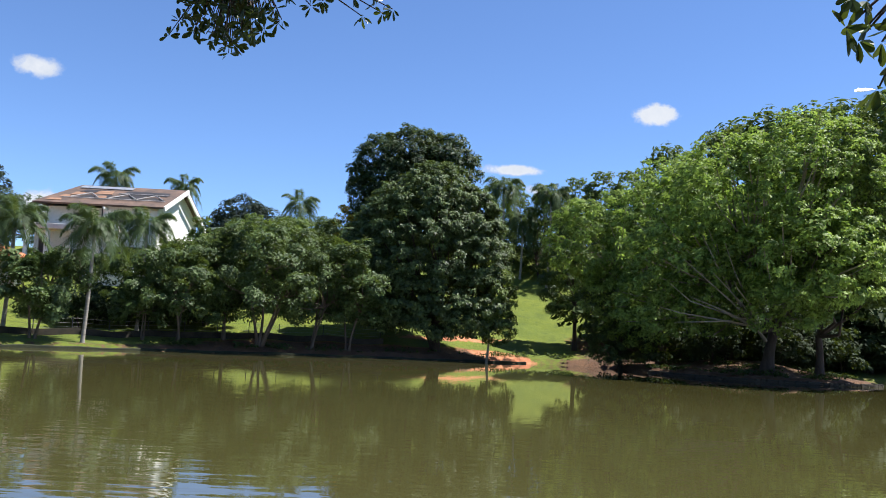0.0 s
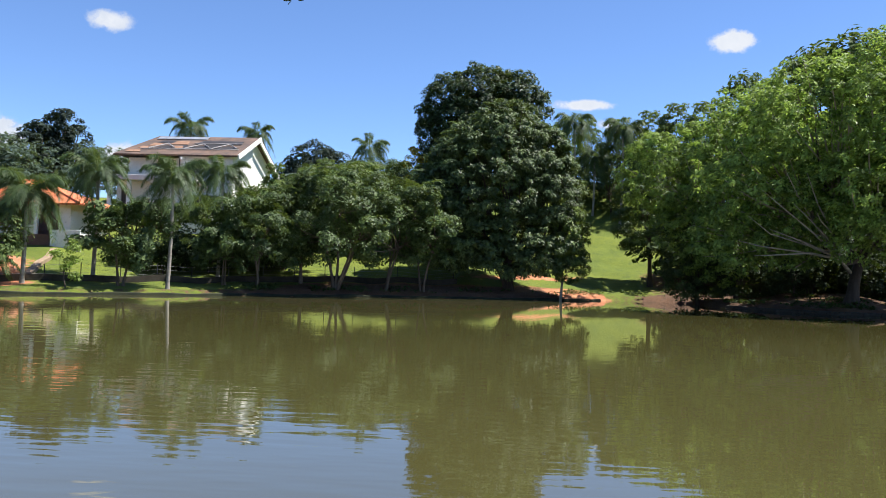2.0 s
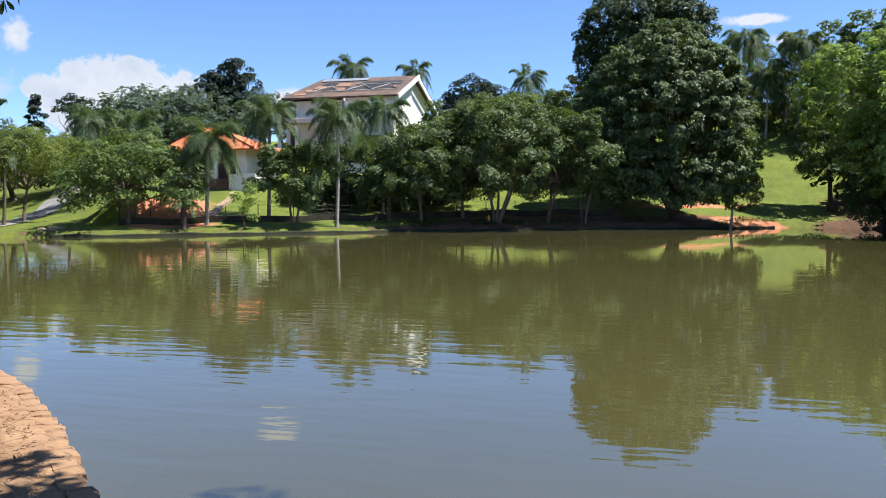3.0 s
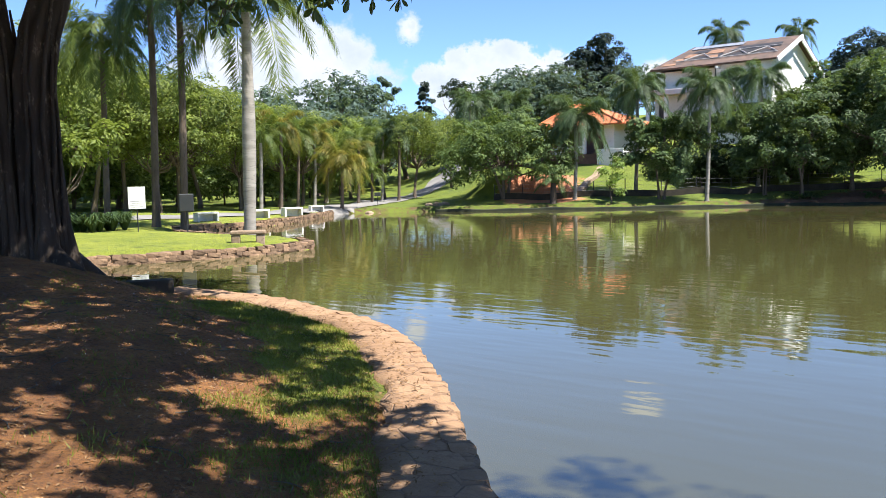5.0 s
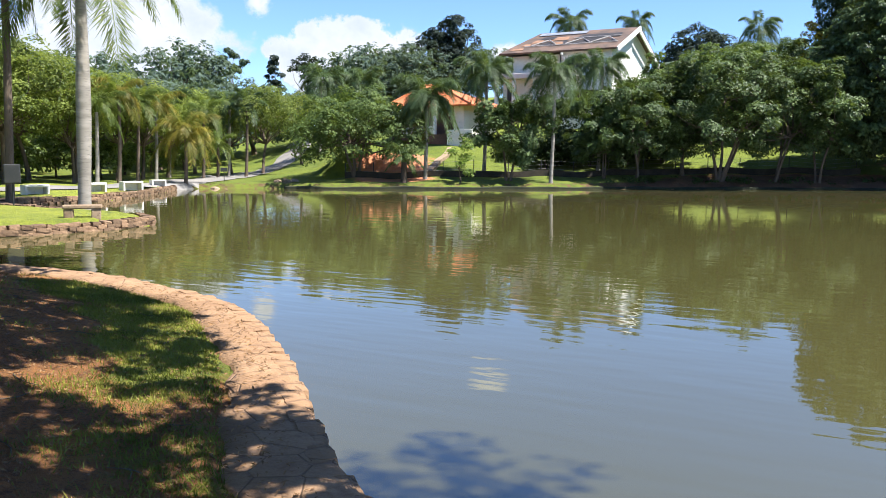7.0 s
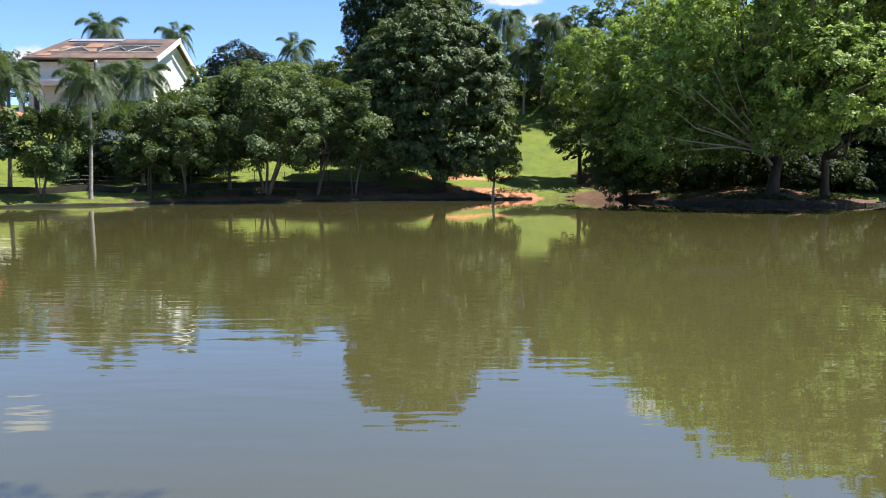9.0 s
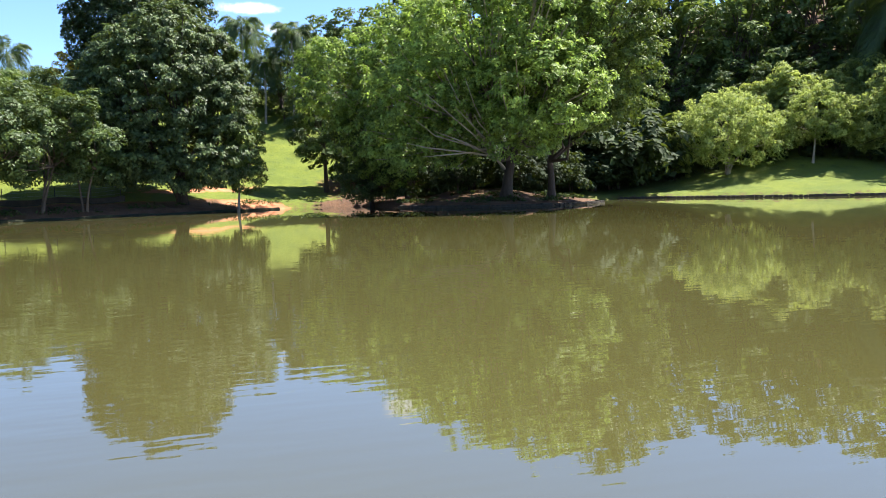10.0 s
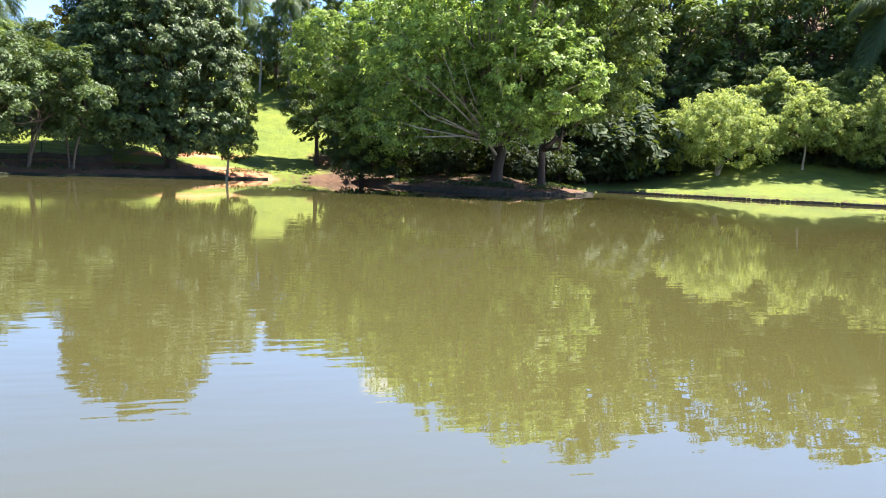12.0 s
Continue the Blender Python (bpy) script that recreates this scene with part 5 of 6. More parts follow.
# near-black tone: the shadow side of the shore edging, put into its colour
M_EDGE_SHADE = plain("edging_shade", (0.012, 0.015, 0.007), (0.030, 0.034, 0.013), 0.7, 0.95, 0.6, 0.03, 6)


def bank_wall(line, top, half, name, label):
    """A low wall straight out of the water, its top uneven."""
    p, d = along(line, 0.8)
    n = np.stack([-d[:, 1], d[:, 0]], 1)
    t = top + 0.06 * np.sin(np.arange(len(p)) * 0.9) * np.sin(np.arange(len(p)) * 0.37)
    q = [(p - n * 0.1, t * 0 - 0.5), (p - n * 0.06, t - 0.05), (p, t), (p + n * half, t), (p + n * (half + 0.05), t - 0.5)]
    v = np.stack([np.concatenate([a, z[:, None]], 1) for a, z in q], 1).reshape(-1, 3)
    i, j = np.meshgrid(np.arange(len(p) - 1), np.arange(4), indexing="ij")
    f = np.stack([i * 5 + j, i * 5 + j + 1, (i + 1) * 5 + j + 1, (i + 1) * 5 + j], -1).reshape(-1, 4)[:, ::-1]
    return tagged(new(name, mesh_of(name, v, f, M_EDGE_SHADE)), label, "wall", kind="structure")


bank_wall([SHORE[i] for i in range(33, 46)], 0.20, 0.3, "bank_wall", "low edging along the far shore with shade in its colour")
# the wall's dark colour includes the shade band under the trees
low_wall(inland(PATH_LINE, 5.0)[3:-5], 0.5, 0.16, M_SHADE_STONE, "garden_wall", "low wall along the lawn's foot, tree shade in its dark colour", "wall")
FENCE = np.asarray(inland(PATH_LINE, 6.0))[3:-4:2]
fence = thing("wire_fence", pose(0, 0, 0), "thin wire fence on dark posts above the low wall", "fence")
for x, y in FENCE:
    part("post", mesh_of("post", *tube([(x, y, zat(x, y) - 0.2), (x, y, zat(x, y) + 0.6), (x, y, zat(x, y) + 1.25)], [0.04] * 3, 6), M_BLACK), fence)
for h in (0.45, 0.8, 1.15):
    part("wire", mesh_of("wire", *tube([(x, y, zat(x, y) + h) for x, y in FENCE], [0.008] * len(FENCE), 4), M_BEAM), fence)
bar_line = [polar(-30.9, 75), polar(-30.2, 79), polar(-29.6, 84), polar(-29.0, 88.5)]
low_wall(np.asarray(along(bar_line, 1.0)[0]), 0.3, 0.3, M_STONE, "stair_wall", "rough sloping stone edge up to the cottage", "wall")


# ---- seats, signs and blocks ----
def concrete_bench(x, y, turn, size=1.0):
    b = thing("concrete_bench", pose(x, y, zat(x, y), 0, 0, turn) @ Matrix.Scale(size, 4), "hollow cream concrete box bench on the grass by the path", "bench", "concrete benches by the path")
    part("seat", box_mesh(-0.68, 0.68, -0.3, 0.3, 0.42, 0.54, 0.02), b, mat=M_CREAM)
    part("back_panel", box_mesh(-0.55, 0.55, 0.2, 0.28, -0.06, 0.415, 0.01), b, mat=M_CREAM)
    for s in (-1, 1):
        part("leg", box_mesh(s * 0.62 - 0.06, s * 0.62 + 0.06, -0.29, 0.29, -0.1, 0.417, 0.012), b, mat=M_CREAM)
    return b


for az, d, turn, size in ((-55.2, 52.2, 82, 1.0), (-51.9, 55, 80, 1.0), (-49.7, 58.5, 78, 1.0), (-61.2, 52, 70, 1.0), (-48.1, 65.5, 75, 0.8)):
    concrete_bench(*polar(az, d), turn, size)
sb = thing("stone_bench", pose(*polar(-52.6, 32.6), zat(*polar(-52.6, 32.6)), 0, 0, 50), "rough stone slab bench at the water's edge", "bench")
bm = box_mesh(-0.65, 0.65, -0.24, 0.24, 0.3, 0.44, 0.04)
part("seat", bm, sb, mat=M_STONE)
for s in (-1, 1):
    part("leg", box_mesh(s * 0.45 - 0.16, s * 0.45 + 0.16, -0.2, 0.2, -0.15, 0.3, 0.04), sb, mat=M_STONE)
sx, sy = polar(-59.4, 42.6)
board = thing("notice_board", pose(sx, sy, zat(sx, sy), 0, 0, 58), "white notice board with grey lines on a thin post", "sign")
part("panel", box_mesh(-0.38, 0.38, -0.02, 0.02, 1.08, 2.12, 0.008), board, mat=M_WHITE)
for k, w in enumerate((0.27, 0.3, 0.24, 0.29)):
    part("text_bar", box_mesh(-w, w, -0.026, -0.021, 1.16 + k * 0.09, 1.19 + k * 0.09), board, mat=M_BEAM)
part("post", mesh_of("post", *tube([(0, 0.04, -0.3), (0, 0.04, 1.0), (0, 0.04, 2.0)], [0.03] * 3, 8), M_BLACK, True), board)
bx, by = polar(-56.4, 41.8)
litter_box = thing("litter_bin", pose(bx, by, zat(bx, by), 0, 0, 56), "dark green litter bin on a thin post", "bin")
part("bin_body", box_mesh(-0.33, 0.33, -0.2, 0.2, 0.95, 1.78, 0.04), litter_box, mat=M_BLACK)
part("post", mesh_of("post", *tube([(0, 0.0, -0.3), (0, 0.0, 0.5), (0, 0.0, 1.0)], [0.035] * 3, 8), M_BLACK, True), litter_box)
kx, ky = polar(-59.0, 18.0)
block = thing("stone_block", pose(kx, ky, zat(kx, ky), 0, 0, 58), "weathered dark stone block at the end of the kerb", "block")
part("block_body", box_mesh(-0.5, 0.5, -0.2, 0.2, -0.25, 0.24, 0.04), block, mat=M_SHADE_STONE)
sgx, sgy = polar(-44.0, 74)
small_sign = thing("road_sign", pose(sgx, sgy, zat(sgx, sgy), 0, 0, 45), "small dark sign on a short post", "sign")
part("panel", box_mesh(-0.28, 0.28, -0.02, 0.02, 0.8, 1.15, 0.01), small_sign, mat=M_BLACK)
part("post", mesh_of("post", *tube([(0, 0.03, -0.2), (0, 0.03, 0.5), (0, 0.03, 1.0)], [0.03] * 3, 6), M_BLACK), small_sign)
for i, (az, d, s) in enumerate(((-43.9, 69.5, 0.5), (-44.6, 70.0, 0.4), (-40.0, 71.5, 0.45), (-40.6, 72, 0.35), (-39.5, 72.2, 0.4))):
    bm = bmesh.new()
    bmesh.ops.create_icosphere(bm, subdivisions=2, radius=s)
    for v in bm.verts:
        v.co *= 1 + 0.35 * noise.noise(v.co * 2.2 / s + Vector((i * 3.1, 0, 0)))
        v.co.z *= 0.6
    x, y = polar(az, d)
    r = part("boulder", bm, None, mat=M_STONE, m=pose(x, y, zat(x, y) + 0.1 * s, 0, 0, i * 50))
    tagged(r, "rough brown boulder at the water's edge", "rock", "boulders at the shore")


# ---- stone edging of the near bank and of the small promontory ----
def stone_mesh(seed, lx, ly, lz):
    bm = box_mesh(-lx / 2, lx / 2, -ly / 2, ly / 2, -lz / 2, lz / 2)
    bmesh.ops.subdivide_edges(bm, edges=bm.edges[:], cuts=1, use_grid_fill=True)
    for v in bm.verts:
        k = (abs(v.co.x) / lx + abs(v.co.y) / ly + abs(v.co.z) / lz)
        v.co *= 1.08 - 0.16 * max(0, k - 0.9)
        v.co += Vector((noise.noise(v.co * 5 + Vector((seed, 0, 0))), noise.noise(v.co * 5 + Vector((0, seed, 0))), noise.noise(v.co * 5 + Vector((0, 0, seed))))) * 0.12 * lz
    me = bpy.data.meshes.new("stone")
    bm.to_mesh(me)
    bm.free()
    return me


M_STONES = plain("field_stone", (0.10, 0.058, 0.034), (0.24, 0.15, 0.085), 3.0, 0.9, 0.7, 0.02, 14)
_t = M_STONES.node_tree
_o, _h = _t.nodes.new("ShaderNodeObjectInfo"), _t.nodes.new("ShaderNodeHueSaturation")
_r = _t.nodes.new("ShaderNodeMapRange")
_r.inputs[3].default_value, _r.inputs[4].default_value = 0.6, 1.35
_t.links.new(_o.outputs["Random"], _r.inputs[0])
_t.links.new(_r.outputs[0], _h.inputs["Value"])
_p = _t.nodes["Principled BSDF"]
_t.links.new(_p.inputs["Base Color"].links[0].from_socket, _h.inputs["Color"])
_t.links.new(_h.outputs[0], _p.inputs["Base Color"])
STONES = [stone_mesh(i * 7.3, 0.32 + 0.06 * (i % 3), 0.34, 0.13 + 0.025 * (i % 2)) for i in range(6)]
for s in STONES:
    s.materials.append(M_STONES)


# the same stones in the dark tone that includes bank shade
DARKER_STONES = [s.copy() for s in STONES]
for s in DARKER_STONES:
    s.materials.clear()
    s.materials.append(M_SHADE_STONE)


def stone_wall(line, courses, name, label, z0, seed, step=0.44, rise=0.17, darker=False):
    rg = random.Random(seed)
    core = low_wall(np.asarray(along(line, 1.0)[0]), 0.0, 0.12, M_SHADE_STONE if darker else M_STONE, name, label, "wall", 0.9)
    for c in range(courses):
        p, d = along(line, step * rg.uniform(0.92, 1.1))
        for (x, y), (dx, dy) in zip(p, d):
            a = math.degrees(math.atan2(dy, dx)) + rg.uniform(-9, 9)
            m = pose(x + dx * step * 0.5 * (c % 2), y + dy * step * 0.5 * (c % 2), z0 + c * rise + rg.uniform(-0.02, 0.02), rg.uniform(-7, 7), rg.uniform(-7, 7), a) @ Matrix.Scale(rg.uniform(0.85, 1.12), 4)
            part("stone", rg.choice(DARKER_STONES if darker else STONES), core, m=m)


stone_wall([SHORE[i] for i in range(17, 24)], 3, "stone_wall_promontory", "rough brown stone retaining wall round the promontory", 0.0, 1, 0.36, 0.13)
stone_wall([SHORE[i] for i in range(24, 31)], 3, "stone_wall_path", "low rough stone edging along the lakeside path", 0.05, 2, 0.4, 0.13)
stone_wall([SHORE[i] for i in range(48, 55)], 2, "stone_wall_headland", "dark stone edging round the headland", 0.02, 3, 0.42, 0.14, True)
stone_wall([SHORE[i] for i in range(55, 60)], 2, "stone_wall_lawn", "dark stone edging below the lawn", 0.02, 4, 0.42, 0.14, True)


# ---- the near bank: kerb, great fig tree, overhanging boughs, grass and litter ----
M_KERBTOP, _n, _l, _s = material("worn_kerb", 0.9)
_c = mixed(_n, _l, ramp(_n, _l, noised(_n, _l, 1.4, 6), 0.3, 0.7), (0.25, 0.140, 0.070), (0.36, 0.225, 0.125))
_c = mixed(_n, _l, ramp(_n, _l, noised(_n, _l, 30.0, 6, 0.8), 0.5, 0.78), _c, (0.20, 0.125, 0.08))
_v = _n.new("ShaderNodeTexVoronoi")
_v.feature = "DISTANCE_TO_EDGE"
_v.inputs["Scale"].default_value = 2.6
_tc = _n.new("ShaderNodeTexCoord")
_l.new(_tc.outputs["Object"], _v.inputs["Vector"])
_cr = ramp(_n, _l, _v.outputs["Distance"], -0.03, 0.03)
_c = mixed(_n, _l, ramp(_n, _l, noised(_n, _l, 5.0, 7, 0.8), 0.48, 0.70), _c, (0.19, 0.105, 0.055))
_c = mixed(_n, _l, _cr, (0.15, 0.09, 0.055), _c)
_l.new(_c, _s.inputs["Base Color"])
_h = _n.new("ShaderNodeMath")
_h.operation = "MULTIPLY_ADD"
_l.new(noised(_n, _l, 14.0, 6, 0.7), _h.inputs[0])
_h.inputs[1].default_value = 0.6
_l.new(_cr, _h.inputs[2])
bumped(_n, _l, _s, _h.outputs[0], 0.9, 0.03)


def rounded(line, times=2):
    """The line with its corners cut."""
    q = np.asarray(line, float)
    for _ in range(times):
        a, b = q[:-1] * 0.75 + q[1:] * 0.25, q[:-1] * 0.25 + q[1:] * 0.75
        q = np.concatenate([q[:1], np.stack([a, b], 1).reshape(-1, 2), q[-1:]])
    return q


KERB = rounded([SHORE[i] for i in range(2, 17)])
p, d = along(KERB, 0.16)
n = np.stack([-d[:, 1], d[:, 0]], 1)
rg = np.random.default_rng(8)
wid = 0.74 + 0.08 * np.sin(np.arange(len(p)) * 0.21) + 0.05 * np.sin(np.arange(len(p)) * 0.83) + rg.normal(0, 0.008, len(p))
prof = [(0.03, -0.6), (0.03, 0.40), (0.06, 0.455), (0.25, 0.47), (0.5, 0.468), (1.0, 0.445), (1.06, 0.30)]
vs = []
for u, z in prof:
    off = np.where(u > 0.9, u * wid, u)
    q = p + n * off[:, None]
    vs.append(np.concatenate([q, (z + (0.012 * np.sin(p[:, 0] * 7 + u * 9) * np.sin(p[:, 1] * 5) if z > 0.35 else 0 * p[:, 0]))[:, None]], 1))
vs = np.stack(vs, 1).reshape(-1, 3)
k = len(prof)
i, j = np.meshgrid(np.arange(len(p) - 1), np.arange(k - 1), indexing="ij")
f = np.stack([i * k + j, i * k + j + 1, (i + 1) * k + j + 1, (i + 1) * k + j], -1).reshape(-1, 4)[:, ::-1]
kerb = tagged(new("kerb", mesh_of("kerb", vs, f, M_KERBTOP, True)), "worn sandy stone kerb along the water", "kerb", kind="structure")
EDGE = []
for i in range(5):
    me = stone_mesh(40 + i * 5.1, 0.27 + 0.04 * (i % 3), 0.20, 0.15)
    me.materials.append(M_KERBTOP)
    EDGE.append(me)
rr = random.Random(4)
for c in range(3):
    pk, dk = along(KERB[8:], 0.31)
    for (x, y), (dx, dy) in zip(pk, dk):
        a = math.degrees(math.atan2(dy, dx)) + rr.uniform(-6, 6)
        q = rr.uniform(-0.02, 0.035) - 0.03
        part("stone", rr.choice(EDGE), kerb, m=pose(x + dx * 0.15 * c - dy * (0.165 + q), y + dy * 0.15 * c + dx * (0.165 + q), 0.385 - 0.16 * c + rr.uniform(-0.012, 0.012), rr.uniform(-5, 5), rr.uniform(-5, 5), a))


# the fig: two merged stems with ribs, limbs forking up and out of sight
def ribbed(path, radii, sides, ribs, depth, seed):
    v, f = tube(path, radii, sides)
    path = np.asarray(path, float)
    v = v.reshape(len(path), sides, 3)
    rg = np.random.default_rng(seed)
    a = np.linspace(0, 2 * np.pi, sides, endpoint=False)
    ph = rg.uniform(0, 6, 3)
    for i in range(len(path)):
        low = math.exp(-i * 0.9)
        wave = 1 + (depth + 0.12 * low) * (np.sin(a * ribs + ph[0] + i * 0.12) * 0.6 + np.sin(a * (ribs + 3) + ph[1] - i * 0.2) * 0.4) + rg.normal(0, 0.012, sides)
        v[i] = path[i] + (v[i] - path[i]) * wave[:, None]
    return v.reshape(-1, 3), f


M_FIG, _n, _l, _s = material("fig_bark", 0.9)
_c = mixed(_n, _l, ramp(_n, _l, noised(_n, _l, 2.2, 6, stretch=(1, 1, 0.3)), 0.3, 0.7), (0.026, 0.017, 0.012), (0.080, 0.055, 0.039))
# pale lichen, brightened so that it also gives the sunlit flecks on the bark
_c = mixed(_n, _l, ramp(_n, _l, noised(_n, _l, 5.5, 9, 0.8, stretch=(1, 1, 0.45)), 0.56, 0.66), _c, (0.27, 0.21, 0.16))
_l.new(_c, _s.inputs["Base Color"])
bumped(_n, _l, _s, noised(_n, _l, 8.0, 9, 0.8, stretch=(1, 1, 0.55)), 1.0, 0.12)
FX, FY = polar(-66.0, 17.8)
FZ = zat(FX, FY)
fig = thing("fig_tree", pose(FX, FY, FZ), "massive dark fig tree with two merged ribbed trunks", "tree")
side = np.array([math.cos(radians(66.2)), math.sin(radians(66.2)), 0.0])      # to the right as seen from the kerb
away = np.array([-math.sin(radians(66.2)), math.cos(radians(66.2)), 0.0])
up = np.array([0, 0, 1.0])


def fp(s, z, a=0.0):
    return side * s * 0.9 + up * z + away * a


part("trunk", mesh_of("trunk", *ribbed([fp(-0.36, -0.5), fp(-0.36, 0.15), fp(-0.36, 0.6), fp(-0.36, 1.3), fp(-0.36, 2.4), fp(-0.38, 3.6), fp(-0.50, 4.6), fp(-0.72, 6.2), fp(-0.9, 8.0)],
     [0.64, 0.55, 0.48, 0.45, 0.43, 0.42, 0.41, 0.38, 0.3], 56, 7, 0.14, 1), M_FIG, True), fig, "dark ribbed trunk with pale lichen and painted sun flecks")
part("trunk", mesh_of("trunk", *ribbed([fp(0.42, -0.5, -0.2), fp(0.42, 0.15, -0.2), fp(0.42, 0.6, -0.2), fp(0.40, 1.3, -0.2), fp(0.36, 2.4, -0.2), fp(0.36, 3.4, -0.2), fp(0.52, 4.2, -0.2), fp(0.88, 5.2, -0.2), fp(1.7, 7.2, 0.3)],
     [0.62, 0.51, 0.43, 0.39, 0.37, 0.37, 0.36, 0.33, 0.24], 56, 6, 0.16, 2), M_FIG, True), fig, "dark ribbed trunk with pale lichen and painted sun flecks")
for k, (pts, r) in enumerate((((fp(-0.36, 2.3), fp(-0.45, 3.3, -0.05), fp(-0.85, 4.3, -0.15), fp(-1.5, 5.4, -0.3), fp(-2.6, 7.5, -0.3)), (0.2, 0.34, 0.30, 0.26, 0.18)),
                              ((fp(0.5, 4.7, -0.2), fp(0.8, 5.5, -0.3), fp(1.5, 6.3, -0.9), fp(2.2, 7.2, -1.6), fp(2.9, 8.0, -2.4)), (0.16, 0.24, 0.20, 0.14, 0.08)),
                              ((fp(-0.3, 5.0, 0), fp(-0.2, 5.8, -0.1), fp(0.6, 7.3, -2.5), fp(2.0, 8.4, -5.5), fp(3.6, 9.0, -9.0)), (0.16, 0.26, 0.22, 0.16, 0.08)))):
    part("limb", mesh_of("limb", *ribbed(pts, r, 14, 4, 0.06, 10 + k), M_FIG, True), fig)
for k, (s0, s1, a1) in enumerate(((0.5, 1.9, -0.3), (0.45, 1.5, 0.7), (0.3, 1.1, -1.2), (-0.5, -1.5, -0.6))):
    x1, y1 = (side * s1 + away * a1)[:2]
    zz = zat(FX + x1, FY + y1) - FZ
    part("root", mesh_of("root", *ribbed([fp(s0, 0.35, a1 * 0.2), fp(s0 * 0.55 + s1 * 0.45, 0.1 + zz * 0.4, a1 * 0.6), fp(s1, zz - 0.1, a1), fp(s1 * 1.3, zz - 0.3, a1 * 1.3)], [0.22, 0.17, 0.10, 0.05], 12, 3, 0.08, 20 + k), M_FIG, True), fig)

# strands of aerial root grown fast to the bark
sr = np.random.default_rng(19)
for k in range(13):
    right = k % 2
    mid, rad = (0.40, 0.39) if right else (-0.36, 0.45)
    q = (k + 0.5) / 13 * 2.5 - 1.25 + sr.uniform(-0.1, 0.1)
    pts, rr = [], []
    for z in np.linspace(-0.2, sr.uniform(3.2, 5.6), 9):
        w = q + 0.09 * math.sin(z * 1.7 + k) + 0.04 * math.sin(z * 4.1 + 2 * k)
        out = rad * (1.04 + 0.16 * math.exp(-max(z, 0) * 1.6))
        drift = (0.16 * max(0, z - 3.4) if right else -0.13 * max(0, z - 3.6))
        pts.append(fp(mid + drift + math.sin(w) * out / 0.9, z, (-0.2 if right else 0.0) - math.cos(w) * out))
        rr.append(sr.uniform(0.035, 0.065) * (1.0 - 0.09 * z))
    part("aerial_root", mesh_of("aerial_root", *ribbed(pts, rr, 8, 3, 0.08, 40 + k), M_FIG, True), fig)

# leaves of the fig and of the tree behind the path, thin enough to let flecks of sun through
rng = np.random.default_rng(77)


def boughs(centres, n, leaf, spread_z=0.5):
    c = np.asarray(centres, float)
    pick = rng.integers(0, len(c), n)
    d = rng.normal(0, 1, (n, 3))
    d /= np.linalg.norm(d, axis=1, keepdims=True)
    pts = c[pick, :3] + d * (c[pick, 3:4] * rng.random((n, 1)) ** 0.4) * np.array([1, 1, spread_z])
    return leaf_quads(rng, pts, d * 0.3 + np.array([0, 0, 0.8]), leaf, leaf * 0.55, 0.5)


fig_c = []
for k in range(300):
    a, r = rng.uniform(0, 6.28), 8.2 * math.sqrt(rng.random())
    x, y = FX - 0.5 + r * math.cos(a), FY - 1.0 + r * math.sin(a)
    fig_c.append((x, y, 8.3 + rng.uniform(-0.5, 2.2) + 0.12 * max(0, 9 - r), rng.uniform(0.6, 1.4)))
# added clumps out of view on the sunward side, which keep the trunk shaded
for k in range(40):
    q = rng.uniform(0.6, 5.0)
    fig_c.append((FX + 0.7 * q + rng.uniform(-0.4, 0.4), FY + 0.06 * q + rng.uniform(-1.6, 1.6), 7.8 + rng.uniform(0, 1.4), rng.uniform(0.7, 1.1)))
v, f = boughs(fig_c, 105000, 0.24)
part("crown", mesh_of("crown", v - np.array([FX, FY, FZ]), f, M_LEAF_DARK), fig, "high thin dark green crown")

# this tree stands out of view; its canopy is laid out by its shadow
TX, TY = 4.0, -4.6
shade = thing("overhanging_tree", pose(TX, TY, zat(TX, TY)), "leafy tree whose boughs hang over the near bank", "tree")
TZ = zat(TX, TY)
hang = []
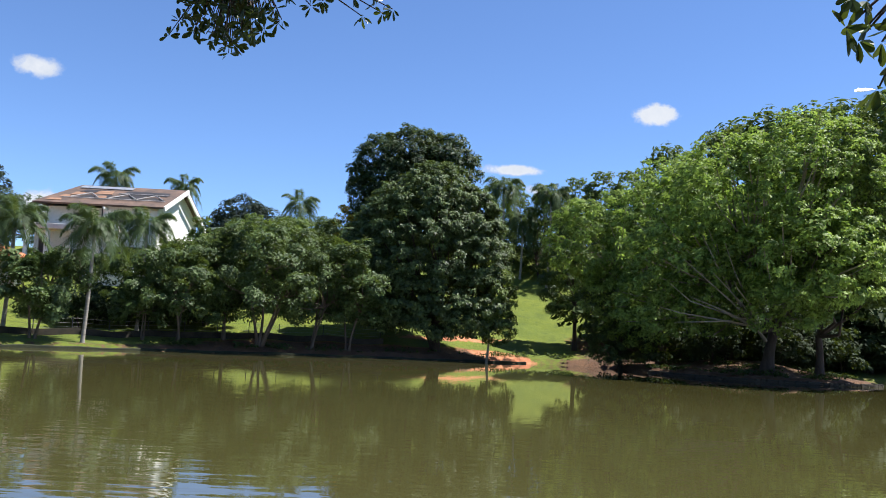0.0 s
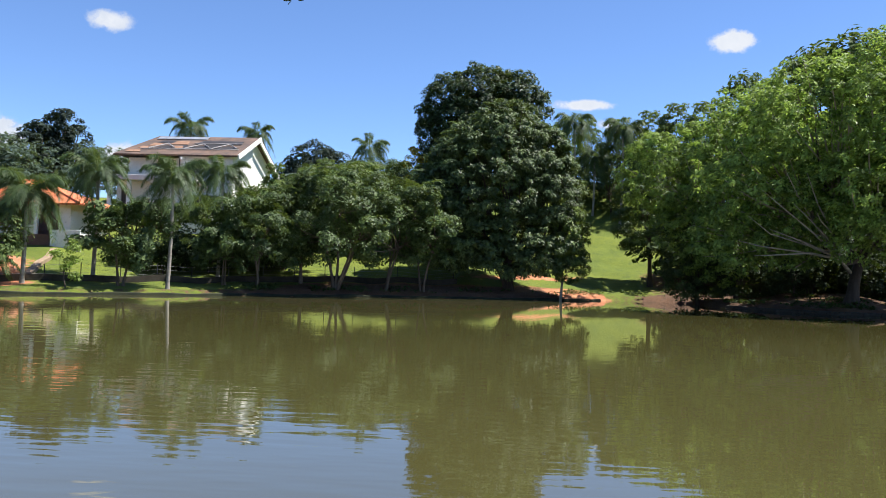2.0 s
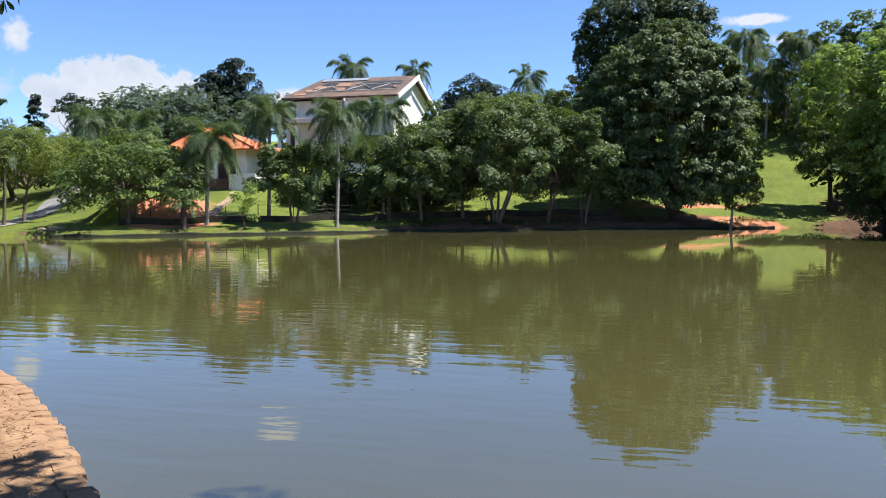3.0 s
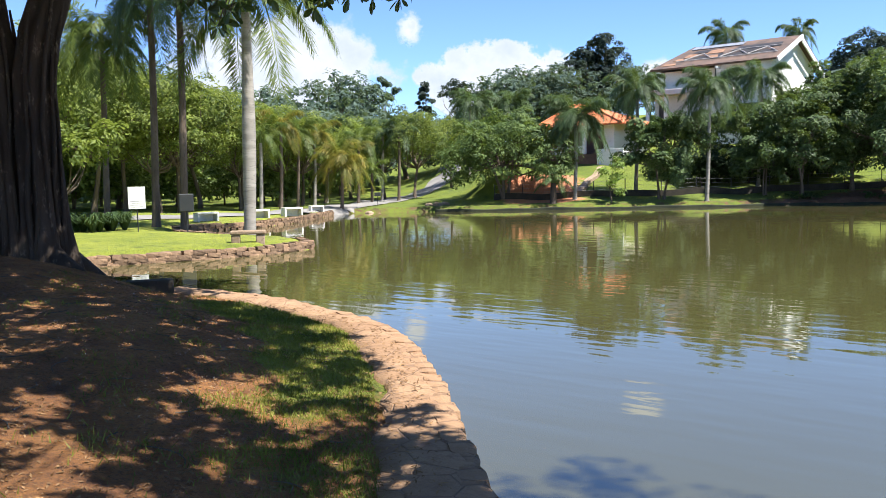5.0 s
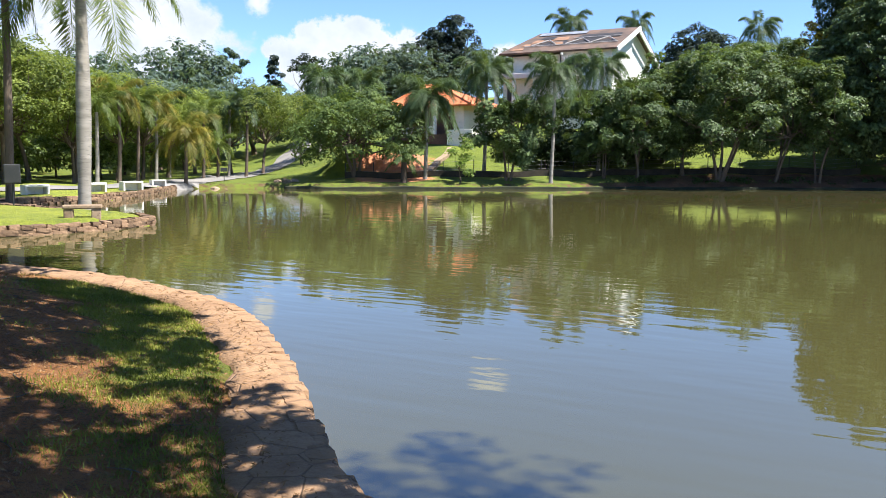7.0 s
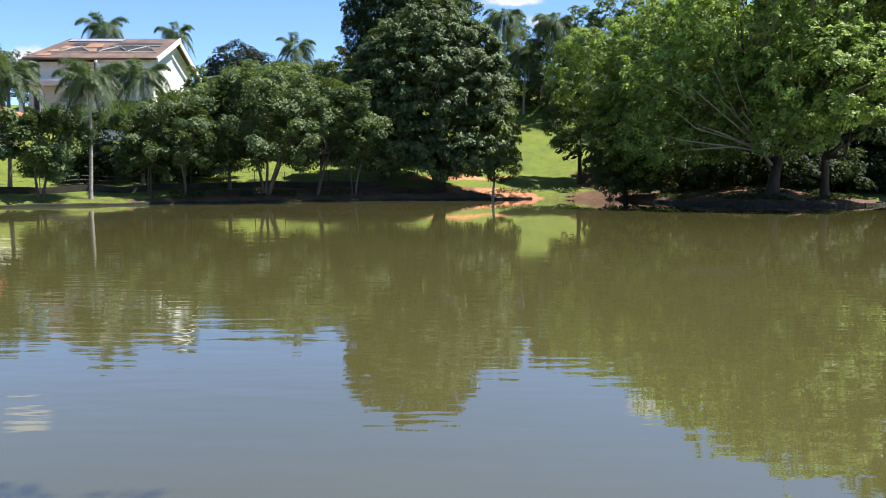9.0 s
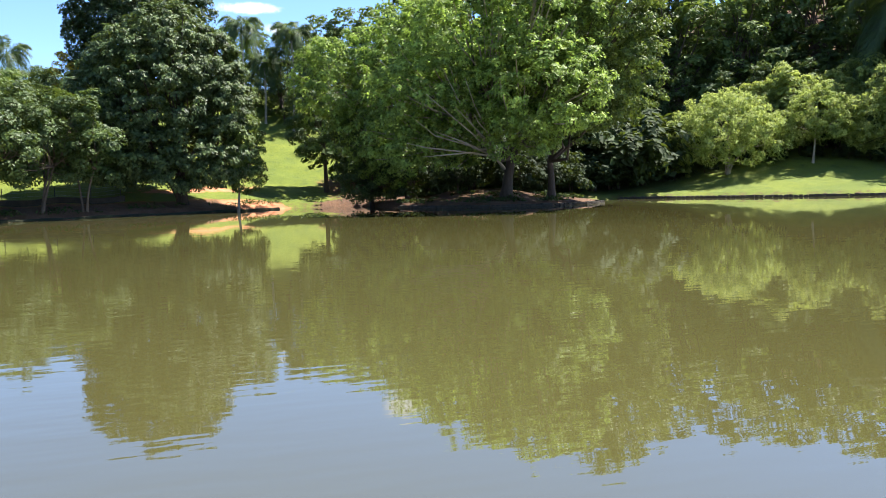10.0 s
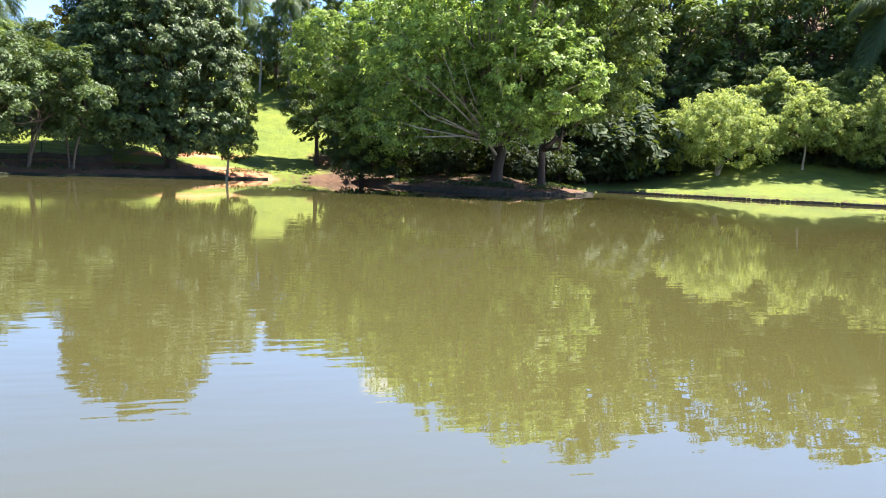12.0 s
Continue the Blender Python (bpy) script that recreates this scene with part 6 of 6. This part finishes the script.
for k in range(7500):
    xs, ys = rng.uniform(-16.4, 1.2), rng.uniform(-5.0, 10.4)
    # where the sun through this bough falls on the bank
    x, y = xs + 7.5 / math.tan(_e) * math.sin(_a), ys + 7.5 / math.tan(_e) * math.cos(_a)
    wet = float(shore_distance(np.array([xs]), np.array([ys]))[0])
    # how closely the leaves stand: thin over the grass and the open end of the kerb, dense towards the fig
    p = (0.9 if xs < -7 else 0.66) * (0.45 + 0.75 * (0.5 + 0.5 * math.sin(x * 4.1 + 1.3 * math.sin(y * 2.3)) * math.sin(y * 4.7 + 1.1 * math.sin(x * 1.9))) ** 0.8)
    # holes shaped to drop sun patches on the grass and bare earth
    if ((xs + 5.7) / 1.5) ** 2 + ((ys - 5.2) / 0.9) ** 2 < 1 or ((xs + 5.1) / 1.3) ** 2 + ((ys - 2.2) / 0.6) ** 2 < 1:
        p *= 0.28
    if wet > 0.85 and xs < -4:
        p *= 0.74 if ys < -0.5 * xs else 1.15
    if wet < 0.85:
        p = 0.0 if ys > 5.9 else p * 1.35
    if wet < 0:
        p = 0.5 * (1 - float(smooth(6.5, 7.8, math.hypot(xs, ys)))) * (1 - float(smooth(-3.4, -1.9, xs)))
    if math.hypot(x, y) > 13.2 or (wet < 0.1 and xs < -4.4) or rng.random() > p:
        continue
    if wet > 0:
        hang.append((x, y, 7.5 + rng.uniform(0, 1.6), rng.uniform(0.14, 0.40)))
    else:
        # clumps out of view, set high to give the water a soft-edged shadow
        hang.append((xs + 15.5 / math.tan(_e) * math.sin(_a), ys + 15.5 / math.tan(_e) * math.cos(_a), 15.5 + rng.uniform(-0.4, 0.6), rng.uniform(0.3, 0.6)))
v, f = boughs(hang, 38 * len(hang), 0.17)
part("crown", mesh_of("crown", v - np.array([TX, TY, TZ]), f, M_LEAF_DARK), shade, "thin canopy with gaps")
lines = [tube([(0, 0, -0.4), (-0.1, 0.1, 0.5), (-0.2, 0.3, 2.5), (-0.5, 0.9, 5.0)], [0.5, 0.33, 0.28, 0.22], 12)]
for hx, hy, hz, hr in hang[::max(1, len(hang) // 10)]:
    e = np.array([hx - TX, hy - TY, hz - TZ])
    b = np.array([-0.5, 0.9, 5.0])
    lines.append(tube([b, b + (e - b) * 0.35 + (0, 0, 0.5), b + (e - b) * 0.7 + (0, 0, 0.35), e], [0.04, 0.025, 0.015, 0.008], 6))
part("trunk", mesh_of("trunk", *joined(lines), M_BARK_DARK, True), shade)


def leaf_blades(pts, dirs, length, width):
    """Rounded leaves, widest towards the tip, with a fold along the middle."""
    n = len(pts)
    t = dirs / np.linalg.norm(dirs, axis=1, keepdims=True)
    s = np.cross(t, rng.normal(0, 1, (n, 3)))
    s /= np.linalg.norm(s, axis=1, keepdims=True)
    q = np.cross(s, t)
    L = length * rng.uniform(0.7, 1.15, (n, 1))
    rows = []
    for u, w, dz in ((0, 0.06, 0), (0.35, 0.36, 0.04), (0.68, 0.5, 0.06), (0.92, 0.26, 0.02)):
        for sg in (-1, 0, 1):
            rows.append(pts + t * L * u + s * (sg * w * width * L / length) + q * (L * dz * (abs(sg) - 0.2)))
    rows.append(pts + t * L)
    v = np.stack(rows, 1)
    one = []
    for r in range(3):
        for c in range(2):
            b = r * 3 + c
            one.append((b, b + 1, b + 4, b + 3))
    one += [(9, 10, 12, 12), (10, 11, 12, 12)]
    tri = []
    for a, b, c, e in one:
        tri.append((a, b, c))
        if c != e:
            tri.append((a, c, e))
    tri = np.array(tri)
    f = (np.arange(n)[:, None, None] * 13 + tri[None]).reshape(-1, 3)
    return v.reshape(-1, 3), f


def spray(eyes, count, length, r):
    """Rosettes of leaves at the tips of twigs."""
    P, D = [], []
    for x, y, z in eyes:
        for _ in range(count):
            d = rng.normal(0, 1, 3) + (0, 0, -0.55)
            d /= np.linalg.norm(d)
            P.append(np.array((x, y, z)) + d * r)
            D.append(d)
    return leaf_blades(np.array(P), np.array(D), length, length * 0.42)


M_NEARLEAF = leafy("near_leaf", (0.020, 0.036, 0.014), (0.040, 0.070, 0.020), 0.25, 0.3)


def sky_at(az, el, d):
    x, y = polar(az, d * math.cos(radians(el)))
    return np.array((x, y, 2.6 + d * math.sin(radians(el))))


# hanging twig over the water, and one nearer on the other side
tips, wood = [], []
root = sky_at(-14.5, 27, 4.62)
wood.append(tube([(TX - 0.4, TY + 0.8, TZ + 5.0), root + (1.2, -1.4, 0.9), root, sky_at(-15.0, 23, 4.51), sky_at(-16, 18.5, 4.40)], [0.05, 0.028, 0.02, 0.012, 0.005], 6))
for _ in range(90):
    az = rng.normal(-15.2, 1.8)
    el = max(17.0 + 0.55 * abs(az + 15.6) ** 1.15, 20.8 - abs(rng.normal(0, 2.0)))
    e = sky_at(az, el + rng.uniform(0, 1.0), 4.4 + rng.uniform(-0.33, 0.33))
    tips.append(e)
for az, el in ((-18.9, 17.9), (-18.3, 18.9), (-9.8, 20.9), (-9.0, 21.3), (-6.3, 20.6), (-4.9, 20.9), (-4.2, 21.2), (-5.4, 21.6), (-7.0, 21.8), (-11.5, 21.4), (-12.2, 20.5)):
    tips.append(sky_at(az, el, 4.46))
for e in tips:
    b = sky_at(-14.8, 23.5, 4.51)
    wood.append(tube([b, (b + e) / 2 + (0, 0, 0.055), e], [0.008, 0.005, 0.0025], 4))
tw = thing("hanging_bough", pose(*tips[0]), "hanging bough with glossy rounded dark leaves", "branch")
o0 = np.array(tips[0])
v, f = spray(tips, 7, 0.052, 0.011)
part("leaves", mesh_of("leaves", v - o0, f, M_NEARLEAF), tw)
v, f = joined(wood)
part("twigwork", mesh_of("twigwork", v - o0, f, M_BARK_DARK, True), tw)
tips, wood = [], []
b = sky_at(-52, 17, 9.0)
wood.append(tube([b + (-2.5, 0.5, 2.0), b, sky_at(-48, 14.5, 9.0), sky_at(-43.5, 13.2, 9.0)], [0.05, 0.035, 0.02, 0.008], 6))
for az, el in ((-54.0, 10.0), (-53.6, 10.6), (-53.2, 11.0), (-52.6, 11.6), (-54.6, 10.9), (-53.9, 11.7), (-52.0, 12.2), (-50.7, 12.0), (-49.6, 12.4), (-48.5, 11.8), (-47.8, 11.3), (-47.2, 12.0), (-46.4, 12.5), (-45.5, 12.0), (-44.8, 12.6), (-44.0, 11.9), (-43.2, 12.4), (-42.2, 11.9), (-41.6, 12.6), (-55.2, 12.0), (-51.4, 13.0), (-48.8, 13.2)):
    e = sky_at(az, el, 9.0 + rng.uniform(-0.4, 0.4))
    tips.append(e)
    m = sky_at(az * 0.7 + 0.3 * -48, 14.0, 9.0)
    wood.append(tube([m, (m + e) / 2 + (0, 0, 0.05), e], [0.014, 0.009, 0.004], 4))
tw = thing("hanging_bough", pose(*tips[0]), "bough of the fig with dark leaves hanging into view", "branch")
o0 = np.array(tips[0])
v, f = spray(tips, 9, 0.15, 0.02)
part("leaves", mesh_of("leaves", v - o0, f, M_NEARLEAF), tw)
v, f = joined(wood)
part("twigwork", mesh_of("twigwork", v - o0, f, M_BARK_DARK, True), tw)
tips, wood = [], []
b = sky_at(31.5, 23, 4.3)
wood.append(tube([b + (1.0, -2.4, 1.8), b, sky_at(30, 19, 4.2)], [0.05, 0.03, 0.01], 6))
for az, el in ((25.6, 19.6), (26.3, 18.8), (26.9, 19.7), (27.6, 18.6), (28.3, 19.4), (26.8, 21), (28.4, 21), (25.9, 21.3), (27.4, 15.9), (28.2, 15.2), (28.8, 16.4), (28.6, 17.6), (29.3, 15.2), (29.6, 18.6), (29.8, 16.5), (29.0, 20), (30.2, 19)):
    e = sky_at(az, el, 4.15 + rng.uniform(-0.15, 0.15))
    tips.append(e)
    wood.append(tube([b, (b + e) / 2 + (0, 0, 0.05), e], [0.012, 0.008, 0.004], 4))
tw = thing("hanging_bough", pose(*tips[0]), "near bough tip with large glossy dark leaves", "branch")
o0 = np.array(tips[0])
v, f = spray(tips, 6, 0.1, 0.01)
part("leaves", mesh_of("leaves", v - o0, f, M_NEARLEAF), tw)
v, f = joined(wood)
part("twigwork", mesh_of("twigwork", v - o0, f, M_BARK_DARK, True), tw)


# grass blades on the near lawn
def blades(n, low, name, label, hmin, hmax):
    x, y = rng.uniform(-14.5, -3.0, n * 4), rng.uniform(1.5, 10.0, n * 4)
    d = shore_distance(x, y)
    g = near_lawn(x, y, d) + rng.normal(0, 0.16, n * 4) + 0.3 * np.sin(x * 3.1 + y) * np.sin(y * 3.7 - x)
    ok = (d > 0.78) & (g > low)
    if low < 0.3:
        ok &= (np.sin(x * 2.1 + 1) * np.sin(y * 2.7) + rng.normal(0, 0.4, n * 4) > 0.75) | ((d < 3.2) & (x > -8) & (rng.random(n * 4) < 0.08))
    x, y = x[ok][:n], y[ok][:n]
    z = land(x, y)
    m = len(x)
    b = np.stack([x, y, z - 0.01], 1)
    a = rng.uniform(0, 6.28, m)
    s = np.stack([np.cos(a), np.sin(a), np.zeros(m)], 1) * 0.006
    h = rng.uniform(hmin, hmax, (m, 1))
    lean = np.stack([rng.normal(0, 0.5, m), rng.normal(0, 0.5, m), np.ones(m)], 1) * h
    v = np.stack([b - s, b + s, b + lean * 0.55 + s * 0.7, b + lean], 1).reshape(-1, 3)
    f = np.arange(4 * m).reshape(-1, 4)
    tagged(new(name, mesh_of(name, v, f, M_GRASS_BLADE)), label, "grass", kind="stuff")


blades(40000, 0.42, "grass", "short green grass on the near bank", 0.02, 0.07)
blades(9000, 0.02, "sparse_grass", "thin tufts of grass in the bare earth", 0.03, 0.1)
x, y = rng.uniform(-19, -1.0, 70000), rng.uniform(-3, 9.5, 70000)
ok = (shore_distance(x, y) > 0.3)
x, y = x[ok][:38000], y[ok][:38000]
z = np.maximum(land(x, y) + 0.012, np.where(shore_distance(x, y) < 0.8, 0.485, 0))
v, f = leaf_quads(rng, np.stack([x, y, z], 1), np.tile([0, 0, 1.5], (len(x), 1)), 0.055, 0.015, 0.45)
tagged(new("leaf_litter", mesh_of("leaf_litter", v, f, M_LITTER)), "dry brown leaves scattered on the earth", "leaf litter", kind="stuff")
tw = []
for _ in range(240):
    x, y = rng.uniform(-16, -3), rng.uniform(-1, 8.5)
    if shore_distance(np.array([x]), np.array([y]))[0] < 1.2:
        continue
    a, ln = rng.uniform(0, 6.28), rng.uniform(0.12, 0.6)
    pts = [(x + math.cos(a + 0.2 * q) * ln * q / 3, y + math.sin(a + 0.2 * q) * ln * q / 3) for q in range(4)]
    tw.append(tube([(px, py, zat(px, py) + 0.012) for px, py in pts], [0.006, 0.005, 0.004, 0.002], 4))
tagged(new("fallen_twigs", mesh_of("fallen_twigs", *joined(tw), M_BARK)), "thin fallen twigs on the earth", "twigs", kind="stuff")

# plants on the promontory
tree("leaning_tree", *polar(-63.6, 44), 5.8, 5.0, M_LEAF_PARK, "low leaning tree with bright young leaves", 2600, 0.3, "umbrella", 9, 0.5, 0.09, seed=91)
grown("dark_path_tree", *polar(-69.6, 34), [blob(-69.6, 34, 7.6, 2.0, 2.0, 2.6), blob(-69.8, 34, 10.6, 2.4, 2.4, 2.6), blob(-72.5, 34, 9, 2.6, 2.6, 4), blob(-74.5, 35, 13.5, 3.4, 3.4, 4), blob(-71.6, 36, 14.8, 2.8, 2.8, 3), blob(-76, 34, 7, 3, 3, 4)], M_LEAF_ROW, "dark leafy tree behind the fig", 620, 55, 0.2, 0.55, 0.2, seed=93, inner=0.3)
tree("pale_shrub", *polar(-70.2, 38), 5.6, 5.0, M_LEAF_PALE, "large shrub with pale sunlit leaves", 5000, 0.28, "dome", 14, 0.02, 0.08, seed=92, category="shrub")
for i, (az, dd) in enumerate(((-63.5, 43.5), (-62.6, 44.2), (-61.7, 43.8), (-60.9, 44.6), (-64.4, 43), (-63.0, 44.6), (-62.1, 43.2), (-61.2, 45.2), (-60.2, 45.0), (-65.2, 43.6))):
    x, y = polar(az, dd)
    t = thing("strap_leaf_plant", pose(x, y, zat(x, y)), "clump of long arching strap leaves on the lawn", "plant", "strap leaf plants")
    m = 70
    a, h = rng.uniform(0, 6.28, m), rng.uniform(0.6, 1.2, m)
    o = np.stack([np.cos(a), np.sin(a), np.zeros(m)], 1)
    sd = np.stack([-np.sin(a), np.cos(a), np.zeros(m)], 1) * 0.035
    b = o * 0.1 * rng.random((m, 1))
    mid = b + o * 0.38 * h[:, None] + np.array([0, 0, 1.0]) * h[:, None] * 0.8
    tip = b + o * 0.95 * h[:, None] + np.array([0, 0, 1.0]) * h[:, None] * 0.55
    v = np.stack([b - sd, b + sd, mid + sd, mid - sd, tip], 1).reshape(-1, 3)
    q = np.arange(m)[:, None] * 5
    f = np.concatenate([q + np.array([0, 1, 2]), q + np.array([0, 2, 3]), q + np.array([3, 2, 4])])
    part("leaves", mesh_of("leaves", v, f, M_PALM), t)


# ---- clouds, far off ----
def cloud(az, el, wide, high, name, cut=0.42, soft=0.12, seed=0.0, grey=0.25, puff=1.0):
    dist = 2600.0
    m, n, l, s = material(name)
    n.remove(s)
    tc = n.new("ShaderNodeTexCoord")
    mp = n.new("ShaderNodeMapping")
    mp.inputs["Location"].default_value = (seed, seed * 0.7, 0)
    mp.inputs["Scale"].default_value = (1.0, high / wide, 1)
    l.new(tc.outputs["Object"], mp.inputs[0])
    t = n.new("ShaderNodeTexNoise")
    t.inputs["Scale"].default_value, t.inputs["Detail"].default_value, t.inputs["Roughness"].default_value = 2.6, 9, 0.58
    l.new(mp.outputs[0], t.inputs["Vector"])
    ln = n.new("ShaderNodeVectorMath")
    ln.operation = "LENGTH"
    l.new(tc.outputs["Object"], ln.inputs[0])
    a = n.new("ShaderNodeMath")
    a.operation = "MULTIPLY_ADD"
    l.new(ln.outputs["Value"], a.inputs[0])
    a.inputs[1].default_value = -0.62
    pf = n.new("ShaderNodeMapRange")
    pf.inputs[3].default_value, pf.inputs[4].default_value = 0.5 - 0.5 * puff, 0.5 + 0.5 * puff
    l.new(t.outputs["Fac"], pf.inputs[0])
    l.new(pf.outputs[0], a.inputs[2])
    al = n.new("ShaderNodeMapRange")
    al.interpolation_type = "SMOOTHSTEP"
    al.inputs[1].default_value, al.inputs[2].default_value = cut - 0.42, cut - 0.42 + soft
    l.new(a.outputs[0], al.inputs[0])
    body = n.new("ShaderNodeMapRange")
    body.inputs[1].default_value, body.inputs[2].default_value, body.inputs[3].default_value, body.inputs[4].default_value = 0.35, 0.65, 0.0, grey * 2
    l.new(t.outputs["Fac"], body.inputs[0])
    e = n.new("ShaderNodeEmission")
    l.new(mixed(n, l, body.outputs[0], (0.80, 0.82, 0.86), (0.50, 0.58, 0.72)), e.inputs[0])
    e.inputs[1].default_value = 0.50
    tr = n.new("ShaderNodeBsdfTransparent")
    mx = n.new("ShaderNodeMixShader")
    l.new(al.outputs[0], mx.inputs[0])
    l.new(tr.outputs[0], mx.inputs[1])
    l.new(e.outputs[0], mx.inputs[2])
    l.new(mx.outputs[0], n["Material Output"].inputs[0])
    x, y = polar(az, dist * math.cos(radians(el)))
    z = 2.6 + dist * math.sin(radians(el))
    ob = new(name, mesh_of(name, [(-1, -1, 0), (1, -1, 0), (1, 1, 0), (-1, 1, 0)], [(0, 1, 2, 3)], m))
    ob.matrix_world = look((x, y, z), (0, 0, 2.6)) @ Matrix.Rotation(math.pi, 4, "Y") @ Matrix.Diagonal((dist * math.tan(radians(wide / 2)), dist * math.tan(radians(high / 2)), 1, 1))
    tagged(ob, "white fair-weather cloud far off in blue sky", "cloud", kind="structure")


cloud(-50.0, 7.4, 17, 9.5, "backdrop_cloud_a", 0.40, 0.16, 1.3, 0.32)
cloud(-35.6, 6.3, 14, 6.5, "backdrop_cloud_b", 0.40, 0.09, 4.1, 0.32)
cloud(-41.6, 9.9, 2.6, 3.4, "backdrop_cloud_c", 0.46, 0.3, 7.7, puff=0.6)
cloud(14.1, 14.9, 3.5, 1.8, "backdrop_cloud_d", 0.36, 0.22, 2.2, 0.1, 0.45)
cloud(4.7, 11.15, 5.6, 1.15, "backdrop_cloud_e", 0.42, 0.25, 9.4, 0.15, 0.7)
cloud(6.3, 9.9, 2.6, 1.3, "backdrop_cloud_h", 0.48, 0.35, 3.4, 0.3, 0.6)
cloud(-26.4, 14.8, 4.0, 1.8, "backdrop_cloud_f", 0.42, 0.3, 5.5, 0.2, 0.55)
cloud(-25.0, 6.6, 6.5, 2.6, "backdrop_cloud_g", 0.44, 0.2, 6.1)
